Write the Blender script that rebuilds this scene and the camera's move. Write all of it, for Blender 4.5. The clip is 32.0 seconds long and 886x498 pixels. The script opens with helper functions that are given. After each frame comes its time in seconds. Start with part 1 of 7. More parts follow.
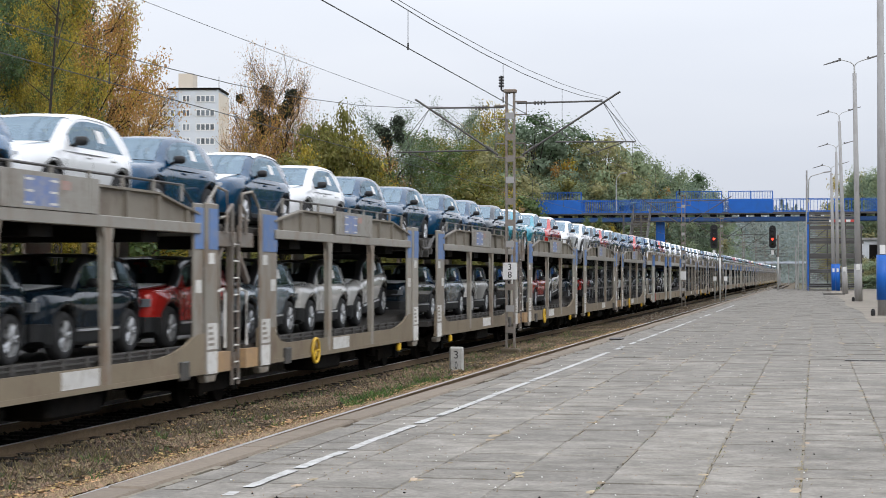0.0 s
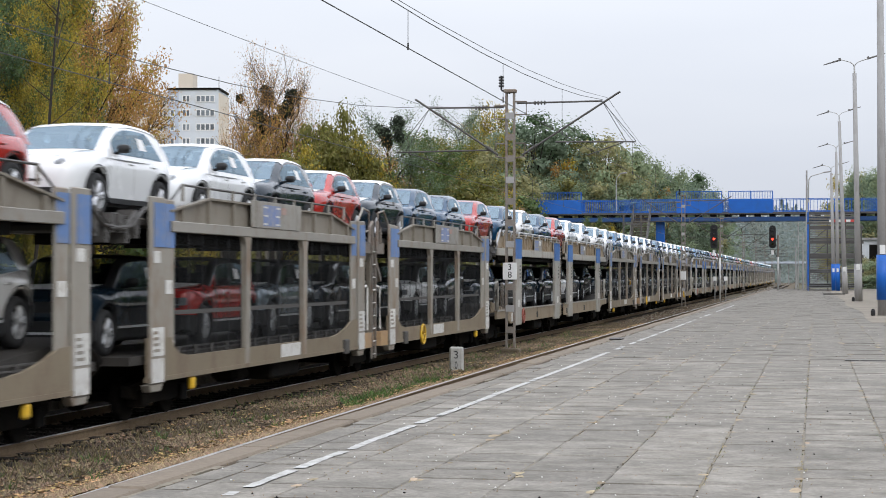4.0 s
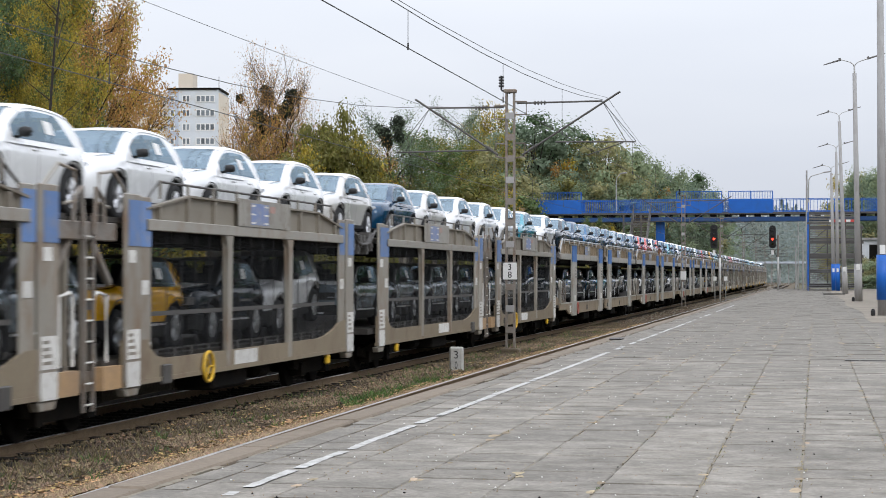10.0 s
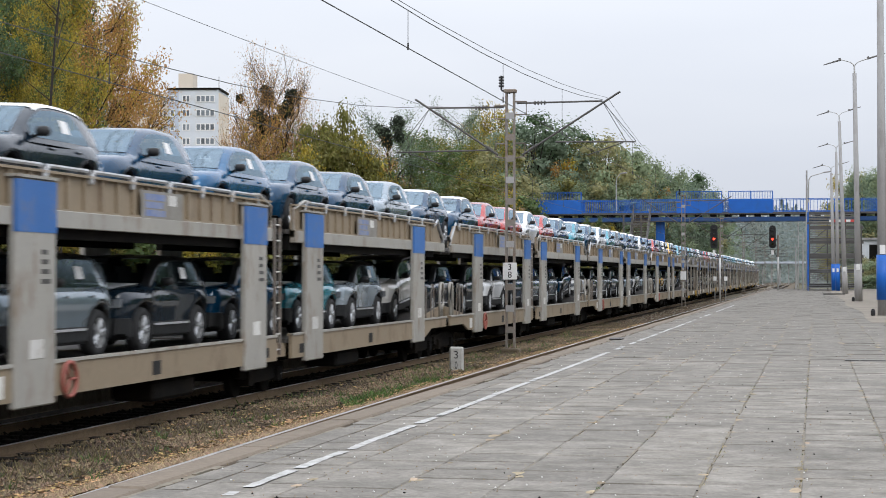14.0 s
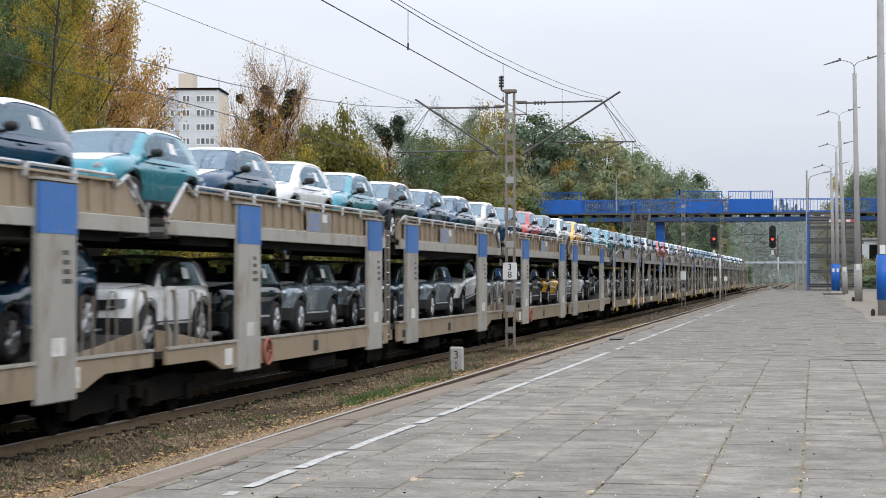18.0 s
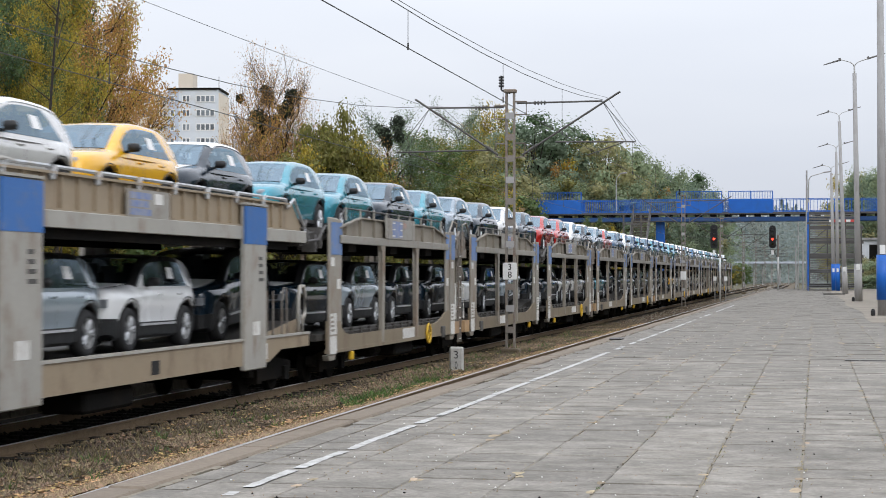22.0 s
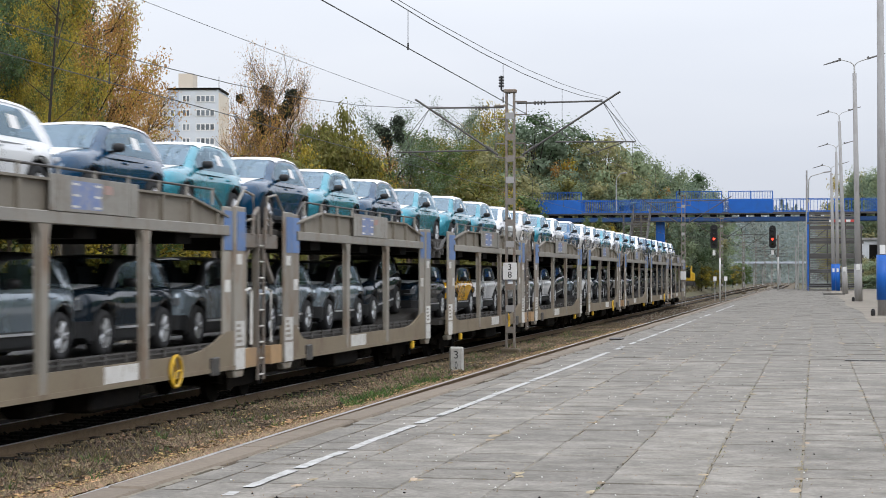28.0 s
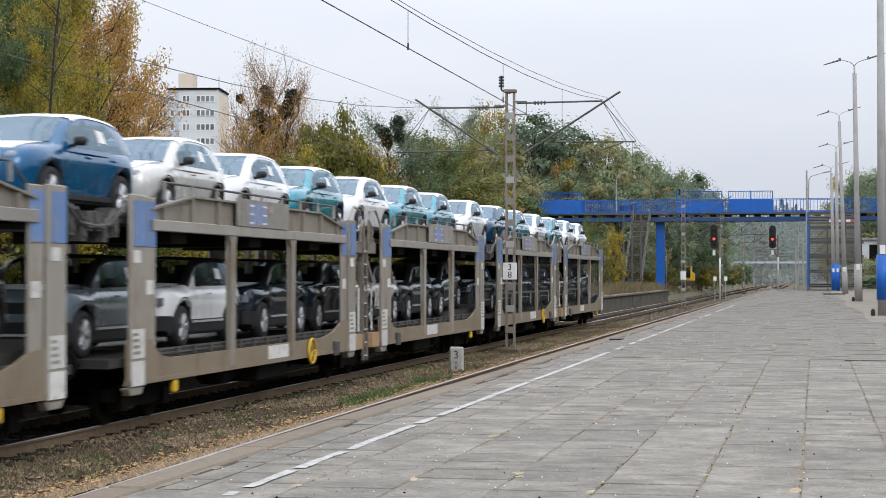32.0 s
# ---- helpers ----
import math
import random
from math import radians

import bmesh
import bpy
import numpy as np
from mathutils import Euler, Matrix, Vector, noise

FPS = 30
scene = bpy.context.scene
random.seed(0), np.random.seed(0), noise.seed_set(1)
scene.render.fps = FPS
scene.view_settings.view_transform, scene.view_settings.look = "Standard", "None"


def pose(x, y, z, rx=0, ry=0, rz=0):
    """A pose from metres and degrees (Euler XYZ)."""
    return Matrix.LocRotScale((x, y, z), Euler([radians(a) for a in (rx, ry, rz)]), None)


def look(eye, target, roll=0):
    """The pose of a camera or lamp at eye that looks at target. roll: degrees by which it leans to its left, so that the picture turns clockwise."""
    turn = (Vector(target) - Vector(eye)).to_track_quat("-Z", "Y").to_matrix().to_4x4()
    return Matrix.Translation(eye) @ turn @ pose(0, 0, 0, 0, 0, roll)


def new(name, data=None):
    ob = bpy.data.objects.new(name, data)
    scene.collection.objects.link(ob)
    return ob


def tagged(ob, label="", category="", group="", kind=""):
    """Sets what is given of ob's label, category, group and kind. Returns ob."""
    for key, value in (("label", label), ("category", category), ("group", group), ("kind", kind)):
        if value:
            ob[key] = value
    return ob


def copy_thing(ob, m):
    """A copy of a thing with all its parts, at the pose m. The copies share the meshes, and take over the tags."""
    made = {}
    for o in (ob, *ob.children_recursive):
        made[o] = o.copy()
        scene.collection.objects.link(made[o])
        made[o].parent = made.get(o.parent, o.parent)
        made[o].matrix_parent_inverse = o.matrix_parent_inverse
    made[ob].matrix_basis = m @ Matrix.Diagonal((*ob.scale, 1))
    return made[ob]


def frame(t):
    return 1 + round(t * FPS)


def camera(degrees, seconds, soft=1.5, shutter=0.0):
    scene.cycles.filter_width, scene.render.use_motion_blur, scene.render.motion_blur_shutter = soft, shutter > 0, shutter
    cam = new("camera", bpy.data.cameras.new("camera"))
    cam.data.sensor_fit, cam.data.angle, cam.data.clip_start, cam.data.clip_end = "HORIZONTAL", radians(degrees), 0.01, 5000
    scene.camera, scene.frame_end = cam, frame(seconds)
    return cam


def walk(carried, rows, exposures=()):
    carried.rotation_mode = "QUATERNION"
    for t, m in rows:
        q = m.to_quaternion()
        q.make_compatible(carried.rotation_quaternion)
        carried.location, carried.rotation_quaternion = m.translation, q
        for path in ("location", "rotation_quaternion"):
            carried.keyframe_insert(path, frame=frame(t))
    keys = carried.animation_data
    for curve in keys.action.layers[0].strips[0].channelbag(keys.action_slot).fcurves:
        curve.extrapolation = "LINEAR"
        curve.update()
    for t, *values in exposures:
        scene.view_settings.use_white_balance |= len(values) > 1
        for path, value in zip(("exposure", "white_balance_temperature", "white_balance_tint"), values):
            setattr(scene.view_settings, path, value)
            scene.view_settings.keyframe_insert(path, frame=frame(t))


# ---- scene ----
# z = 0 is the rail top; y runs along the track, away from the camera.
cam = camera(27.23, 32.0, soft=0.9, shutter=0.38)
EYE = pose(0, 0, 2.24, 90.814, 0, 11.49)
walk(cam, [(0, EYE), (32.0, EYE)], exposures=[(0, 0.1), (32.0, 0.1)])

# ---- light ----
world = bpy.data.worlds.new("overcast_sky")
scene.world = world
world.use_nodes = True
wn, wl = world.node_tree.nodes, world.node_tree.links
sky = wn.new("ShaderNodeTexSky")
sky.sky_type, sky.sun_disc = "NISHITA", False
sky.sun_elevation, sky.sun_rotation = radians(38), radians(200)
sky.dust_density, sky.air_density = 4.0, 1.0
thin = wn.new("ShaderNodeMix")
thin.data_type = "RGBA"
scaled = wn.new("ShaderNodeVectorMath")
scaled.operation = "SCALE"
scaled.inputs["Scale"].default_value = 0.07
wl.new(sky.outputs[0], scaled.inputs[0])
wcoord = wn.new("ShaderNodeTexCoord")
cloud = wn.new("ShaderNodeTexNoise")
cloud.inputs["Scale"].default_value, cloud.inputs["Detail"].default_value = 2.2, 4.0
wmap = wn.new("ShaderNodeMapping")
wmap.inputs["Scale"].default_value = (1.0, 1.0, 4.0)
wl.new(wcoord.outputs["Generated"], wmap.inputs[0])
wl.new(wmap.outputs[0], cloud.inputs["Vector"])
wramp = wn.new("ShaderNodeValToRGB")
wramp.color_ramp.elements[0].position, wramp.color_ramp.elements[1].position = 0.3, 0.7
wramp.color_ramp.elements[0].color = (0.722, 0.767, 0.866, 1)
wramp.color_ramp.elements[1].color = (0.852, 0.887, 0.96, 1)
wl.new(cloud.outputs["Fac"], wramp.inputs[0])
thin.inputs["Factor"].default_value = 0.9
wl.new(scaled.outputs[0], thin.inputs["A"])
wl.new(wramp.outputs[0], thin.inputs["B"])
# an overcast sky is brighter overhead than at the horizon
height = wn.new("ShaderNodeSeparateXYZ")
wl.new(wcoord.outputs["Generated"], height.inputs[0])
rise = wn.new("ShaderNodeMapRange")
rise.inputs["From Min"].default_value, rise.inputs["From Max"].default_value = 0.0, 1.0
rise.inputs["To Min"].default_value, rise.inputs["To Max"].default_value = 0.84, 2.55
wl.new(height.outputs["Z"], rise.inputs["Value"])
wl.new(thin.outputs["Result"], wn["Background"].inputs["Color"])
wl.new(rise.outputs[0], wn["Background"].inputs["Strength"])

sun_data = bpy.data.lights.new("sun", "SUN")
sun_data.energy, sun_data.angle, sun_data.color = 0.9, radians(25), (1.0, 0.97, 0.92)
sun_lamp = new("sun", sun_data)
sun_lamp.matrix_basis = look((26, -28, 30), (0, 0, 0))


# ---- materials ----
def material(name, colour, rough=0.6, metal=0.0, vary=0.25, scale=3.0, fine=40.0, bump=0.15, dirt=None, dirt_amount=0.35,
             dirt_scale=1.2, coat=0.0, spread=0.0, stretch=(1, 1, 1), transmission=0.0, ior=1.45, island=False, alpha=1.0, placed=False):
    """A surface with grain, stains and relief; dirt: the colour of its stains; spread: how much each object or piece differs."""
    mat = bpy.data.materials.new(name)
    mat.use_nodes = True
    n, l = mat.node_tree.nodes, mat.node_tree.links
    b = n["Principled BSDF"]
    coord = n.new("ShaderNodeTexCoord")
    mp = n.new("ShaderNodeMapping")
    mp.inputs["Scale"].default_value = stretch
    if placed:
        where = n.new("ShaderNodeNewGeometry")
        l.new(where.outputs["Position"], mp.inputs[0])
    else:
        l.new(coord.outputs["Object"], mp.inputs[0])
    big = n.new("ShaderNodeTexNoise")
    big.inputs["Scale"].default_value, big.inputs["Detail"].default_value = scale, 5.0
    small = n.new("ShaderNodeTexNoise")
    small.inputs["Scale"].default_value, small.inputs["Detail"].default_value = fine, 3.0
    l.new(mp.outputs[0], big.inputs["Vector"])
    l.new(mp.outputs[0], small.inputs["Vector"])
    ramp = n.new("ShaderNodeValToRGB")
    ramp.color_ramp.elements[0].position, ramp.color_ramp.elements[1].position = 0.3, 0.7
    ramp.color_ramp.elements[0].color = (*[c * (1 - vary) for c in colour], 1)
    ramp.color_ramp.elements[1].color = (*[min(1, c * (1 + vary)) for c in colour], 1)
    blend = n.new("ShaderNodeMix")
    blend.inputs["Factor"].default_value = 0.45
    l.new(big.outputs["Fac"], blend.inputs["A"])
    l.new(small.outputs["Fac"], blend.inputs["B"])
    l.new(blend.outputs["Result"], ramp.inputs[0])
    out = ramp.outputs[0]
    if dirt:
        stain = n.new("ShaderNodeTexNoise")
        stain.inputs["Scale"].default_value, stain.inputs["Detail"].default_value = dirt_scale, 8.0
        stain.inputs["Roughness"].default_value = 0.7
        l.new(mp.outputs[0], stain.inputs["Vector"])
        sr = n.new("ShaderNodeMapRange")
        sr.inputs["From Min"].default_value, sr.inputs["From Max"].default_value = 0.62 - dirt_amount * 0.35, 0.72
        l.new(stain.outputs["Fac"], sr.inputs["Value"])
        mix = n.new("ShaderNodeMix")
        mix.data_type = "RGBA"
        mix.inputs["B"].default_value = (*dirt, 1)
        l.new(sr.outputs[0], mix.inputs["Factor"])
        l.new(out, mix.inputs["A"])
        out = mix.outputs["Result"]
    if spread:
        hsv = n.new("ShaderNodeHueSaturation")
        mr = n.new("ShaderNodeMapRange")
        mr.inputs["To Min"].default_value, mr.inputs["To Max"].default_value = 1 - spread, 1 + spread
        if island:
            geo = n.new("ShaderNodeNewGeometry")
            l.new(geo.outputs["Random Per Island"], mr.inputs["Value"])
            hr = n.new("ShaderNodeMapRange")
            hr.inputs["To Min"].default_value, hr.inputs["To Max"].default_value = 0.5 - spread * 0.05, 0.5 + spread * 0.05
            odd = n.new("ShaderNodeMath")
            odd.operation = "FRACT"
            mul = n.new("ShaderNodeMath")
            mul.operation = "MULTIPLY"
            mul.inputs[1].default_value = 17.3
            l.new(geo.outputs["Random Per Island"], mul.inputs[0])
            l.new(mul.outputs[0], odd.inputs[0])
            l.new(odd.outputs[0], hr.inputs["Value"])
            l.new(hr.outputs[0], hsv.inputs["Hue"])
        else:
            info = n.new("ShaderNodeObjectInfo")
            l.new(info.outputs["Random"], mr.inputs["Value"])
        l.new(mr.outputs[0], hsv.inputs["Value"])
        l.new(out, hsv.inputs["Color"])
        out = hsv.outputs[0]
    l.new(out, b.inputs["Base Color"])
    rr = n.new("ShaderNodeMapRange")
    rr.inputs["To Min"].default_value, rr.inputs["To Max"].default_value = max(0.02, rough - 0.12 * min(1, rough * 2)), min(1, rough + 0.12 * min(1, rough * 2))
    l.new(big.outputs["Fac"], rr.inputs["Value"])
    l.new(rr.outputs[0], b.inputs["Roughness"])
    b.inputs["Metallic"].default_value = metal
    b.inputs["Coat Weight"].default_value = coat
    b.inputs["Coat Roughness"].default_value = 0.04
    b.inputs["IOR"].default_value = ior
    b.inputs["Transmission Weight"].default_value = transmission
    b.inputs["Alpha"].default_value = alpha
    if bump:
        bm_node = n.new("ShaderNodeBump")
        bm_node.inputs["Strength"].default_value, bm_node.inputs["Distance"].default_value = bump, 0.02
        l.new(small.outputs["Fac"], bm_node.inputs["Height"])
        l.new(bm_node.outputs[0], b.inputs["Normal"])
    return mat


def glow(name, colour, strength):
    mat = bpy.data.materials.new(name)
    mat.use_nodes = True
    b = mat.node_tree.nodes["Principled BSDF"]
    b.inputs["Base Color"].default_value = (*colour, 1)
    b.inputs["Emission Color"].default_value = (*colour, 1)
    b.inputs["Emission Strength"].default_value = strength
    return mat


def leaf_material(name, colour, spread=0.34):
    """Thin leaves that let part of the light through."""
    mat = material(name, colour, 0.6, vary=0.25, scale=0.35, fine=3, bump=0, spread=spread, island=True)
    n, l = mat.node_tree.nodes, mat.node_tree.links
    b = n["Principled BSDF"]
    thin_leaf = n.new("ShaderNodeBsdfTranslucent")
    mix = n.new("ShaderNodeMixShader")
    mix.inputs[0].default_value = 0.45
    l.new(b.inputs["Base Color"].links[0].from_socket, thin_leaf.inputs["Color"])
    l.new(b.outputs[0], mix.inputs[1])
    l.new(thin_leaf.outputs[0], mix.inputs[2])
    l.new(mix.outputs[0], n["Material Output"].inputs["Surface"])
    return mat


def sheet_glass(name, tint, ior):
    """A thin tinted pane: clear, with a mirror gloss that grows at flat angles."""
    mat = bpy.data.materials.new(name)
    mat.use_nodes = True
    n, l = mat.node_tree.nodes, mat.node_tree.links
    clear = n.new("ShaderNodeBsdfTransparent")
    clear.inputs["Color"].default_value = (*tint, 1)
    shine = n.new("ShaderNodeBsdfGlossy")
    shine.inputs["Roughness"].default_value = 0.09
    shine.inputs["Color"].default_value = (0.66, 0.84, 0.97, 1)
    fres = n.new("ShaderNodeFresnel")
    fres.inputs["IOR"].default_value = ior
    mix = n.new("ShaderNodeMixShader")
    l.new(fres.outputs[0], mix.inputs[0])
    l.new(clear.outputs[0], mix.inputs[1])
    l.new(shine.outputs[0], mix.inputs[2])
    l.new(mix.outputs[0], n["Material Output"].inputs["Surface"])
    return mat


M_PLATFORM = material("concrete_slab", (0.243, 0.223, 0.193), 0.88, vary=0.4, scale=1.6, fine=26, bump=0.5, dirt=(0.115, 0.104, 0.085), dirt_amount=0.68, dirt_scale=2.6, spread=0.13, placed=True)
M_KERB = material("platform_edge_concrete", (0.195, 0.157, 0.118), 0.9, vary=0.25, scale=1.2, fine=18, bump=0.4, dirt=(0.125, 0.1, 0.075), dirt_amount=0.55, spread=0.1, placed=True)
M_JOINT = material("joint_soil", (0.07, 0.064, 0.052), 0.95, vary=0.35, scale=1, fine=12, bump=0.4, placed=True)
M_FILL = material("tan_joint_fill", (0.23, 0.198, 0.148), 0.95, vary=0.4, scale=1.5, fine=12, bump=0.4, dirt=(0.115, 0.105, 0.085), dirt_amount=0.6, dirt_scale=1.5, placed=True)
M_LINE = material("worn_white_paint", (0.56, 0.555, 0.54), 0.7, vary=0.12, scale=6, fine=50, bump=0.2, dirt=(0.23, 0.218, 0.195), dirt_amount=0.85, dirt_scale=9, placed=True)
M_GROUND = material("ground_soil", (0.115, 0.1, 0.06), 0.95, vary=0.4, scale=0.4, fine=6, bump=0.5, dirt=(0.08, 0.095, 0.035), dirt_amount=0.5, dirt_scale=0.25)
M_BALLAST = material("ballast_stone", (0.112, 0.08, 0.05), 0.92, vary=0.4, scale=5, fine=30, bump=0.8, dirt=(0.07, 0.054, 0.04), dirt_amount=0.55, dirt_scale=1.1, spread=0.55, island=True)
# Near-black copy of the ballast: the train's shadow is painted into it.
M_UNDERSHADE = material("shade_black_ballast", (0.014, 0.012, 0.0105), 0.95, vary=0.4, scale=4, fine=25, bump=0.8, spread=0.4, island=True)
M_TANSTONE = material("tan_stone", (0.265, 0.19, 0.115), 0.9, vary=0.3, scale=6, fine=40, bump=0.5, spread=0.35, island=True)
M_RAIL = material("rusty_rail", (0.185, 0.135, 0.087), 0.6, metal=0.3, vary=0.3, scale=8, fine=60, bump=0.3)
M_RAILTOP = material("polished_rail_head", (0.66, 0.66, 0.67), 0.35, metal=0.45, vary=0.1, scale=5, fine=60, bump=0.05)
M_OLDTOP = material("dull_rail_head", (0.42, 0.405, 0.39), 0.45, metal=0.45, vary=0.2, scale=3, fine=40, bump=0.08)
# Concrete taken near black: the colour holds the shade below the train.
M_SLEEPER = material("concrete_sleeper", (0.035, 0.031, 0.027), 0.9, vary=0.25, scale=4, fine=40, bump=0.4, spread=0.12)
M_WAGON = material("taupe_wagon_paint", (0.222, 0.197, 0.16), 0.55, vary=0.12, scale=1.4, fine=30, bump=0.08, dirt=(0.13, 0.095, 0.07), dirt_amount=0.32, dirt_scale=1.6, spread=0.08, stretch=(1, 1, 0.6))
M_WAGON_B = material("beige_wagon_paint", (0.3, 0.238, 0.165), 0.55, vary=0.12, scale=1.4, fine=30, bump=0.08, dirt=(0.16, 0.115, 0.08), dirt_amount=0.3, dirt_scale=1.4, spread=0.08, stretch=(1, 1, 0.6))
M_SILL = material("tan_sill_paint", (0.23, 0.187, 0.13), 0.55, vary=0.14, scale=1.4, fine=30, bump=0.08, dirt=(0.15, 0.1, 0.07), dirt_amount=0.35, dirt_scale=1.6, spread=0.08, stretch=(1, 1, 0.6))
M_PALETAUPE = material("pale_taupe_paint", (0.29, 0.272, 0.242), 0.5, vary=0.12, scale=1.6, fine=30, bump=0.08, dirt=(0.22, 0.17, 0.12), dirt_amount=0.3, dirt_scale=2.2, spread=0.08, stretch=(1, 1, 0.6))
M_POST_B = material("pale_beige_post_paint", (0.365, 0.35, 0.315), 0.5, vary=0.12, scale=2, fine=30, bump=0.08, dirt=(0.21, 0.15, 0.1), dirt_amount=0.3, dirt_scale=2.4, spread=0.08, stretch=(1, 1, 0.45))
M_POST = material("pale_grey_post_paint", (0.29, 0.268, 0.23), 0.5, vary=0.12, scale=2, fine=30, bump=0.08, dirt=(0.2, 0.125, 0.075), dirt_amount=0.42, dirt_scale=2.2, spread=0.1, stretch=(1, 1, 0.45))
M_BLUEPLATE = material("blue_plate", (0.045, 0.155, 0.43), 0.45, vary=0.1, scale=3, fine=30, bump=0.05, dirt=(0.16, 0.19, 0.28), dirt_amount=0.25, dirt_scale=3, spread=0.1)
M_BLUEFADED = material("faded_blue_plate", (0.12, 0.21, 0.42), 0.5, vary=0.12, scale=3, fine=30, bump=0.05, dirt=(0.24, 0.25, 0.3), dirt_amount=0.4, dirt_scale=4, spread=0.1)
M_LABEL = material("white_label_plate", (0.68, 0.67, 0.64), 0.5, vary=0.08, scale=5, fine=40, bump=0.05, dirt=(0.42, 0.38, 0.33), dirt_amount=0.35, dirt_scale=6, spread=0.1)
M_MARK = material("faded_blue_mark", (0.16, 0.22, 0.42), 0.55, vary=0.15, scale=5, fine=40, bump=0.05, dirt=(0.36, 0.35, 0.34), dirt_amount=0.55, dirt_scale=7)
M_FADEDRED = material("faded_red_mark", (0.42, 0.2, 0.17), 0.6, vary=0.15, scale=5, fine=40, bump=0.05, dirt=(0.38, 0.34, 0.3), dirt_amount=0.6, dirt_scale=7)
M_ORANGEISH = material("ochre_end_board", (0.42, 0.27, 0.14), 0.6, vary=0.2, scale=4, fine=30, bump=0.1, dirt=(0.25, 0.18, 0.13), dirt_amount=0.4)
M_DECK = material("galvanised_deck", (0.055, 0.05, 0.045), 0.6, metal=0.3, vary=0.25, scale=3, fine=40, bump=0.3)
# Dark grime, taken near black so the colour also carries under-wagon shade.
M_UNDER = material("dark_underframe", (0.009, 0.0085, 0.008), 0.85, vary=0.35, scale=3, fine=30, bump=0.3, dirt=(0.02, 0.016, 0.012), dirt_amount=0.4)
M_STEEL = material("galvanised_steel", (0.42, 0.42, 0.41), 0.45, metal=0.6, vary=0.15, scale=5, fine=50, bump=0.1, dirt=(0.22, 0.17, 0.13), dirt_amount=0.3, dirt_scale=3)
M_GREYSTEEL = material("dull_grey_steel", (0.2, 0.2, 0.195), 0.6, metal=0.3, vary=0.25, scale=5, fine=50, bump=0.2)
M_DARKSTEEL = material("dark_steel", (0.1, 0.095, 0.09), 0.6, metal=0.4, vary=0.25, scale=6, fine=50, bump=0.2)
M_YELLOW = material("yellow_enamel", (0.68, 0.42, 0.03), 0.45, vary=0.12, scale=6, fine=40, bump=0.05, dirt=(0.25, 0.17, 0.06), dirt_amount=0.3, dirt_scale=5)
M_NET = material("dark_wire_mesh", (0.022, 0.023, 0.025), 0.7, metal=0.0, vary=0.2, scale=6, fine=40, bump=0.1)
M_GLASS = material("car_glass", (0.018, 0.022, 0.026), 0.05, vary=0.1, scale=2, fine=10, bump=0, ior=1.55, coat=0.6)
M_CARGLASS = sheet_glass("car_window_glass", (0.16, 0.2, 0.22), 3.3)
M_SIDEGLASS = sheet_glass("tinted_car_glass", (0.2, 0.26, 0.3), 2.8)
# Lower-deck side panes: gloss cut to stand in for the upper deck's shade.
M_DECKSHADE_GLASS = sheet_glass("deck_shaded_glass", (0.42, 0.5, 0.55), 1.42)
M_DARKSCREEN = sheet_glass("dark_windscreen_glass", (0.3, 0.36, 0.4), 1.5)
# Two-tone roof paint; on some cars it stands in for deck shade.
M_BLACKROOF = material("black_roof_paint", (0.012, 0.012, 0.013), 0.3, vary=0.1, scale=3, fine=60, bump=0, coat=0.5)
M_INTERIOR = material("dark_car_interior", (0.03, 0.03, 0.032), 0.8, vary=0.2, scale=6, fine=60, bump=0.1)
M_CLAD = material("black_plastic_cladding", (0.013, 0.0135, 0.0145), 0.55, vary=0.15, scale=5, fine=60, bump=0.1)
M_TYRE = material("tyre_rubber", (0.022, 0.022, 0.023), 0.85, vary=0.2, scale=8, fine=60, bump=0.2)
M_RIM = material("alloy_rim", (0.68, 0.69, 0.71), 0.3, metal=0.55, vary=0.08, scale=8, fine=60, bump=0.02)
M_DARKRIM = material("dark_alloy_rim", (0.5, 0.51, 0.52), 0.35, metal=0.55, vary=0.1, scale=8, fine=60, bump=0.02)
M_LAMP = material("headlamp_glass", (0.2, 0.215, 0.235), 0.12, vary=0.2, scale=9, fine=50, bump=0, coat=0.8)
M_PAPER = material("white_paper", (0.8, 0.8, 0.79), 0.7, vary=0.04, scale=4, fine=30, bump=0.02)
M_FILM = material("white_protective_film", (0.8, 0.81, 0.82), 0.35, vary=0.04, scale=3, fine=30, bump=0.05)
PAINTS = {}
for key, colour, metal in (("W", (0.77, 0.78, 0.79), 0.0), ("S", (0.56, 0.55, 0.53), 0.15), ("N", (0.003, 0.042, 0.098), 0.2), ("K", (0.007, 0.016, 0.027), 0.12),
                           ("T", (0.038, 0.25, 0.325), 0.35), ("R", (0.38, 0.018, 0.014), 0.1), ("Y", (0.72, 0.38, 0.015), 0.05),
                           ("B", (0.004, 0.085, 0.2), 0.3), ("G", (0.23, 0.285, 0.33), 0.5), ("L", (0.33, 0.39, 0.44), 0.3)):
    PAINTS[key] = material("car_paint_" + key.lower(), colour, 0.26, metal=metal, vary=0.03, scale=2, fine=200, bump=0.0, coat=1.0)
    PAINTS[key].node_tree.nodes["Principled BSDF"].inputs["Specular IOR Level"].default_value = 0.05 if key in "KNB" else 0.2
for dull in (M_UNDER, M_UNDERSHADE, M_RAIL, M_SLEEPER):
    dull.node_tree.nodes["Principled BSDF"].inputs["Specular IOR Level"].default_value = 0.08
M_BLUEPAINT = material("blue_gloss_paint", (0.006, 0.105, 0.44), 0.45, vary=0.12, scale=1.5, fine=20, bump=0.06, dirt=(0.012, 0.09, 0.32), dirt_amount=0.3)
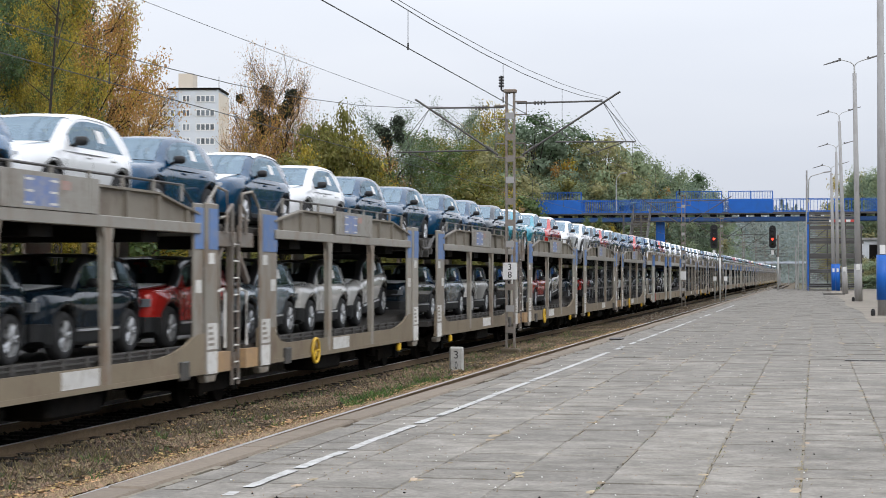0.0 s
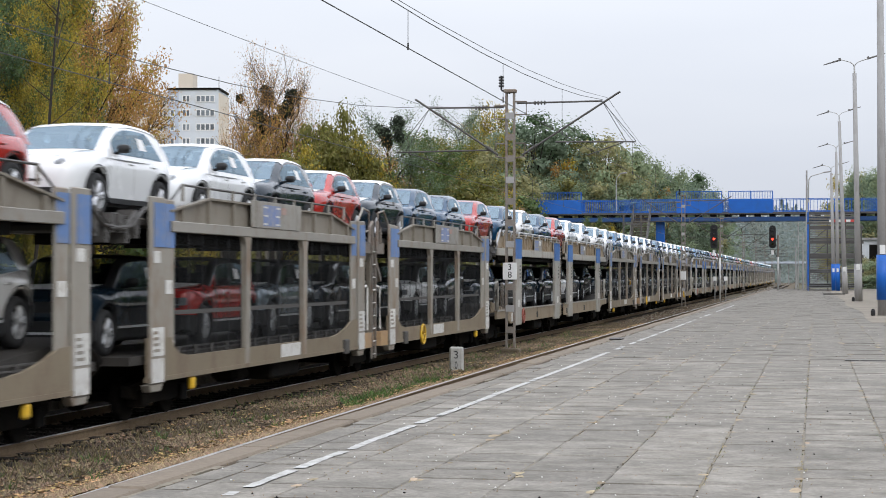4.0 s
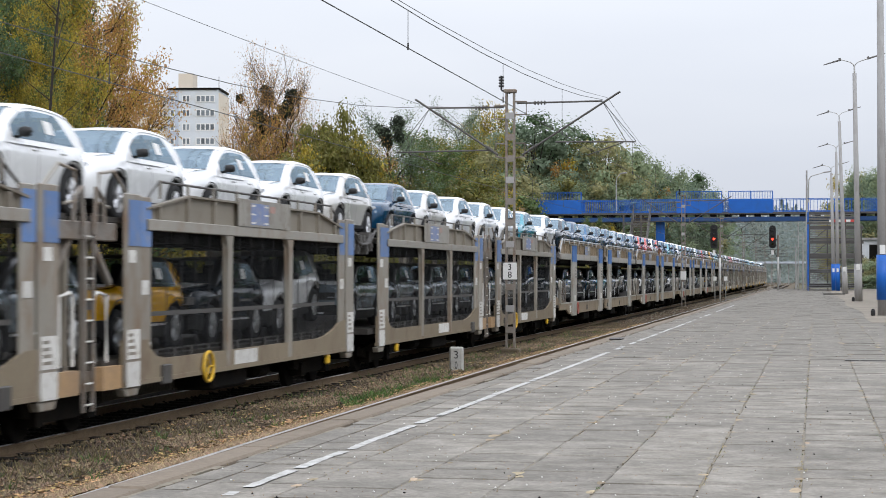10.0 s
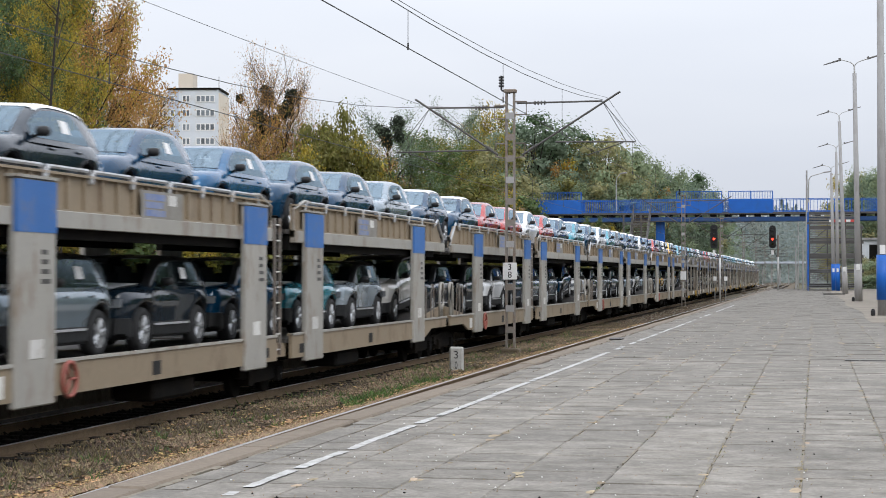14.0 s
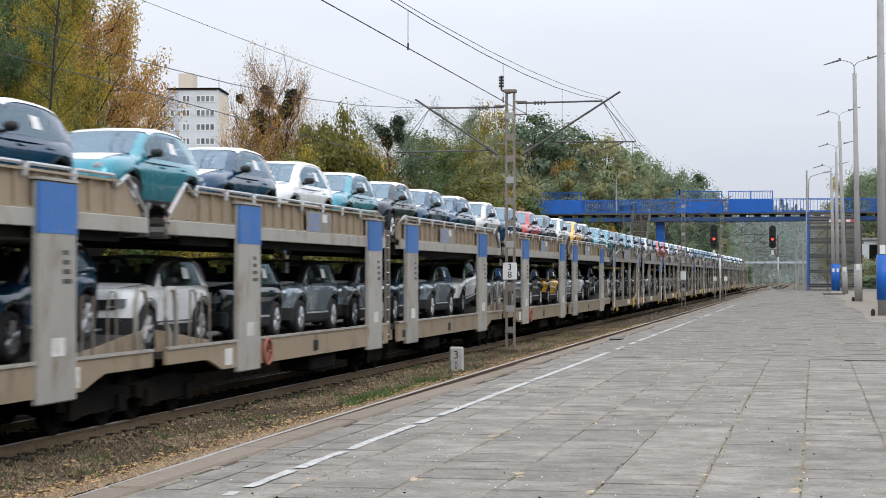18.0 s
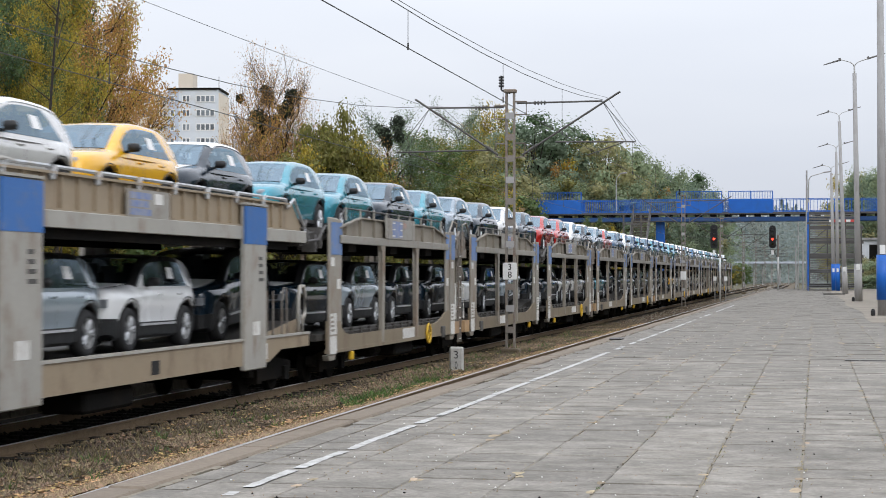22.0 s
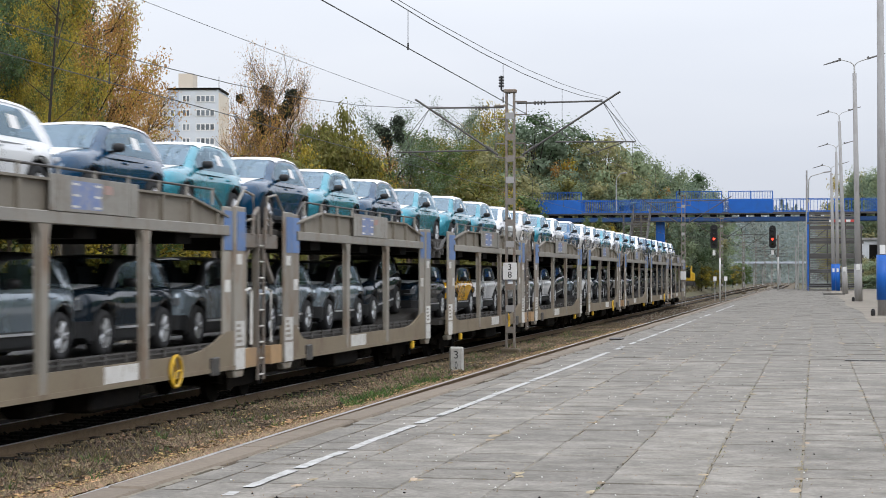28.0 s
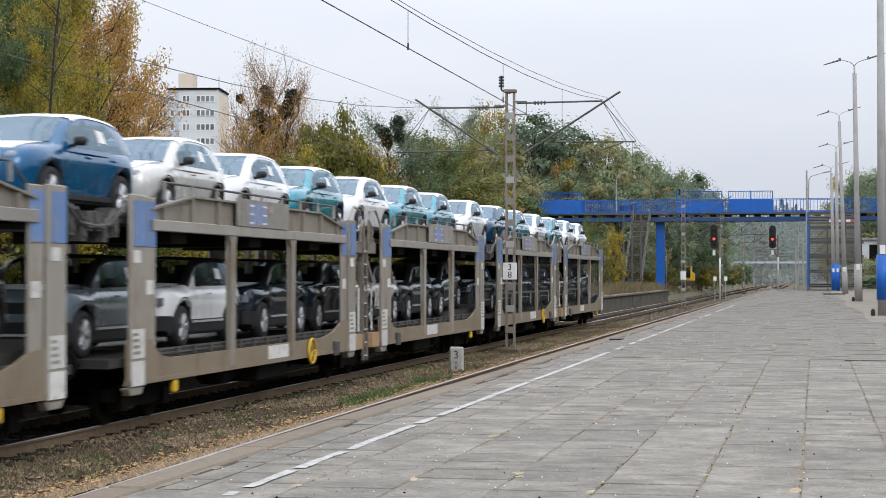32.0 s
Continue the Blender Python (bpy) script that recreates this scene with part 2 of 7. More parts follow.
M_GIRDER = material("dull_navy_paint", (0.012, 0.06, 0.19), 0.55, vary=0.2, scale=1.2, fine=15, bump=0.08, dirt=(0.05, 0.05, 0.06), dirt_amount=0.35)
M_POLE = material("concrete_pole", (0.33, 0.325, 0.32), 0.85, vary=0.15, scale=2, fine=40, bump=0.25, dirt=(0.2, 0.185, 0.17), dirt_amount=0.3, stretch=(1, 1, 0.3))
M_MAST = material("weathered_mast_steel", (0.235, 0.213, 0.19), 0.7, metal=0.2, vary=0.2, scale=3, fine=40, bump=0.2, dirt=(0.16, 0.1, 0.06), dirt_amount=0.45, dirt_scale=3)
M_WIRE = material("catenary_wire", (0.07, 0.07, 0.068), 0.6, metal=0.3, vary=0.2, scale=2, fine=20, bump=0)
M_BLACK = material("black_signal_board", (0.012, 0.012, 0.013), 0.6, vary=0.2, scale=6, fine=40, bump=0.05)
M_REDGLOW = glow("red_signal_light", (1.0, 0.04, 0.02), 5.0)
M_DULLRED = material("dull_red_enamel", (0.33, 0.1, 0.075), 0.5, vary=0.2, scale=5, fine=40, bump=0.05)
M_REDWHITE = material("red_enamel", (0.55, 0.06, 0.05), 0.5, vary=0.1, scale=5, fine=40, bump=0.05)
M_BARK = material("bark", (0.075, 0.06, 0.045), 0.95, vary=0.4, scale=4, fine=25, bump=0.8, stretch=(1, 1, 0.25))
M_DARKBARK = material("dark_bark", (0.028, 0.023, 0.018), 0.95, vary=0.4, scale=4, fine=25, bump=0.8, stretch=(1, 1, 0.25))
# Haze is put into the far and distant tones: paler, greyer, more even.
LEAVES = {}
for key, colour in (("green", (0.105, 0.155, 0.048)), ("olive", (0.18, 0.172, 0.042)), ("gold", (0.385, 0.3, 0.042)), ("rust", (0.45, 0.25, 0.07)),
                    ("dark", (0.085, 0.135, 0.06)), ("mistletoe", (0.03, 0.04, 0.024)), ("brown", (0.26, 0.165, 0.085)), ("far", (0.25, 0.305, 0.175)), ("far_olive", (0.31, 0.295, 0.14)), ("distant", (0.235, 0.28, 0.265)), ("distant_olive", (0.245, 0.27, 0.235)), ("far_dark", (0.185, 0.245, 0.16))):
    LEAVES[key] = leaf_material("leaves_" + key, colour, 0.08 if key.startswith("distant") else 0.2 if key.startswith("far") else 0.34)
M_GRASS = material("dry_grass", (0.155, 0.128, 0.066), 0.9, vary=0.3, scale=0.7, fine=8, bump=0, spread=0.4, island=True)
M_LITTER = material("fallen_leaf_litter", (0.35, 0.225, 0.1), 0.8, vary=0.3, scale=2, fine=10, bump=0, spread=0.5, island=True)
M_DIRT = material("trodden_dirt", (0.225, 0.196, 0.158), 0.95, vary=0.3, scale=0.5, fine=8, bump=0.5, dirt=(0.14, 0.12, 0.09), dirt_amount=0.5, dirt_scale=0.6, placed=True)
M_GREENGRASS = material("green_grass", (0.07, 0.14, 0.03), 0.85, vary=0.3, scale=1, fine=8, bump=0, spread=0.35, island=True)
M_WALL = material("pale_render", (0.58, 0.61, 0.65), 0.9, vary=0.06, scale=0.3, fine=4, bump=0.1, dirt=(0.5, 0.49, 0.47), dirt_amount=0.3, dirt_scale=0.15)
M_WALLWARM = material("cream_render", (0.68, 0.6, 0.5), 0.9, vary=0.06, scale=0.3, fine=4, bump=0.1)
M_PALEBLUE = material("blue_grey_render", (0.44, 0.48, 0.55), 0.9, vary=0.05, scale=0.3, fine=4, bump=0.1)
M_PANE = material("window_pane", (0.16, 0.18, 0.2), 0.08, vary=0.2, scale=0.6, fine=3, bump=0, spread=0.5)
M_BOARD = material("grey_marking_board", (0.29, 0.275, 0.245), 0.5, vary=0.12, scale=2, fine=30, bump=0.06, dirt=(0.17, 0.13, 0.1), dirt_amount=0.4, dirt_scale=3, spread=0.1)
M_STAINED = material("stained_wall_concrete", (0.16, 0.145, 0.122), 0.95, vary=0.4, scale=1.5, fine=15, bump=0.4, dirt=(0.05, 0.045, 0.036), dirt_amount=0.65, dirt_scale=1.5)
M_STAINED.node_tree.nodes["Principled BSDF"].inputs["Specular IOR Level"].default_value = 0.1
M_DEAD = material("dead_weed_stems", (0.12, 0.098, 0.08), 0.95, vary=0.3, scale=2, fine=10, bump=0, spread=0.4, island=True)
M_BROWNSTONE = material("brown_gravel", (0.175, 0.127, 0.08), 0.92, vary=0.35, scale=4, fine=30, bump=0.6, spread=0.5, island=True)
M_OLDSTONE = material("weathered_marker_stone", (0.43, 0.425, 0.4), 0.9, vary=0.2, scale=5, fine=40, bump=0.4, dirt=(0.2, 0.19, 0.165), dirt_amount=0.45, dirt_scale=5)
M_SAND = material("sandy_soil", (0.3, 0.235, 0.16), 0.95, vary=0.35, scale=3, fine=25, bump=0.4, spread=0.3, island=True)
M_STRAW = material("yellow_joint_weed", (0.36, 0.295, 0.15), 0.9, vary=0.3, scale=1, fine=8, bump=0, spread=0.4, island=True)
M_PALEPOST = material("pale_grey_strip", (0.43, 0.445, 0.46), 0.5, vary=0.1, scale=2, fine=30, bump=0.08, dirt=(0.27, 0.2, 0.14), dirt_amount=0.35, dirt_scale=3, spread=0.08)
# Greyed and blued: the haze before the hill is in its colour.
M_HILL = material("hazed_hillside", (0.17, 0.2, 0.18), 0.95, vary=0.5, scale=0.12, fine=0.9, bump=0.3, dirt=(0.18, 0.13, 0.06), dirt_amount=0.35, dirt_scale=0.06)
M_WHITEPAINT = material("white_paint", (0.72, 0.72, 0.71), 0.6, vary=0.08, scale=4, fine=30, bump=0.05, dirt=(0.4, 0.37, 0.33), dirt_amount=0.25, dirt_scale=3)


# ---- mesh tools ----
def mesh_of(name, bm, mat, smooth=False):
    me = bpy.data.meshes.new(name)
    bm.normal_update()
    bm.to_mesh(me)
    bm.free()
    me.materials.append(mat)
    if smooth:
        me.polygons.foreach_set("use_smooth", [True] * len(me.polygons))
    return me


def part(name, bm, mat, parent, label="", smooth=False, m=None):
    """One mesh object under a thing or part, from a bmesh or from a finished mesh."""
    me = bm if isinstance(bm, bpy.types.Mesh) else mesh_of(name, bm, mat, smooth)
    ob = new(name, me)
    ob.parent = parent
    if m is not None:
        ob.matrix_basis = m
    return tagged(ob, label) if label else ob


def thing(name, label, category, m=None, group="", kind=""):
    ob = new(name)
    ob.empty_display_size = 0.2
    if m is not None:
        ob.matrix_basis = m
    return tagged(ob, label, category, group, kind)


def solo(name, bm, mat, label, category="", m=None, group="", kind="", smooth=False):
    ob = new(name, mesh_of(name, bm, mat, smooth))
    if m is not None:
        ob.matrix_basis = m
    return tagged(ob, label, category, group, kind)


def box(bm, x0, x1, y0, y1, z0, z1):
    v = [bm.verts.new((x, y, z)) for z in (z0, z1) for y in (y0, y1) for x in (x0, x1)]
    for f in ((0, 2, 3, 1), (4, 5, 7, 6), (0, 1, 5, 4), (2, 6, 7, 3), (0, 4, 6, 2), (1, 3, 7, 5)):
        bm.faces.new([v[i] for i in f])
    return bm


def cbox(x0, x1, y0, y1, z0, z1, bevel=0.0):
    bm = bmesh.new()
    box(bm, x0, x1, y0, y1, z0, z1)
    if bevel:
        bmesh.ops.bevel(bm, geom=bm.edges[:], offset=bevel, segments=1, affect="EDGES")
    return bm


def tube(bm, a, b, r, n=6, r2=None, caps=True):
    a, b = Vector(a), Vector(b)
    r2 = r if r2 is None else r2
    q = (b - a).to_track_quat("Z", "Y")
    rings = []
    for c, rad in ((a, r), (b, r2)):
        rings.append([bm.verts.new(c + q @ Vector((rad * math.cos(2 * math.pi * i / n), rad * math.sin(2 * math.pi * i / n), 0))) for i in range(n)])
    for i in range(n):
        bm.faces.new((rings[0][i], rings[0][(i + 1) % n], rings[1][(i + 1) % n], rings[1][i]))
    if caps:
        bm.faces.new(rings[0][::-1])
        bm.faces.new(rings[1])
    return bm


def pipe(bm, pts, r, n=6):
    """One bent tube through the points."""
    pts = [Vector(p) for p in pts]
    rings = []
    for i, p in enumerate(pts):
        a, b = pts[max(0, i - 1)], pts[min(len(pts) - 1, i + 1)]
        q = (b - a).to_track_quat("Z", "Y")
        rings.append([bm.verts.new(p + q @ Vector((r * math.cos(2 * math.pi * k / n), r * math.sin(2 * math.pi * k / n), 0))) for k in range(n)])
    for r0, r1 in zip(rings, rings[1:]):
        for k in range(n):
            bm.faces.new((r0[k], r0[(k + 1) % n], r1[(k + 1) % n], r1[k]))
    bm.faces.new(rings[0][::-1])
    bm.faces.new(rings[-1])
    return bm


def prism(bm, outline, x0, x1):
    """Extrudes an outline of (y, z) from x0 to x1."""
    a = [bm.verts.new((x0, y, z)) for y, z in outline]
    b = [bm.verts.new((x1, y, z)) for y, z in outline]
    bm.faces.new(a)
    bm.faces.new(b[::-1])
    for i in range(len(a)):
        j = (i + 1) % len(a)
        bm.faces.new((a[j], a[i], b[i], b[j]))
    return bm


def torus(bm, c, R, r, axis="x", n=20, k=6):
    rings = []
    for i in range(n):
        a = 2 * math.pi * i / n
        ring = []
        for j in range(k):
            b = 2 * math.pi * j / k
            rad, h = R + r * math.cos(b), r * math.sin(b)
            p = (h, rad * math.cos(a), rad * math.sin(a)) if axis == "x" else (rad * math.cos(a), rad * math.sin(a), h)
            ring.append(bm.verts.new(Vector(c) + Vector(p)))
        rings.append(ring)
    for i in range(n):
        for j in range(k):
            bm.faces.new((rings[i][j], rings[i][(j + 1) % k], rings[(i + 1) % n][(j + 1) % k], rings[(i + 1) % n][j]))
    return bm


# ---- ground, tracks, platform ----
def strip(bm, x0, x1, y0, y1, z0, z1, step=2.0, jitter=0.0, nx=6):
    """A sheet with slight unevenness; z goes from z0 at x0 to z1 at x1."""
    ny = max(2, int((y1 - y0) / step))
    grid = []
    for j in range(ny + 1):
        y = y0 + (y1 - y0) * j / ny
        row = []
        for i in range(nx + 1):
            x = x0 + (x1 - x0) * i / nx
            row.append(bm.verts.new((x, y, z0 + (z1 - z0) * i / nx + jitter * noise.noise((x * 0.9, y * 0.7, 1.3)))))
        grid.append(row)
    for j in range(ny):
        for i in range(nx):
            bm.faces.new((grid[j][i], grid[j][i + 1], grid[j + 1][i + 1], grid[j + 1][i]))
    return bm


FAR = 1500.0
NEAR_TRACK, TRAIN_TRACK = -6.98, -11.2
EDGE, PLAT = -4.84, 0.76
bm = bmesh.new()
strip(bm, -900, 900, -300, 3000, -0.55, -0.55, 150, 0, 12)
solo("ground", bm, M_GROUND, "dark earth and rough grass beside the railway", "ground", kind="structure")
bm = bmesh.new()
strip(bm, -14.2, -4.95, -30, 240, -0.2, -0.2, 0.7, 0.07, 14)
solo("trackbed", bm, M_BALLAST, "brown weedy ballast bed between the two tracks", "ground", kind="structure")
bm = bmesh.new()
strip(bm, -14.2, -4.0, 240, FAR, -0.25, -0.25, 20, 0.05, 4)
solo("trackbed_far", bm, M_BALLAST, "brown ballast bed in the distance", "ground", kind="structure")
bm = bmesh.new()
strip(bm, -60, -14.6, -30, 320, 0.8, 0.25, 3, 0.25, 12)
solo("verge", bm, M_GROUND, "overgrown earth verge behind the tracks", "ground", kind="structure")


def near_bend(y):
    """The platform track eases towards the platform at its near end."""
    return 0.07 + 0.34 * (max(0.0, 55 - y) / 38) ** 2 if y > 0 else 0.78


def rail(x, bend, name_label):
    r = thing("rail", name_label, "rail", group="rails")
    stops = [-30, 0, *range(4, 56, 4), 58, FAR] if bend else [-30, FAR]
    prof = [(-0.068, -0.16), (0.068, -0.16), (0.068, -0.145), (0.012, -0.13), (0.012, -0.04), (0.036, -0.03), (0.036, -0.004), (-0.036, -0.004), (-0.036, -0.03), (-0.012, -0.04), (-0.012, -0.13), (-0.068, -0.145)]
    head = [(-0.034, -0.004), (0.034, -0.004), (0.034, -0.001), (0.028, 0.0), (-0.028, 0.0), (-0.034, -0.001)]
    for name, outline, mat, label in (("rail_web", prof, M_RAIL, ""), ("rail_head", head, M_OLDTOP if bend else M_RAILTOP, "worn running surface")):
        b = bmesh.new()
        rows = [[b.verts.new((x + (near_bend(y) if bend else 0.0) + dx, y, z)) for dx, z in outline] for y in stops]
        for v0, v1 in zip(rows, rows[1:]):
            for i in range(len(outline)):
                b.faces.new((v0[i], v0[(i + 1) % len(outline)], v1[(i + 1) % len(outline)], v1[i]))
        part(name, b, mat, r, label)


for centre in (NEAR_TRACK, TRAIN_TRACK):
    for side in (-0.75, 0.75):
        rail(centre + side, centre == NEAR_TRACK, "rusty steel rail with a bright worn head")
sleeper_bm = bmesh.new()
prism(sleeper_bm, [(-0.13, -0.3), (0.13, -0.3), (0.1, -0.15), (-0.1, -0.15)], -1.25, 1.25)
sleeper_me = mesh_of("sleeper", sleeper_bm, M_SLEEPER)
for centre, lo, hi in ((TRAIN_TRACK, 16, 150), (NEAR_TRACK, 60, 62)):
    rack = thing("track", "row of worn concrete sleepers in ballast", "track", pose(centre, 0, 0), kind="structure")
    y = lo
    while y < hi:
        ob = part("sleeper", sleeper_me, None, rack, m=pose(0, y, 0.015))
        y += 0.62
    b = bmesh.new()
    while y < 420:
        box(b, -1.25, 1.25, y - 0.12, y + 0.12, -0.3, -0.14)
        y += 0.62
    part("distant_sleeper", b, M_SLEEPER, rack)

# loose stones of the bed
def stones(name, label, mat, count, x0, x1, y0, y1, z, size, seed, slope=0.0):
    rng = random.Random(seed)
    vs, fs = [], []
    for i in range(count):
        y = y0 + (y1 - y0) * rng.random() ** 1.7
        u = rng.random()
        x = x0 + (x1 - x0) * u
        s = size * rng.uniform(0.5, 1.3)
        k = len(vs)
        zz = z + slope * u
        a = rng.uniform(0, 6.28)
        for dx, dy, dz in ((1, 0.2, 0), (-0.2, 1, 0.1), (-1, -0.1, 0), (0.1, -1, 0.05), (0.1, 0.1, 0.75), (0, 0, -0.4)):
            dx, dy = dx * rng.uniform(0.6, 1.1), dy * rng.uniform(0.6, 1.1)
            vs.append((x + s * (dx * math.cos(a) - dy * math.sin(a)), y + s * (dx * math.sin(a) + dy * math.cos(a)), zz + s * dz))
        for f in ((0, 1, 4), (1, 2, 4), (2, 3, 4), (3, 0, 4), (1, 0, 5), (2, 1, 5), (3, 2, 5), (0, 3, 5)):
            fs.append([k + q for q in f])
    me = bpy.data.meshes.new(name)
    me.from_pydata(vs, [], fs)
    me.materials.append(mat)
    return tagged(new(name, me), label, "stones", kind="stuff")


stones("ballast_stones", "loose brown ballast stones between the tracks", M_BALLAST, 20000, -10.3, -7.8, 14, 90, -0.17, 0.045, 3)
def patchy(name, label, mat, count, x0, x1, y0, y1, z, size, seed):
    """Stones that lie in patches."""
    rg = random.Random(seed)
    vs, fs = [], []
    while len(fs) < count * 8:
        x, y = rg.uniform(x0, x1), y0 + (y1 - y0) * rg.random() ** 1.7
        if noise.noise((x * 0.8, y * 0.33, 4.0)) + 0.25 * noise.noise((x * 3, y * 1.5, 9.0)) < 0.08 + rg.gauss(0, 0.1):
            continue
        s, a, k = size * rg.uniform(0.5, 1.4), rg.uniform(0, 6.28), len(vs)
        for dx, dy, dz in ((1, 0.2, 0), (-0.2, 1, 0.1), (-1, -0.1, 0), (0.1, -1, 0.05), (0.1, 0.1, 0.75), (0, 0, -0.4)):
            dx, dy = dx * rg.uniform(0.6, 1.1), dy * rg.uniform(0.6, 1.1)
            vs.append((x + s * (dx * math.cos(a) - dy * math.sin(a)), y + s * (dx * math.sin(a) + dy * math.cos(a)), z + s * dz))
        for f in ((0, 1, 4), (1, 2, 4), (2, 3, 4), (3, 0, 4), (1, 0, 5), (2, 1, 5), (3, 2, 5), (0, 3, 5)):
            fs.append([k + q for q in f])
    me = bpy.data.meshes.new(name)
    me.from_pydata(vs, [], fs)
    me.materials.append(mat)
    return tagged(new(name, me), label, "stones", kind="stuff")


patchy("sandy_stones", "patches of pale tan stones between the tracks", M_BROWNSTONE, 12000, -10.2, -8.0, 14, 85, -0.14, 0.032, 71)
stones("tan_stones", "strip of tan ballast stones beside the rail", M_TANSTONE, 12000, -8.25, -7.75, 15, 90, -0.16, 0.05, 4, 0.06)
# Strip under the train, coloured as its shadow.
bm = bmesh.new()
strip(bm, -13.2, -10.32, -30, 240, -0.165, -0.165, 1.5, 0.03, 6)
solo("track_ballast", bm, M_UNDERSHADE, "ballast under the train, its shade put into a near-black colour", "ground", kind="structure")
stones("outer_ballast", "near-black ballast stones carrying the shade under the train", M_UNDERSHADE, 9000, -12.7, -10.5, 16, 100, -0.15, 0.05, 5)


def blades(name, label, mat, spots, seed, h=0.16, w=0.012):
    """Tufts of thin blades at (x, y, z, radius, count)."""
    rng = random.Random(seed)
    vs, fs = [], []
    for x, y, z, rad, count in spots:
        for i in range(count):
            a, r = rng.uniform(0, 6.28), rad * math.sqrt(rng.random())
            px, py = x + r * math.cos(a), y + r * math.sin(a) * 1.5
            hh, lean = h * rng.uniform(0.4, 1.3), rng.uniform(-0.5, 0.5)
            d = rng.uniform(0, 6.28)
            dx, dy = w * math.cos(d), w * math.sin(d)
            k = len(vs)
            vs += [(px - dx, py - dy, z), (px + dx, py + dy, z), (px + lean * hh + dx * 0.6, py + dy * 0.6, z + hh * 0.6), (px + lean * hh * 1.8, py, z + hh)]
            fs += [(k, k + 1, k + 2), (k, k + 2, k + 3)]
    me = bpy.data.meshes.new(name)
    me.from_pydata(vs, [], fs)
    me.materials.append(mat)
    return tagged(new(name, me), label, "grass", kind="stuff")


rng = random.Random(11)
spots = []
for i in range(560):
    y = 15 + 75 * rng.random() ** 1.6
    spots.append((rng.uniform(-10.25, -8.1), y, -0.2, rng.uniform(0.08, 0.35), rng.randint(8, 26)))
blades("dry_grass", "dry straw-coloured weeds on the ballast", M_GRASS, spots, 12, 0.15, 0.008)
spots = []
for i in range(34):
    spots.append((rng.uniform(-8.6, -8.1), 32 + 9 * rng.random(), -0.2, rng.uniform(0.12, 0.4), rng.randint(25, 70)))
for i in range(120):
    spots.append((rng.uniform(-10.2, -8.2), 16 + 60 * rng.random(), -0.2, rng.uniform(0.08, 0.25), rng.randint(8, 22)))
blades("green_grass", "patch of fresh green grass between the tracks", M_GREENGRASS, spots, 13, 0.16, 0.009)

spots = []
for i in range(260):
    x, y = rng.uniform(-10.0, -8.3), 16 + 60 * rng.random() ** 1.5
    if noise.noise((x * 0.8, y * 0.33, 4.0)) < 0.05:
        spots.append((x, y, -0.2, rng.uniform(0.1, 0.3), rng.randint(8, 22)))
for y in (55.7, 131.5):
    for k in range(10):
        spots.append((-9.2 + rng.uniform(-0.35, 0.35), y - 0.2 + rng.uniform(-0.3, 0.3), -0.2, 0.15, 22))
blades("dead_weeds", "dark dead weed stems on the ballast and round the masts", M_DEAD, spots, 18, 0.14, 0.0055)

# platform
platform = thing("platform", "worn grey concrete station platform with weeds in its joints", "platform", kind="structure")
part("platform_base", cbox(EDGE + 0.06, 9.5, -12, 206, -0.5, PLAT - 0.03), M_JOINT, platform)
rng = random.Random(21)
COLS = [0.59 - 0.69 * k for k in range(-1, 8)]
shapes, halves = [], []
for k in range(4):
    b = bmesh.new()
    box(b, -0.343, 0.343, -0.604, 0.604, -0.06, 0.0)
    bmesh.ops.bevel(b, geom=b.edges[:], offset=0.012, segments=1, affect="EDGES")
    for v in b.verts:
        v.co.x += rng.uniform(-0.004, 0.004)
        v.co.y += rng.uniform(-0.006, 0.006)
    shapes.append(mesh_of("slab", b, M_PLATFORM))
    b = bmesh.new()
    box(b, -0.343, 0.343, -0.297 - 0.003 * k, 0.299 + 0.003 * k, -0.06, 0.0)
    bmesh.ops.bevel(b, geom=b.edges[:], offset=0.012, segments=1, affect="EDGES")
    for v in b.verts:
        v.co.x += rng.uniform(-0.004, 0.004)
        v.co.y += rng.uniform(-0.006, 0.006)
    halves.append(mesh_of("slab", b, M_PLATFORM))
rest = bmesh.new()
count = 0
for ci in range(21):
    xc = 0.59 + 0.69 * (13 - ci) - 0.345
    y = 8.5 + rng.uniform(0, 1.2)
    while y < 200:
        short = rng.random() < 0.86
        half = 0.31 if short else 0.6175
        y += half
        gap = rng.choice((0.004, 0.008, 0.014, 0.024))
        tilt = (rng.gauss(0, 0.3), rng.gauss(0, 0.12), rng.uniform(-0.3, 0.3))
        z = PLAT + rng.gauss(0, 0.0022)
        if y < 33 and -4.2 < xc < 1.4 and count < 300:
            part("slab", (halves if short else shapes)[rng.randrange(4)], None, platform, m=pose(xc, y, z, *tilt))
            count += 1
        else:
            box(rest, EDGE + rng.uniform(0.32, 0.39) if ci == 20 else xc - 0.343, xc + 0.343, y - half + gap, y + half - rng.choice((0.003, 0.006, 0.01)), PLAT - 0.06, z)
        y += half
for x1 in COLS:
    b = bmesh.new()
    y = 8.0
    while y < 90:
        ln = rng.uniform(0.3, 1.6)
        if rng.random() < 0.72:
            w = rng.uniform(0.004, 0.014)
            box(b, x1 - w, x1 + w, y, y + ln, PLAT - 0.03, PLAT + 0.001 + rng.uniform(-0.012, 0.003))
        y += ln + rng.uniform(0, 0.35)
    tagged(part("joint_fill", b, M_FILL, platform), kind="stuff")
tagged(part("distant_slab", rest, M_PLATFORM, platform), kind="stuff")
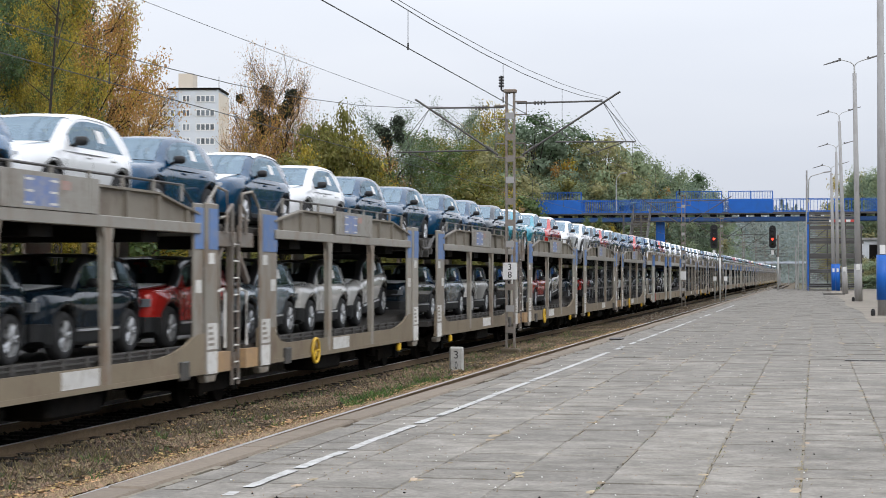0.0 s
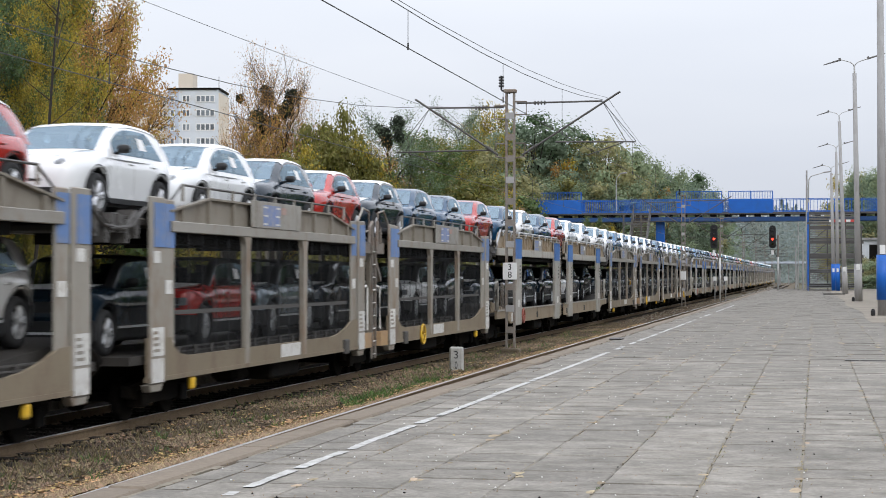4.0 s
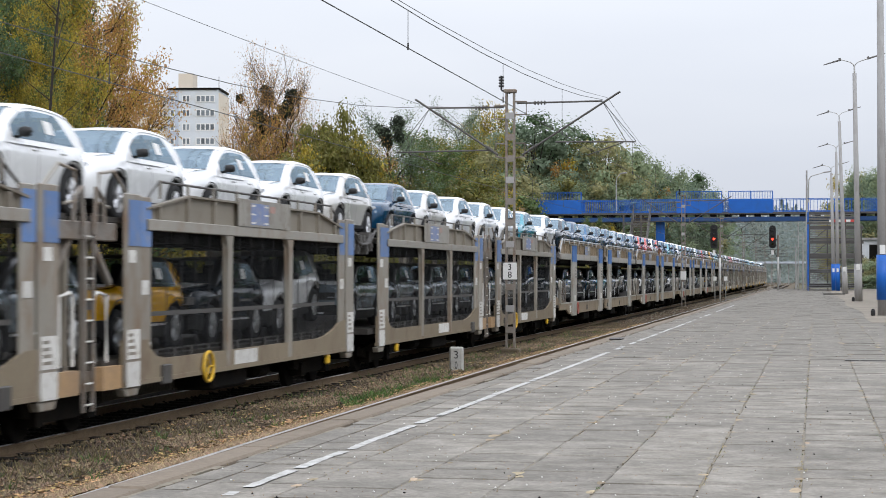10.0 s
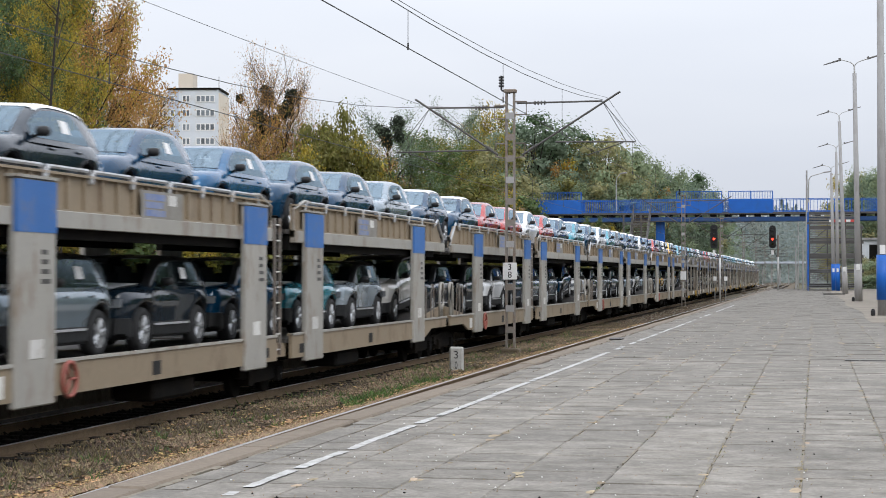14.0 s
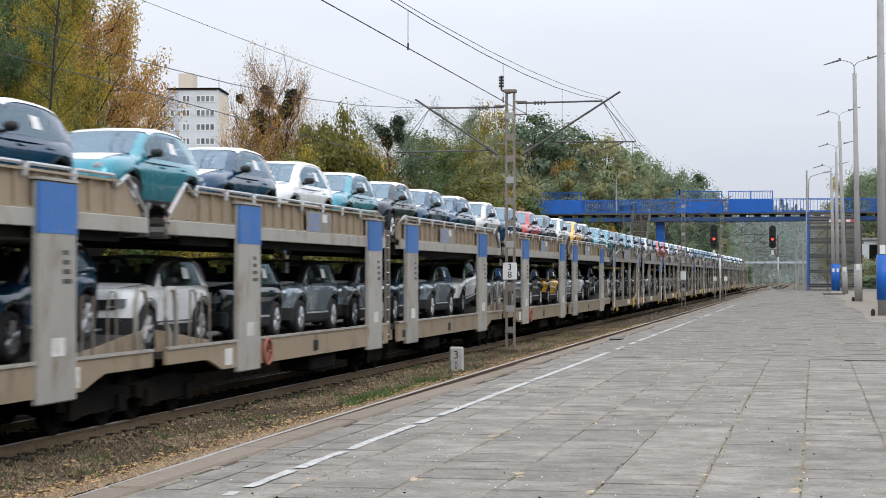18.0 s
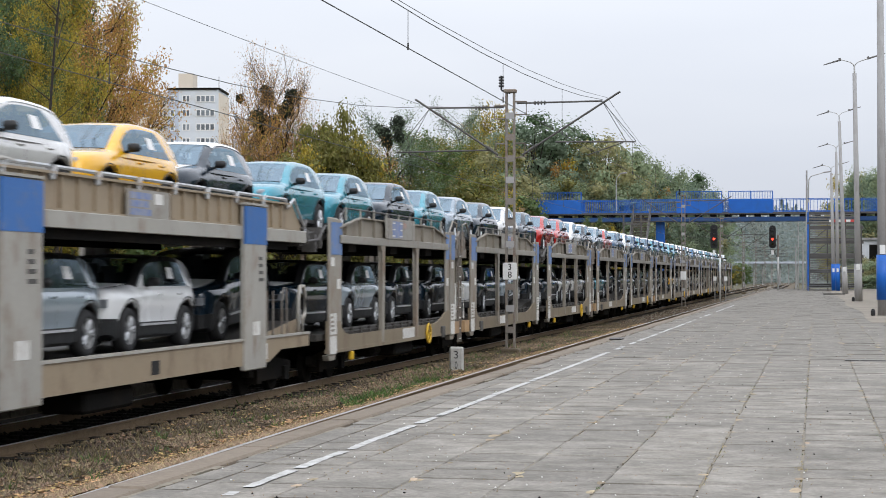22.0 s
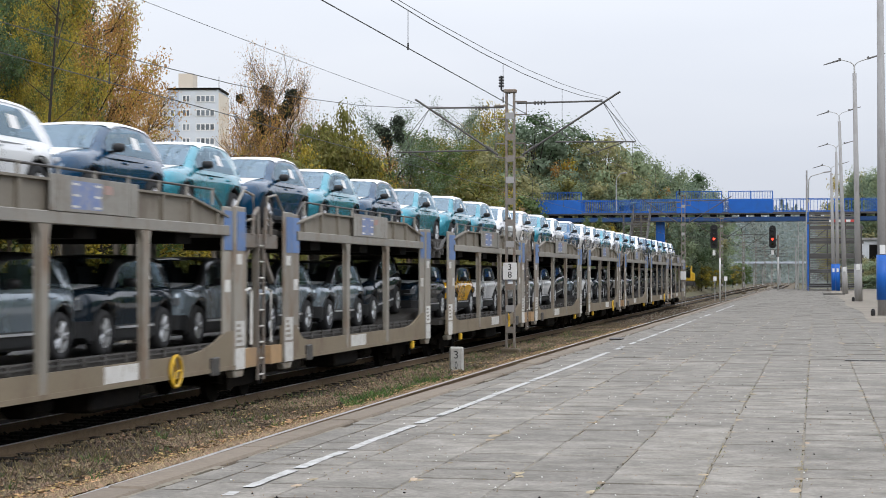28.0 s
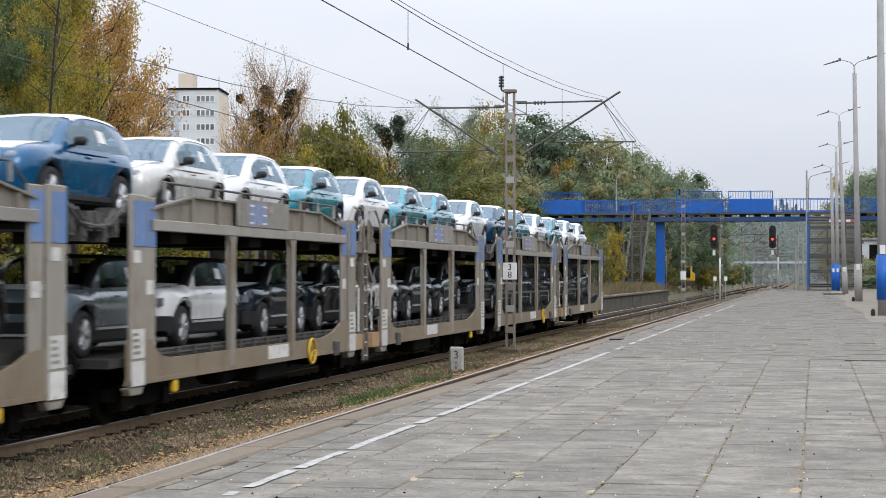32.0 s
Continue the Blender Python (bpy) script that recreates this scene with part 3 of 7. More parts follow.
for y in range(-12, 206, 3):
    b = cbox(EDGE + rng.uniform(-0.015, 0.015), EDGE + 0.285 + rng.uniform(-0.012, 0.012), y + 0.01, y + 2.985, PLAT - 0.22, PLAT + 0.008 + rng.uniform(-0.008, 0.008), 0.02)
    part("edge_stone", b, M_KERB, platform)
white_spans = [(10.4, 11.6), (11.75, 13.4), (13.5, 17.6), (17.8, 35.5), (36.2, 38.0), (39.0, 40.3), (41.0, 61.0), (63.0, 64.2), (66.0, 70.0), (74.0, 90.0)]
b = bmesh.new()
for y0, y1 in white_spans:
    y, last = y0, None
    while y < y1:
        wear = 0.5 + 0.45 * noise.noise((0.7 * y, 7.0, 0)) + 0.4 * noise.noise((3.1 * y, 3.0, 0))
        if wear > (0.95 if y < 13.6 else 0.74 if y < 36 else 0.62) or rng.random() < 0.02:
            last = None
        else:
            w = 0.052 * (1.08 - 0.45 * max(0.0, wear))
            row = [b.verts.new((-3.87 + side * w + 0.016 * noise.noise((1.1 * y, 11.0, 0)) + rng.gauss(0, 0.004), y, PLAT + 0.006)) for side in (-1, 1)]
            if last:
                b.faces.new((last[0], last[1], row[1], row[0]))
            last = row
        y += rng.uniform(0.03, 0.07)
tagged(part("white_line", b, M_LINE, platform, "flaking painted white safety line"), kind="stuff")
b = bmesh.new()
y = 8.0
while y < 70:
    ln = rng.uniform(0.15, 0.9)
    if rng.random() < 0.55:
        w = rng.uniform(0.012, 0.045)
        box(b, EDGE + 0.32 - w, EDGE + 0.32 + w, y, y + ln, PLAT - 0.03, PLAT + rng.uniform(-0.008, 0.006))
    y += ln
tagged(part("edge_fill", b, M_FILL, platform, "dry soil in the gap behind the edge stones"), kind="stuff")
spots = []
for i in range(1150):
    x = rng.choice(COLS[0:8]) + rng.uniform(-0.025, 0.025)
    y = 10 + 60 * rng.random() ** 1.4
    spots.append((x, y, PLAT - 0.02, 0.05, rng.randint(3, 14)))
for y in (14.3, 14.8, 15.6, 16.2, 13.4):
    for k in range(5):
        spots.append((-0.8 + rng.uniform(-0.05, 0.05), y + rng.uniform(-0.5, 0.5), PLAT - 0.02, 0.06, 18))
        spots.append((-0.11 + rng.uniform(-0.05, 0.05), y + rng.uniform(-0.5, 0.5), PLAT - 0.02, 0.06, 14))
blades("joint_weeds", "small dry weeds growing in the slab joints", M_STRAW, spots, 14, 0.024, 0.005)
spots = [(rng.choice(COLS[0:5]) + rng.uniform(-0.02, 0.02), 11 + 34 * rng.random(), PLAT - 0.02, 0.05, rng.randint(5, 18)) for i in range(60)]
blades("green_joint_weeds", "small green weeds growing in the slab joints", M_GREENGRASS, spots, 19, 0.028, 0.005)


b = bmesh.new()
n0 = 150
left, right = [], []
for k in range(n0 + 1):
    y = 58 + 140 * k / n0
    xl = 1.75 + 0.35 * noise.noise((0.06 * y, 2.0, 0)) + 0.12 * noise.noise((0.35 * y, 5.0, 0)) - 0.004 * (y - 58)
    left.append(b.verts.new((xl, y, PLAT + 0.0085)))
    right.append(b.verts.new((9.4, y, PLAT + 0.03)))
for k in range(n0):
    b.faces.new((left[k], right[k], right[k + 1], left[k + 1]))
part("dirt_patch", b, M_DIRT, platform, "trodden earth round the lamp posts")


def litter(name, label, count, x0, x1, y0, y1, z, size, seed):
    rg = random.Random(seed)
    vs, fs = [], []
    for i in range(count):
        x, y = rg.uniform(x0, x1), y0 + (y1 - y0) * rg.random() ** 1.6
        a, s = rg.uniform(0, 6.28), size * rg.uniform(0.5, 1.3)
        k = len(vs)
        for q in range(4):
            rr = s * (1 if q % 2 == 0 else 0.6)
            vs.append((x + rr * math.cos(a + q * 1.571), y + rr * math.sin(a + q * 1.571), z + s * rg.uniform(0, 0.7)))
        fs.append((k, k + 1, k + 2, k + 3))
    me = bpy.data.meshes.new(name)
    me.from_pydata(vs, [], fs)
    me.materials.append(M_LITTER)
    tagged(new(name, me), label, "leaves", kind="stuff")


litter("fallen_leaves", "brown and tan fallen leaves along the platform track", 11000, -8.4, -7.72, 14, 90, -0.125, 0.034, 61)
litter("scattered_leaves", "brown fallen leaves scattered between the tracks", 1200, -10.3, -8.4, 14, 80, -0.14, 0.04, 62)
litter("platform_leaves", "few dry fallen leaves on the platform", 120, -4.8, 3.0, 11, 70, PLAT + 0.01, 0.016, 63)
stones("platform_grit", "scattered grit and leaf crumbs on the platform", M_TANSTONE, 1500, -4.6, 3.0, 10, 70, PLAT + 0.006, 0.008, 15)
stones("pale_grit", "scattered pale stone crumbs on the platform", M_LABEL, 700, -4.5, 3.0, 10, 60, PLAT + 0.006, 0.009, 16)
stones("dark_grit", "scattered dark crumbs on the platform", M_UNDER, 260, -4.5, 3.0, 10, 60, PLAT + 0.006, 0.012, 17)


rg = random.Random(91)
vs, fs = [], []
for i in range(300):
    cx, cy = rg.choice(COLS[0:8]) + rg.gauss(0, 0.03), 9.5 + 55 * rg.random() ** 1.5
    r, k = rg.uniform(0.02, 0.1), len(vs)
    vs.append((cx, cy, PLAT + 0.007))
    for q in range(9):
        a = q * 0.698
        rr = r * rg.uniform(0.5, 1.2)
        vs.append((cx + rr * math.cos(a) * 0.7, cy + rr * math.sin(a) * 1.6, PLAT - 0.001))
    fs += [(k, k + 1 + q, k + 1 + (q + 1) % 9) for q in range(9)]
me = bpy.data.meshes.new("sandy_patches")
me.from_pydata(vs, [], fs)
me.materials.append(M_SAND)
tagged(new("sandy_patches", me), "small sandy heaps washed out of the slab joints", "sand", kind="stuff")
# Dark bars stand in for raised slab edges and the shadow they cast.
for x0, x1, y, h in ((0.5, 1.75, 32.2, 0.02), (0.62, 2.2, 140.0, 0.11)):
    solo("iron_strip", cbox(x0, x1, y, y + 0.22, PLAT + 0.004, PLAT + h, 0.01), M_DARKSTEEL, "dark strip standing in for a raised slab edge's shadow", "iron strip", group="iron strips")
solo("cable_cover", cbox(-4.6, -4.32, 41.6, 42.3, PLAT + 0.01, PLAT + 0.035, 0.01), M_DARKSTEEL, "dark cable cover plate near the platform edge", "cover plate")
for x, y in ((2.05, 67.6), (2.08, 103.8)):
    b = cbox(-0.08, 0.08, -0.08, 0.08, 0, 0.2, 0.02)
    tube(b, (0, 0, 0.19), (0, 0, 0.24), 0.055, 10)
    solo("junction_block", b, M_BLACK, "small black junction block beside the lamp post", "block", pose(x, y, PLAT + 0.016), group="junction blocks")


# ---- train ----
PERIOD, FIRST = 31.2, 30.18


def travel(t):
    return 13.03 * t + 0.0103 * t * t


def side_girder(bm, x0, x1, y0, y1, z0, z1, ends=0.0):
    """An upper side girder: web, flanges and ribs, its top sloping down over the length ends."""
    s = 1 if x1 > 0 else -1
    out, inn = (x1, x0) if s > 0 else (x0, x1)
    web = out - s * 0.07
    zt = z1
    prism(bm, [(y0, z0), (y1, z0), (y1, zt - (0.26 if ends else 0)), (y1 - ends, zt), (y0 + ends, zt), (y0, zt - (0.26 if ends else 0))], web - s * 0.03, web)
    box(bm, *sorted((web - s * 0.03, out)), y0, y1, z0 - 0.02, z0 + 0.14)
    if ends:
        box(bm, *sorted((web - s * 0.02, out)), y0 + ends, y1 - ends, z1 - 0.035, z1)
        for a, b in ((y0, y0 + ends), (y1 - ends, y1)):
            za, zb = (z1 - 0.26, z1) if a == y0 else (z1, z1 - 0.26)
            prism(bm, [(a, za - 0.035), (b, zb - 0.035), (b, zb), (a, za)], *sorted((web - s * 0.02, out)))
    else:
        box(bm, *sorted((web - s * 0.02, out)), y0, y1, z1 - 0.035, z1)
    return web, out


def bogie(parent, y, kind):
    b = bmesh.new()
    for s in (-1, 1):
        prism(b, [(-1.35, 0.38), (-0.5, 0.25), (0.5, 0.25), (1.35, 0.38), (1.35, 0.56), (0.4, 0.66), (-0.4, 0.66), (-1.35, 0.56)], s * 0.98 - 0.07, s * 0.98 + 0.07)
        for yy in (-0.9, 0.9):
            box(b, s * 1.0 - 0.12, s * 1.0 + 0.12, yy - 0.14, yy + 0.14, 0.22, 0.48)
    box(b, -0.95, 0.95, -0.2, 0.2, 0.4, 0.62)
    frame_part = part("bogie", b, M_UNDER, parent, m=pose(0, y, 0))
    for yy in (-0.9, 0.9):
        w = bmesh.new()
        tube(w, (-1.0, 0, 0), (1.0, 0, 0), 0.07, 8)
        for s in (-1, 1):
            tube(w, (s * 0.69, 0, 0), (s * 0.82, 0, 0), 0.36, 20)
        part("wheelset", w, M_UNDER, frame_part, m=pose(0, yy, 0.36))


def ladder(parent, x, y, z0, z1):
    b = bmesh.new()
    for dy in (-0.17, 0.17):
        box(b, x - 0.025, x + 0.025, y + dy - 0.02, y + dy + 0.02, z0, z1)
    part("ladder", b, M_MAST, parent, "weathered steel end ladder")
    lad = parent.children[-1]
    rung = mesh_of("rung", tube(bmesh.new(), (0, -0.17, 0), (0, 0.17, 0), 0.016, 6), M_LABEL)
    z = z0 + 0.1
    while z < z1 - 0.1:
        part("rung", rung, None, lad, m=pose(x, y, z))
        z += 0.29


def label_bars(bm, x, y0, y1, z0, z1, rows):
    for k in range(rows):
        z = z1 - (z1 - z0) * (k + 0.5) / rows
        box(bm, x, x + 0.004, y0, y0 + (y1 - y0) * (0.6 + 0.35 * ((k * 37) % 7) / 7), z - (z1 - z0) / rows * 0.28, z + (z1 - z0) / rows * 0.22)
    return bm


def wagon_frame_type(netted, brake_far):
    """A double-deck car carrier with framed windows: two units, the ladder gap in the middle (y = 0)."""
    w = thing("car_carrier_wagon", "taupe double-deck car carrier wagon with " + ("dark mesh over its framed sides" if netted else "open framed sides"), "wagon", group="car carrier wagons")
    for sign in (-1, 1):
        a, e = 1.18, 14.45
        lo, hi = (a, e) if sign > 0 else (-e, -a)
        ins = (lambda d: lo + d) if sign > 0 else (lambda d: hi - d)
        part("lower_deck", cbox(-1.36, 1.36, lo - 0.5, hi + 0.5, 0.9, 1.028), M_DECK, w)
        part("upper_deck", cbox(-1.36, 1.36, lo - 0.55, hi + 0.55, 2.99, 3.07), M_DECK, w)
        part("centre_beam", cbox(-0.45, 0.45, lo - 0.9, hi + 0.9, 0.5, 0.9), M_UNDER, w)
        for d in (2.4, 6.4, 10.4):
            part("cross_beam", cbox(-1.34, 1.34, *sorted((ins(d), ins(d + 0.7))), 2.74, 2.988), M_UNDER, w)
        if sign > 0:
            part("raised_end", prism(bmesh.new(), [(10.6, 1.029), (14.9, 1.029), (14.9, 1.367)], -1.2, 1.2), M_DECK, w, "deck sloping up over the bogie")
        for s in (1, -1):
            b = bmesh.new()
            y0, y1 = lo + 1.0, hi - 1.0
            prism(b, [(lo, 0.66), (hi, 0.66), (hi, 1.3), (y1, 1.28), (y1 - 0.5, 1.13), (y1 - 1.1, 1.02), (y1 - 1.7, 0.97), (y0 + 0.8, 0.97), (y0 + 0.35, 1.02), (y0 + 0.1, 1.14), (y0, 1.28), (lo, 1.3)], s * 1.45 - 0.03, s * 1.45 + 0.03)
            box(b, s * 1.45 - 0.05, s * 1.45 + 0.05, lo, hi, 0.63, 0.7)
            part("side_sill", b, M_SILL, w)
            b = bmesh.new()
            web, out = side_girder(b, *sorted((s * 1.3, s * 1.5)), lo + 0.9, hi - 0.9, 2.93, 3.5, 1.9)
            y = lo + 1.5
            while y < hi - 1.2:
                top = 3.46 if lo + 2.8 < y < hi - 2.8 else 3.46 - 0.26 * (max(lo + 2.8 - y, y - hi + 2.8)) / 1.9
                box(b, *sorted((web, out - s * 0.01)), y - 0.05, y + 0.05, 3.04, top)
                y += 1.29
            part("upper_girder", b, M_WAGON, w)
            part("lower_flange", cbox(*sorted((s * 1.4, s * 1.512)), lo + 0.9, hi - 0.9, 2.905, 3.075, 0.01), M_PALETAUPE, w, "pale lower flange")
            # end posts
            for yc, inner in ((lo, 1), (hi, -1)):
                b = bmesh.new()
                o0, o1 = sorted((yc, yc + inner * 0.62))
                box(b, *sorted((s * 1.45, s * 1.5)), o0, o1, 0.6, 3.42)
                o2, o3 = sorted((yc + inner * 0.66, yc + inner * 1.12))
                box(b, *sorted((s * 1.42, s * 1.47)), o2, o3, 0.66, 3.4)
                prism(b, [(o0, 0.6), (o1, 0.6), (o1 - 0.1, 0.48), (o0 + 0.1, 0.48)], *sorted((s * 1.34, s * 1.48)))
                bmesh.ops.bevel(b, geom=b.edges[:], offset=0.015, segments=1, affect="EDGES")
                post = part("end_post", b, M_POST, w)
                if s > 0:
                    part("blue_plate", cbox(1.503, 1.512, o0 + 0.13, o1 - 0.03, 2.66, 3.33), M_BLUEFADED, post)
                    part("blue_plate", cbox(1.473, 1.482, o2 + 0.02, o3 - 0.02, 2.66, 3.33), M_BLUEFADED, post)
                    part("label_plate", cbox(1.503, 1.509, o0 + 0.05, o1 - 0.05, 0.62, 0.98), M_LABEL, post, "white plate with unreadable lines")
                    part("label_plate", cbox(1.503, 1.509, o0 + 0.05, o1 - 0.05, 1.02, 1.45), M_LABEL, post, "white plate with unreadable lines")
                    part("label_plate", cbox(1.473, 1.479, o2 + 0.04, o3 - 0.03, 0.72, 1.24), M_LABEL, post)
                    part("label_plate", cbox(1.503, 1.509, o0 + 0.12, o1 - 0.22, 2.42, 2.6), M_LABEL, post)
                    part("label_plate", cbox(1.473, 1.479, o2 + 0.06, o3 - 0.12, 1.95, 2.16), M_LABEL, post)
                    tagged(part("label_line", label_bars(bmesh.new(), 1.51, o0 + 0.1, o1 - 0.2, 1.06, 1.42, 4), M_POST, post), kind="stuff")
            # window posts with flared heads
            for k in (1, 2):
                yc = lo + 1.15 + (hi - lo - 2.3) * k / 3
                b = bmesh.new()
                prism(b, [(yc - 0.12, 0.68), (yc + 0.12, 0.68), (yc + 0.12, 2.75), (yc + 0.24, 2.95), (yc - 0.24, 2.95), (yc - 0.12, 2.75)], *sorted((s * 1.4, s * 1.5)))
                bmesh.ops.bevel(b, geom=b.edges[:], offset=0.02, segments=1, affect="EDGES")
                part("window_post", b, M_POST, w)
            b = bmesh.new()
            pts = [(s * 1.42, lo + 0.9, 3.3), (s * 1.42, lo + 1.6, 3.66), (s * 1.42, hi - 1.6, 3.66), (s * 1.42, hi - 0.9, 3.3)]
            pipe(b, pts, 0.021, 6)
            n0 = len(b.faces)
            for k in range(9):
                y = lo + 1.6 + (hi - lo - 3.2) * k / 8
                tube(b, (s * 1.43, y, 3.4), (s * 1.43, y, 3.68), 0.028, 6)
            for fc in list(b.faces)[n0:]:
                fc.material_index = 1
            part("handrail", b, M_DARKSTEEL, w).data.materials.append(M_PALETAUPE)
            b = bmesh.new()
            for zz in (1.02, 1.09):
                box(b, *sorted((s * 1.33, s * 1.38)), lo + 1.1, hi - 1.1, zz, zz + 0.025)
            y = lo + 1.5
            while y < hi - 1.2:
                box(b, *sorted((s * 1.34, s * 1.4)), y, y + 0.09, 0.98, 1.12)
                y += 0.8
            part("wheel_guide", b, M_DARKSTEEL, w)
            if netted:
                for k in range(3):
                    y0 = lo + 1.15 + (hi - lo - 2.3) * k / 3 + 0.13
                    y1 = lo + 1.15 + (hi - lo - 2.3) * (k + 1) / 3 - 0.13
                    b = bmesh.new()
                    z = 1.02
                    while z < 2.9:
                        box(b, *sorted((s * 1.396, s * 1.401)), y0, y1, z, z + 0.002)
                        z += 0.0125
                    for q in range(6):
                        yy = y0 + (y1 - y0) * q / 5
                        box(b, *sorted((s * 1.401, s * 1.409)), yy - 0.012, yy + 0.012, 1.0, 2.92)
                    part("mesh_panel", b, M_NET, w, "dark wire mesh panel")
                    if s > 0:
                        part("mesh_rail", cbox(1.404, 1.418, y0, y1, 1.62, 1.69), M_DARKSTEEL, w)
        # name boards on the girder
        yb = min(ins(5.2), ins(8.35))
        board = part("board", cbox(1.503, 1.522, yb, yb + 3.15, 3.08, 3.56, 0.004), M_BOARD, w, "riveted grey board carrying marks")
        part("mark_panel", cbox(1.522, 1.524, yb + 0.7, yb + 1.75, 3.12, 3.5), M_MARK, board, "faded blue square mark")
        tick = bmesh.new()
        for yy in (yb + 0.72, yb + 1.48):
            for zz in (3.14, 3.29, 3.44):
                box(tick, 1.524, 1.5255, yy, yy + 0.25, zz, zz + 0.03)
        tagged(part("mark_ticks", tick, M_LABEL, board), kind="stuff")
        part("mark_square", cbox(1.522, 1.525, yb + 1.85, yb + 2.15, 3.36, 3.48), M_FADEDRED, board)
        for yy in (yb + 0.3, yb + 2.85):
            part("strap", cbox(1.522, 1.528, yy - 0.04, yy + 0.04, 3.08, 3.56), M_BOARD, board)
        part("label_plate", cbox(1.482, 1.488, ins(5.75) - 0.65, ins(5.75) + 0.65, 0.71, 0.95), M_LABEL, w, "white data plate")
        part("end_board", cbox(1.28, 1.47, *sorted((ins(-0.75), ins(-0.05))), 0.62, 0.95), M_ORANGEISH, w, "ochre end board")
        part("yellow_cock", cbox(1.4, 1.5, *sorted((ins(11.2), ins(11.36))), 0.42, 0.62, 0.03), M_YELLOW, w)
        part("brake_box", cbox(1.47, 1.54, *sorted((ins(1.5), ins(1.86))), 0.58, 0.88, 0.015), M_DARKSTEEL, w)
        b = bmesh.new()
        torus(b, (1.53, ins(3.6), 0.75), 0.24, 0.03)
        for q in range(3):
            t = q * 2.094
            tube(b, (1.53, ins(3.6), 0.75), (1.53, ins(3.6) + 0.24 * math.cos(t), 0.75 + 0.24 * math.sin(t)), 0.02, 5)
        if (sign > 0) == brake_far:
            part("handbrake_wheel", b, M_YELLOW, w, "yellow handbrake wheel", smooth=True)
        else:
            b.free()
        b = bmesh.new()
        pipe(b, [(1.35, ins(-0.35), 1.0), (1.35, ins(-0.35), 1.95), (1.35, ins(-0.7), 2.0), (1.35, ins(-0.8), 1.95), (1.35, ins(-0.8), 1.0)], 0.028, 8)
        part("hand_loop", b, M_LABEL, w)
        b = bmesh.new()
        pipe(b, [(1.4, ins(0.3), 3.4), (1.4, ins(-0.2), 3.72), (1.4, ins(-0.75), 3.66), (1.4, ins(-0.8), 3.25), (1.4, ins(-0.4), 3.2)], 0.025, 8)
        part("loading_ramp_rail", b, M_POST, w)
        b = bmesh.new()
        prism(b, [(ins(13.2), 3.1), (ins(15.2), 2.86), (ins(15.2), 2.94), (ins(13.2), 3.18)] if sign < 0 else [(ins(13.2), 3.18), (ins(15.2), 2.94), (ins(15.2), 2.86), (ins(13.2), 3.1)], -1.3, 1.3)
        part("end_flap", b, M_DARKSTEEL, w)
        for q, (d, z0, z1) in enumerate(((13.55, 2.78, 3.2), (13.95, 2.7, 3.05), (14.5, 2.85, 3.12))):
            b = bmesh.new()
            box(b, 1.15, 1.42, *sorted((ins(d), ins(d + 0.16))), z0, z1)
            tube(b, (1.44, ins(d + 0.08), z0 + 0.1), (1.05, ins(d + 0.08), z0 + 0.1), 0.06, 8)
            part("hinge", b, M_DARKSTEEL, w)
        b = bmesh.new()
        pipe(b, [(1.43, ins(13.3), 3.25), (1.43, ins(13.9), 2.95), (1.43, ins(14.7), 2.9), (1.43, ins(15.1), 3.15)], 0.03, 6)
        part("lift_rod", b, M_DARKSTEEL, w)
        bogie(w, ins(11.6), 0)
        part("brake_gear", cbox(0.6, 1.3, *sorted((ins(4.5), ins(6.4))), 0.3, 0.62, 0.05), M_UNDER, w)
        part("air_tank", cbox(0.7, 1.2, *sorted((ins(7.4), ins(8.2))), 0.35, 0.62, 0.1), M_UNDER, w)
    bogie(w, 0, 0)
    ladder(w, 1.38, 0.1, 0.35, 3.1)
    b = bmesh.new()
    box(b, -1.3, 1.3, -0.45, 0.45, 0.62, 0.9)
    for y in (-0.35, 0.35):
        for x in (-1.2, 1.2):
            box(b, x - 0.05, x + 0.05, y - 0.05, y + 0.05, 0.9, 2.9)
    part("centre_joint", b, M_WAGON, w)
    part("gap_beam", cbox(1.2, 1.38, -1.15, 1.15, 2.72, 2.98, 0.015), M_MAST, w, "rusty cross member")
    for sg in (-1, 1):
        part("gap_brace", prism(bmesh.new(), [(sg * 1.1, 2.15), (sg * 1.02, 2.08), (sg * 0.35, 2.7), (sg * 0.45, 2.74)], 1.25, 1.33), M_MAST, w, "rusty diagonal brace")
        part("wheel_stop", pipe(bmesh.new(), [(1.43, sg * 0.55, 2.95), (1.43, sg * 0.5, 3.3), (1.43, sg * 0.25, 3.45), (1.43, sg * 0.2, 2.8)], 0.035, 6), M_MAST, w)
    for sgn in (-1, 1):
        for x in (-0.875, 0.875):
            b = bmesh.new()
            tube(b, (x, sgn * 14.9, 0.98), (x, sgn * 15.45, 0.98), 0.08, 10)
            tube(b, (x, sgn * 15.45, 0.98), (x, sgn * 15.5, 0.98), 0.24, 16)
            part("buffer", b, M_UNDER, w)
    return w


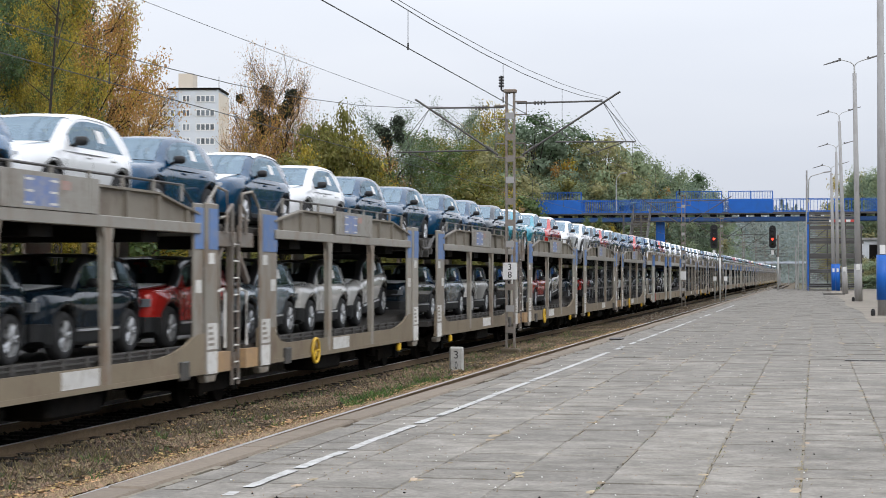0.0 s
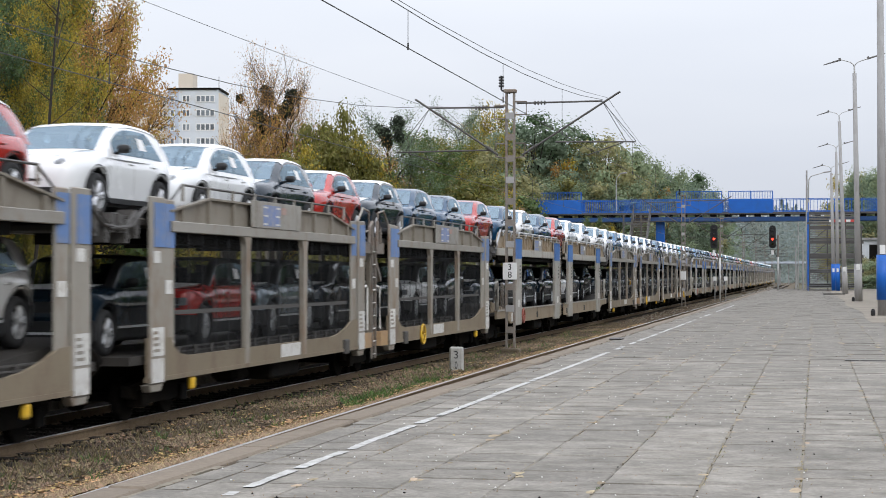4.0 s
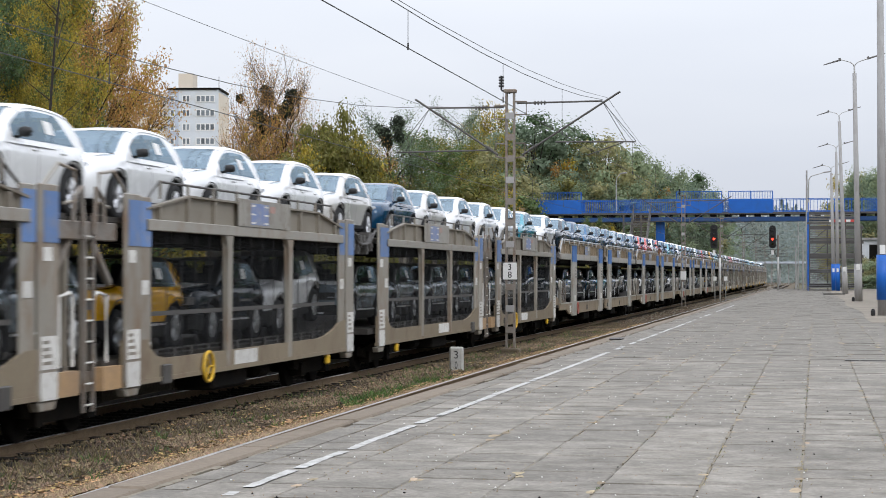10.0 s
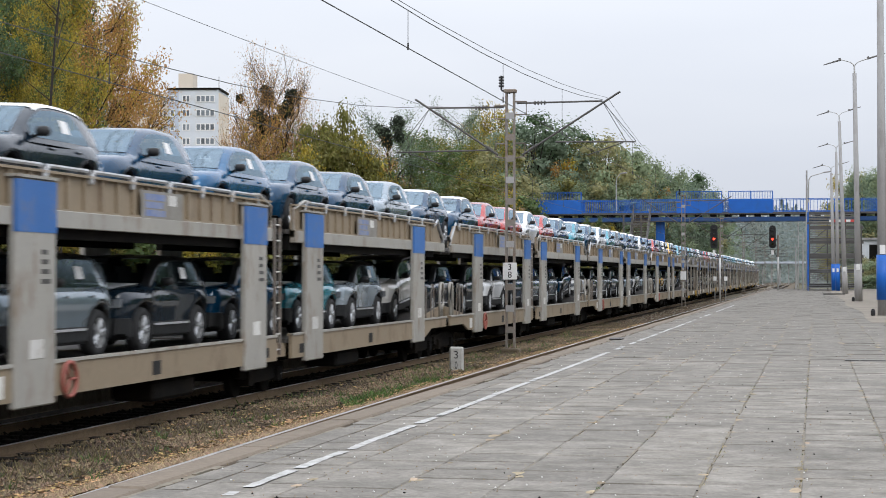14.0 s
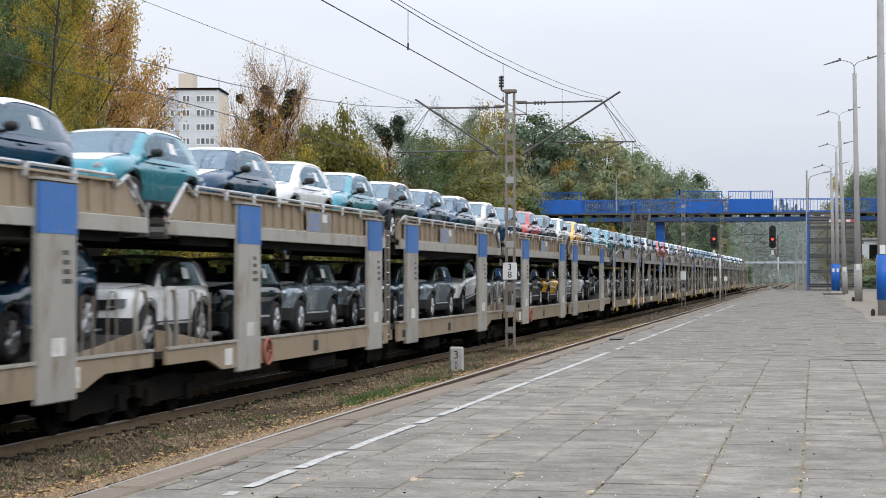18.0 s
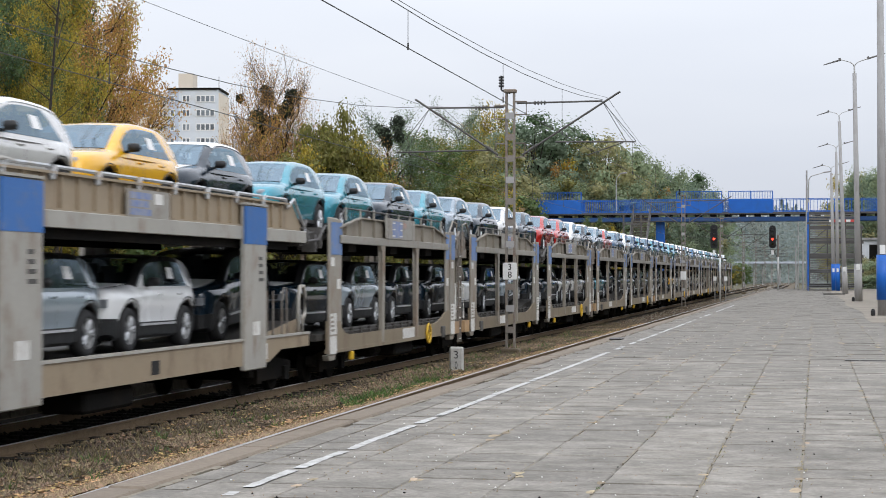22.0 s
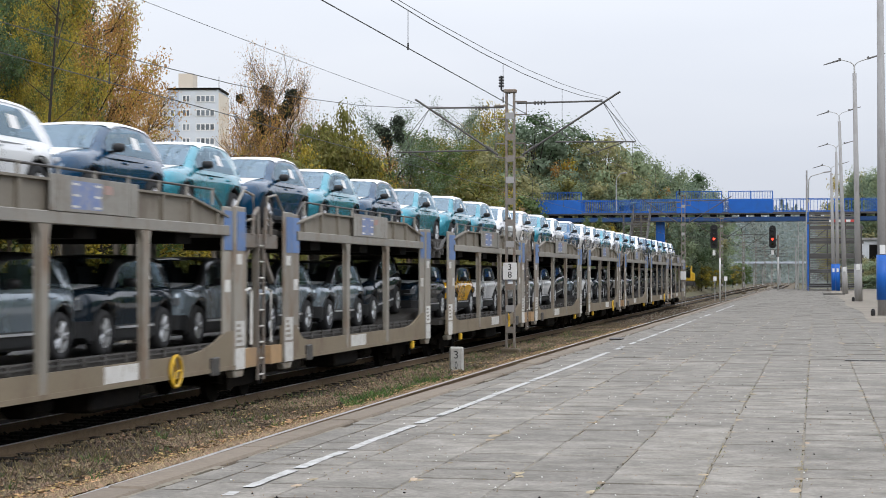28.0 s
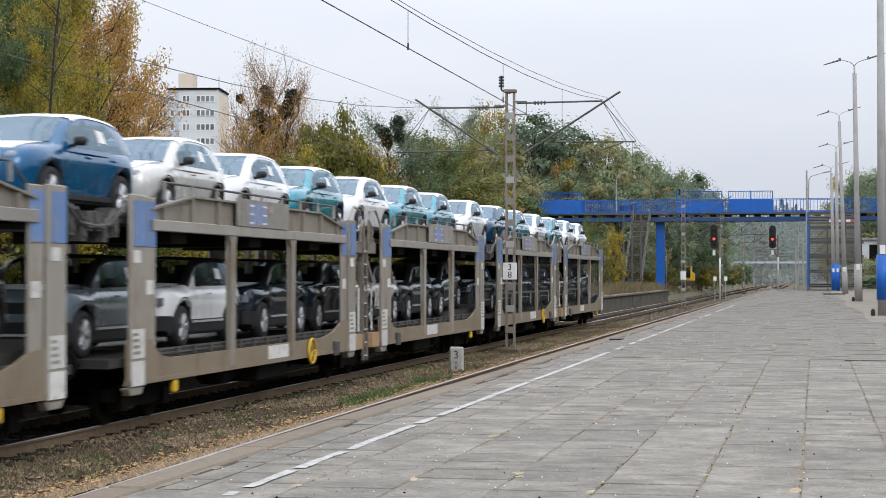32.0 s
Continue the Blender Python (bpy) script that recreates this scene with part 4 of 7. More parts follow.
def wagon_post_type():
    """A double-deck car carrier with broad blue-topped posts and an open lower deck; the ladder gap is at y = 0."""
    w = thing("car_carrier_wagon", "beige double-deck car carrier wagon with broad blue-topped posts", "wagon", group="car carrier wagons")
    for sign in (-1, 1):
        lo, hi = (0.35, 15.3) if sign > 0 else (-15.3, -0.35)
        ins = (lambda d: d) if sign > 0 else (lambda d: -d)
        part("lower_deck", cbox(-1.4, 1.4, lo, hi, 0.95, 1.038), M_DECK, w)
        part("upper_deck", cbox(-1.36, 1.36, lo + 0.1, hi - 0.1, 3.03, 3.11), M_DECK, w)
        part("centre_beam", cbox(-0.45, 0.45, lo - 0.3, hi, 0.5, 0.95), M_UNDER, w)
        if sign > 0:
            part("raised_end", prism(bmesh.new(), [(11.38, 1.039), (15.25, 1.039), (15.25, 1.343)], -1.2, 1.2), M_DECK, w, "deck sloping up over the bogie")
        for s in (1, -1):
            b = bmesh.new()
            out = [(ins(0.5), 0.66), (ins(12.6), 0.66), (ins(13.4), 0.86), (ins(15.3), 0.86), (ins(15.3), 1.1), (ins(0.5), 1.1)]
            prism(b, out if sign > 0 else out[::-1], s * 1.45 - 0.03, s * 1.45 + 0.03)
            box(b, s * 1.45 - 0.06, s * 1.45 + 0.05, *sorted((ins(0.5), ins(15.3))), 1.09, 1.13)
            part("side_sill", b, M_WAGON_B, w)
            if s > 0 and sign < 0:
                b = torus(bmesh.new(), (1.52, -10.15, 0.86), 0.23, 0.03)
                for q in range(3):
                    b = tube(b, (1.52, -10.15, 0.86), (1.52, -10.15 + 0.23 * math.cos(q * 2.094), 0.86 + 0.23 * math.sin(q * 2.094)), 0.02, 5)
                part("handbrake_wheel", b, M_DULLRED, w, "dull red handbrake wheel", smooth=True)
            if s > 0:
                part("sill_port", cbox(1.482, 1.486, *sorted((ins(1.0), ins(1.35))), 0.74, 0.92, 0.002), M_BLACK, w)
                part("sill_port", cbox(1.482, 1.486, *sorted((ins(6.6), ins(6.95))), 0.74, 0.95, 0.002), M_BLACK, w)
                part("label_plate", cbox(1.482, 1.488, *sorted((ins(12.1), ins(12.5))), 0.72, 1.0), M_LABEL, w)
            b = bmesh.new()
            web, outx = side_girder(b, *sorted((s * 1.28, s * 1.46)), *sorted((ins(0.75), ins(14.2))), 2.98, 3.6, 0.0)
            tail = [(ins(14.2), 2.98), (ins(15.15), 2.98), (ins(15.15), 3.1), (ins(14.4), 3.6), (ins(14.2), 3.6)]
            prism(b, tail if sign > 0 else tail[::-1], *sorted((web, web - s * 0.03)))
            for k in range(22):
                y = ins(1.0 + 0.6 * k)
                box(b, *sorted((web, web + s * 0.045)), y - 0.035, y + 0.035, 3.095, 3.57)
            part("upper_girder", b, M_WAGON_B, w)
            part("lower_flange", cbox(*sorted((s * 1.36, s * 1.475)), *sorted((ins(0.75), ins(15.12))), 2.86, 3.09, 0.008), M_POST_B, w, "pale grey lower flange")
            part("inner_beam", cbox(*sorted((s * 1.2, s * 1.34)), *sorted((ins(0.75), ins(14.3))), 2.72, 3.02), M_UNDER, w)
            if s > 0:
                part("sill_edge", cbox(1.44, 1.506, *sorted((ins(0.5), ins(15.28))), 1.092, 1.136), M_POST_B, w)
            for d in (1.32, 11.05 if sign > 0 else 10.65):
                y0, y1 = sorted((ins(d), ins(d + 1.22)))
                b = cbox(*sorted((s * 1.43, s * 1.54)), y0, y1, 0.57, 3.46, 0.02)
                post = part("side_post", b, M_POST_B, w)
                part("blue_plate", cbox(*sorted((s * 1.5, s * 1.546)), y0 - 0.004, y1 + 0.004, 2.78, 3.44), M_BLUEPLATE, post)
                part("cap", cbox(*sorted((s * 1.4, s * 1.56)), y0 - 0.03, y1 + 0.03, 3.462, 3.5), M_POST_B, post)
                if s > 0:
                    part("label_plate", cbox(1.541, 1.546, y0 + 0.4, y1 - 0.4, 1.18, 1.42), M_LABEL, post)
                    tagged(part("label_line", label_bars(bmesh.new(), 1.541, y0 + 0.75, y1 - 0.15, 2.1, 2.6, 4), M_DARKSTEEL, post), kind="stuff")
            pts = []
            for k in range(8):
                y0 = 1.6 + 1.55 * k
                pts += [(s * 1.44, ins(y0 - 0.08), 3.5), (s * 1.44, ins(y0), 3.66), (s * 1.44, ins(y0 + 1.35), 3.66), (s * 1.44, ins(y0 + 1.43), 3.5)]
            pts += [(s * 1.44, ins(14.35), 3.68), (s * 1.44, ins(15.1), 3.17), (s * 1.44, ins(15.13), 3.05)]
            part("handrail", pipe(bmesh.new(), pts, 0.03, 6), M_PALEPOST, w)
            part("end_hinge", tube(tube(cbox(*sorted((s * 1.1, s * 1.4)), *sorted((ins(14.9), ins(15.15))), 2.8, 3.1, 0.02), (s * 1.42, ins(15.2), 2.9), (s * 0.8, ins(15.2), 2.9), 0.08, 8), (s * 1.42, ins(14.7), 2.86), (s * 1.42, ins(15.3), 3.3), 0.04, 6), M_DARKSTEEL, w)
            part("ramp_rail", pipe(bmesh.new(), [(s * 1.44, ins(0.75), 3.1), (s * 1.44, ins(0.75), 3.5), (s * 1.44, ins(1.5), 3.68), (s * 1.44, ins(1.9), 3.66)], 0.03, 8), M_POST_B, w)
            if s > 0:
                part("hand_loop", pipe(bmesh.new(), [(1.4, ins(13.7), 1.1), (1.4, ins(13.7), 1.75), (1.4, ins(13.8), 2.0), (1.4, ins(14.0), 2.0), (1.4, ins(14.05), 1.1)], 0.016, 6), M_MAST, w)
                part("end_loop", pipe(bmesh.new(), [(1.42, ins(14.72), 1.1), (1.42, ins(14.74), 1.8), (1.42, ins(14.84), 2.02), (1.42, ins(15.1), 2.02), (1.42, ins(15.2), 1.85), (1.42, ins(15.2), 1.5), (1.42, ins(15.05), 1.38), (1.42, ins(15.05), 1.1)], 0.04, 8), M_POST_B, w, "pale beige handrail loop at the wagon's end", smooth=True)
                outline = [(ins(12.7), 1.06), (ins(15.27), 1.06), (ins(15.27), 1.4), (ins(14.5), 1.33), (ins(13.5), 1.22), (ins(12.7), 1.16)]
                part("end_wall", prism(bmesh.new(), outline if sign > 0 else outline[::-1], 1.27, 1.31), M_WAGON_B, w, "low beige wall rising towards the wagon's end")
                for y0 in (12.9, 13.3):
                    part("stanchion", tube(bmesh.new(), (1.35, ins(y0), 1.1), (1.35, ins(y0), 1.95), 0.018, 6), M_MAST, w)
        for d in (4.4, 8.6):
            b = bmesh.new()
            box(b, -1.3, 1.3, *sorted((ins(d), ins(d + 0.9))), 2.85, 3.028)
            part("cross_beam", b, M_UNDER, w)
        part("board", cbox(1.462, 1.472, *sorted((ins(5.6), ins(7.4))), 3.08, 3.5), M_BOARD, w, "grey board carrying marks")
        board = w.children[-1]
        ym = min(ins(5.6), ins(7.4))
        for q in range(3):
            part("mark_bar", cbox(1.472, 1.475, ym + 0.15, ym + 1.0 - 0.1 * (q == 1), 3.12 + q * 0.12, 3.215 + q * 0.12), M_MARK, board)
        part("mark_square", cbox(1.472, 1.475, ym + 1.15, ym + 1.5, 3.3, 3.46), M_LABEL, board)
        bogie(w, ins(14.1), 0)
        part("brake_gear", cbox(0.6, 1.3, *sorted((ins(4.5), ins(6.4))), 0.3, 0.62, 0.05), M_UNDER, w)
        part("air_tank", cbox(-1.3, -0.6, *sorted((ins(7.4), ins(3.6))), 0.3, 0.62, 0.1), M_UNDER, w)
    bogie(w, 0, 0)
    ladder(w, 1.38, -0.15, 0.75, 3.3)
    part("centre_joint", cbox(-1.35, 1.35, -0.5, 0.5, 0.7, 0.96), M_WAGON_B, w)
    part("gangway_plate", cbox(-1.2, 1.2, -0.4, 0.4, 3.05, 3.13), M_DECK, w)
    for sgn in (-1, 1):
        for x in (-0.875, 0.875):
            b = bmesh.new()
            tube(b, (x, sgn * 15.2, 0.98), (x, sgn * 15.5, 0.98), 0.08, 10)
            tube(b, (x, sgn * 15.5, 0.98), (x, sgn * 15.55, 0.98), 0.24, 16)
            part("buffer", b, M_UNDER, w)
    return w


# ---- cars: front at -y, ground at z = 0 ----
def eased(table, y):
    """A smooth curve through the table's points that never overshoots them."""
    if y <= table[0][0]:
        return table[0][1]
    if y >= table[-1][0]:
        return table[-1][1]
    for i in range(len(table) - 1):
        (y0, v0), (y1, v1) = table[i], table[i + 1]
        if y <= y1:
            break
    h, s = y1 - y0, (v1 - v0) / (y1 - y0)
    before = (v0 - table[i - 1][1]) / (y0 - table[i - 1][0]) if i > 0 else s
    after = (table[i + 2][1] - v1) / (table[i + 2][0] - y1) if i + 2 < len(table) else s
    m0 = 0.0 if before * s <= 0 else 2 * before * s / (before + s)
    m1 = 0.0 if after * s <= 0 else 2 * after * s / (after + s)
    u = (y - y0) / h
    return v0 * (2 * u ** 3 - 3 * u * u + 1) + m0 * h * (u ** 3 - 2 * u * u + u) + v1 * (3 * u * u - 2 * u ** 3) + m1 * h * (u ** 3 - u * u)


def car_model(L, boxy):
    """The meshes of one car model, by part name: the boxy off-roader of the lower deck or the rounded one of the upper deck."""
    fy, ry = 0.8, 0.8 + 2.56
    wr, arch = (0.35, 0.425) if boxy else (0.34, 0.4)
    screen0, screen1 = (1.16, 1.76) if boxy else (1.14, 1.84)
    belt = 1.02 if boxy else 1.0
    if boxy:
        roof = [(0, 0.5), (screen0 - 0.12, 1.0), (screen0, 1.06), (screen1, 1.47), (2.0, 1.51), (2.5, 1.53), (3.1, 1.52), (3.5, 1.495), (3.72, 1.43), (3.9, 1.2), (4.0, 1.0)]
        top = [(0, 0.8), (0.015, 0.87), (0.05, 0.935), (0.14, 0.975), (0.4, 1.0), (0.8, 1.02), (1.2, 1.045), (1.6, 1.03), (2.6, 1.03), (3.4, 1.05), (3.8, 1.04), (L - 0.12, 0.97), (L - 0.04, 0.86), (L, 0.7)]
        width = [(0, 0.71), (0.03, 0.77), (0.1, 0.825), (0.25, 0.865), (0.6, 0.885), (1.4, 0.872), (2.3, 0.872), (3.1, 0.885), (3.5, 0.89), (L - 0.3, 0.865), (L - 0.08, 0.8), (L, 0.7)]
    else:
        roof = [(0, 0.5), (screen0 - 0.12, 0.99), (screen0, 1.045), (1.5, 1.28), (screen1, 1.45), (2.1, 1.503), (2.5, 1.525), (3.0, 1.518), (3.4, 1.492), (3.68, 1.435), (3.88, 1.3), (4.06, 1.02)]
        top = [(0, 0.6), (0.02, 0.69), (0.07, 0.78), (0.16, 0.855), (0.32, 0.915), (0.6, 0.965), (0.9, 1.0), (1.2, 1.03), (1.6, 1.01), (2.6, 1.02), (3.4, 1.04), (3.8, 1.03), (L - 0.18, 0.985), (L - 0.06, 0.88), (L, 0.66)]
        width = [(0, 0.58), (0.03, 0.67), (0.1, 0.755), (0.22, 0.815), (0.4, 0.855), (0.7, 0.88), (1.4, 0.87), (2.3, 0.87), (3.1, 0.885), (3.5, 0.89), (L - 0.45, 0.875), (L - 0.15, 0.8), (L - 0.04, 0.72), (L, 0.62)]

    def low(y):
        z = 0.25 if 0.15 < y < L - 0.15 else 0.3
        for c in (fy, ry):
            if abs(y - c) < arch:
                z = max(z, wr + math.sqrt(arch * arch - (y - c) ** 2))
        return z

    def section(y):
        w, t, zb = eased(width, y), eased(top, y), low(y)
        t = max(t, zb + 0.05)
        f = max(0.0, 1 - abs(y - fy) / 0.66, 1 - abs(y - ry) / 0.7)
        f = f * f * (3 - 2 * f)
        puff = 1 + (0.036 if boxy else 0.026) * f
        # the wings over the wheels swell outwards under a sloping shoulder
        rows = ((0.955, t * 0.34, 1), (0.972, t * 0.5, 1), (0.984 * puff, t * 0.63, 1), (1.0 * puff, t * (0.75 - 0.03 * f), 1), (0.993 * puff, t * (0.83 - 0.02 * f), 1),
                (0.968 * (1 + 0.5 * (puff - 1)), t - 0.085, 1), (0.94 - 0.02 * f, t - 0.04, 1), (0.9 - 0.035 * f, t - 0.012, 1), (0.8 - 0.02 * f, t + 0.004, 1))
        if not boxy:
            # a crease under the door handles, with a shoulder leaning in above it
            rows = ((0.962, t * 0.34, 1), (0.98, t * 0.5, 1), (0.994 * puff, t * 0.66, 1), (1.0 * puff, t * (0.79 - 0.03 * f), 1), (0.992 * puff, t * (0.825 - 0.03 * f), 1),
                    (0.972 * (1 + 0.5 * (puff - 1)), t * 0.88, 1), (0.947 - 0.01 * f, t * 0.935, 1), (0.912 - 0.03 * f, t - 0.025, 1), (0.8 - 0.02 * f, t + 0.004, 1))
        half, floor_z = [(w * 0.8, zb), (w * 0.95, zb)], zb
        for k, (r, z, _) in enumerate(rows):
            floor_z = min(max(z, floor_z + 0.006), t + 0.004 if k == 8 else t - 0.004)
            half.append((w * r, floor_z))
        half += [(w * 0.5, t + 0.024), (0, t + 0.031)]
        return half

    def body_x(y, z):
        """How far out the flank stands."""
        h = section(y)
        for (x0, z0), (x1, z1) in zip(h[1:], h[2:]):
            if z0 <= z <= z1:
                return x0 + (x1 - x0) * (z - z0) / max(1e-6, z1 - z0)
        return h[1][0]

    def both(half):
        return half + [(-x, z) for x, z in half[-2::-1]]

    ys = {0, 0.015, 0.04, 0.08, 0.14, 0.22, 0.3, 1.3, 1.45, 1.65, 1.9, 2.2, 2.5, 2.75, L - 0.25, L - 0.15, L - 0.08, L - 0.03, L}
    for c in (fy, ry):
        for k in range(15):
            ys.add(round(c - arch * math.cos(math.pi * k / 14), 4))
    ys = sorted(ys)
    b = bmesh.new()
    grid = [[b.verts.new((x, y - L / 2, z)) for x, z in both(section(y))] for y in ys]
    for r0, r1 in zip(grid, grid[1:]):
        for i in range(len(r0) - 1):
            b.faces.new((r0[i], r0[i + 1], r1[i + 1], r1[i]))
    b.faces.new(grid[0][::-1])
    b.faces.new(grid[-1])

    # cabin
    def side_x(z, y):
        narrow = 0.055 * max(0, (y - 2.5) / 1.5) ** 1.5 + 0.02 * max(0, (1.9 - y) / 0.8)
        return 0.835 - narrow - (0.17 if boxy else 0.29) * max(0, z - belt)

    def rail_z(y):
        return max(max(eased(roof, y), belt - 0.03) - 0.075, belt - 0.05)

    side0, side1 = screen0 + 0.36, L - (0.5 if boxy else 0.56)

    def pane_top(y):
        """The upper edge of the side windows, falling to a point at the rear."""
        fall = belt + 0.012 + (1.42 - belt) * max(0.0, side1 - y) / (0.3 if boxy else 0.5)
        return max(min(rail_z(y) - 0.03, fall), min(belt, rail_z(y)) + 0.002)

    def cabin(y):
        zr, zt, ze = max(eased(roof, y), belt - 0.03), pane_top(y), rail_z(y)
        ze = max(ze, zt + 0.002)
        return [(side_x(belt, y) + (0.0 if boxy else 0.03), belt - 0.08), (side_x(belt, y), min(belt, ze)), (side_x((zt + belt) / 2, y), (zt + belt) / 2 if zt > belt else zt), (side_x(zt, y), zt), (side_x(ze, y) - 0.004, ze),
                (side_x(ze, y) * 0.93, ze + (zr - ze) * 0.62), (side_x(ze, y) * 0.82, ze + (zr - ze) * 0.86), (side_x(ze, y) * 0.5, zr + 0.002), (0, zr + 0.014)]

    rear0, rear1 = L - 0.5, L - 0.2
    cy = sorted({screen0 - 0.06, screen0, side0, side1, screen1, rear0, rear1, L - 0.12, *[screen0 + 0.1 * k for k in range(1, 10)], *[1.9 + 0.17 * k for k in range(13)]})
    cy = [y for y in cy if y <= L - 0.1]
    for r0, r1 in zip(cy, cy[1:]):
        p0, p1 = both(cabin(r0)), both(cabin(r1))
        v0 = [b.verts.new((x, r0 - L / 2, z)) for x, z in p0]
        v1 = [b.verts.new((x, r1 - L / 2, z)) for x, z in p1]
        mid = (r0 + r1) / 2
        for i in range(len(p0) - 1):
            k = min(i, len(p0) - 2 - i)
            if k in (1, 2) and side0 < mid < side1 or k in (6, 7) and (screen0 < mid < screen1 or rear0 < mid < rear1):
                continue
            fc = b.faces.new((v0[i], v0[i + 1], v1[i + 1], v1[i]))
            if boxy and (k >= 3 and mid < L - 0.75 or k >= 5):
                fc.material_index = 2
    bmesh.ops.remove_doubles(b, verts=b.verts[:], dist=0.0006)
    bmesh.ops.recalc_face_normals(b, faces=b.faces[:])
    for s in (-1, 1):
        for yd in (2.04, 2.94):
            w = body_x(yd, belt - 0.13)
            box(b, *sorted((s * (w - 0.01), s * (w + 0.02))), yd - L / 2, yd - L / 2 + 0.19, belt - 0.145, belt - 0.115)
    b.faces.ensure_lookup_table()
    for s in (-1, 1):
        for yd, z0 in ((1.27, 0.44), (2.26, 0.42), (3.06, 0.8)):
            q = []
            for z in (z0, 0.58, 0.7, 0.8, 0.9, belt - 0.03):
                z = max(z, z0)
                q.append([b.verts.new((s * (body_x(yd, z) + 0.002), yd - L / 2 + dy, z)) for dy in (-0.006, 0.006)])
            for r0, r1 in zip(q, q[1:]):
                fc = b.faces.new((r0[0], r0[1], r1[1], r1[0]) if s > 0 else (r0[0], r1[0], r1[1], r0[1]))
                fc.material_index = 1
    body_me = mesh_of("body", b, PAINTS["W"], True)
    body_me.materials.append(M_CLAD)
    body_me.materials.append(M_BLACKROOF)
    parts = {"body": (body_me, None)}

    # dark sills, arches and bumpers
    b = bmesh.new()
    for s in (-1, 1):
        for y0, y1 in zip(ys, ys[1:]):
            q = []
            for y in (y0, y1):
                zb = low(y)
                over = zb > 0.34
                if boxy:
                    ztop = zb + 0.065 if over else max(0.45, 0.53 if y < 0.37 or y > L - 0.37 else 0)
                else:
                    ztop = zb + (0.055 if over else 0.07 if 0.3 < y < L - 0.35 else 0.0)
                w, wt = body_x(y, max(zb, 0.36)), body_x(y, ztop)
                q.append([b.verts.new((s * x, y - L / 2, z)) for x, z in ((w * 0.8, zb - 0.005), (w + 0.016, zb - 0.005), (max(w, wt) + 0.016, ztop), (wt - 0.012, ztop + 0.012))])
            for i in range(3):
                b.faces.new((q[0][i], q[0][i + 1], q[1][i + 1], q[1][i]))
    if boxy:
        box(b, -0.71, 0.71, -L / 2 - 0.014, -L / 2 + 0.03, 0.28, 0.54)
        box(b, -0.68, 0.68, -L / 2 - 0.012, -L / 2 + 0.03, 0.66, 0.82)
    else:
        box(b, -0.5, 0.5, -L / 2 - 0.012, -L / 2 + 0.06, 0.32, 0.43)
        box(b, -0.34, 0.34, -L / 2 - 0.008, -L / 2 + 0.06, 0.52, 0.555)
    box(b, -0.78, 0.78, -L / 2 + 0.3, L / 2 - 0.2, 0.2, 0.34)
    # dark wells behind the wheels
    for c in (fy, ry):
        for s in (-1, 1):
            prism(b, [(c - L / 2 - 0.39, 0.3), (c - L / 2 + 0.39, 0.3), (c - L / 2 + 0.3, 0.68), (c - L / 2, 0.76), (c - L / 2 - 0.3, 0.68)], *sorted((s * 0.5, s * 0.62)))
    bmesh.ops.remove_doubles(b, verts=b.verts[:], dist=0.0006)
    bmesh.ops.recalc_face_normals(b, faces=b.faces[:])
    n0 = len(b.faces)
    if boxy:
        for s in (-1, 1):
            box(b, *sorted((s * 0.86, s * 0.888)), fy + 0.5 - L / 2, ry - 0.5 - L / 2, 0.4, 0.435)
        box(b, -0.42, 0.42, -L / 2 - 0.02, -L / 2, 0.34, 0.375)
    for fc in list(b.faces)[n0:]:
        fc.material_index = 1
    me = mesh_of("cladding", b, M_CLAD)
    me.materials.append(M_RIM)
    parts["cladding"] = (me, "black plastic sills, arches and bumper")

    # protective film on the bonnet, and on the roof of the upper deck's cars
    b = bmesh.new()
    rows = []
    for k in range(9):
        y = (0.13 if boxy else 0.2) + (screen0 - (0.17 if boxy else 0.24)) * k / 8
        t, w = eased(top, y), eased(width, y)
        half_w = (0.78, 0.81, 0.83)[min(k, 2)] * w * (0.86 if not boxy else 0.93)
        rows.append([b.verts.new((half_w * u, y - L / 2, t + 0.036 - (0.016 if boxy else 0.018) * u * u)) for u in (-1, -0.66, -0.33, 0, 0.33, 0.66, 1)])
    for r0, r1 in zip(rows, rows[1:]):
        for i in range(6):
            b.faces.new((r0[i], r0[i + 1], r1[i + 1], r1[i]))
    parts["hood_film"] = (mesh_of("hood_film", b, M_FILM, True), "white protective film on the bonnet")
    if not boxy:
        b = bmesh.new()
        rows = []
        for y in (screen1 - 0.03, screen1 + 0.1, 2.1, 2.35, 2.6, 2.9, 3.2, 3.45, L - 0.53):
            zr, ze = eased(roof, y), rail_z(y)
            xe = side_x(ze, y)
            half = [(xe + 0.001, ze + 0.012), (xe * 0.93 + 0.003, ze + (zr - ze) * 0.62 + 0.009), (xe * 0.82, ze + (zr - ze) * 0.86 + 0.01), (xe * 0.5, zr + 0.012), (0, zr + 0.024)]
            rows.append([b.verts.new((x, y - L / 2, z)) for x, z in both(half)])
        for r0, r1 in zip(rows, rows[1:]):
            for i in range(8):
                b.faces.new((r0[i], r0[i + 1], r1[i + 1], r1[i]))
        prism(b, [(3.3 - L / 2, 1.48), (3.48 - L / 2, 1.46), (3.46 - L / 2, 1.535), (3.4 - L / 2, 1.54)], -0.035, 0.035)
        parts["roof_film"] = (mesh_of("roof_film", b, M_FILM, True), "white protective film on the roof")

    # glass
    b = bmesh.new()
    rows = []
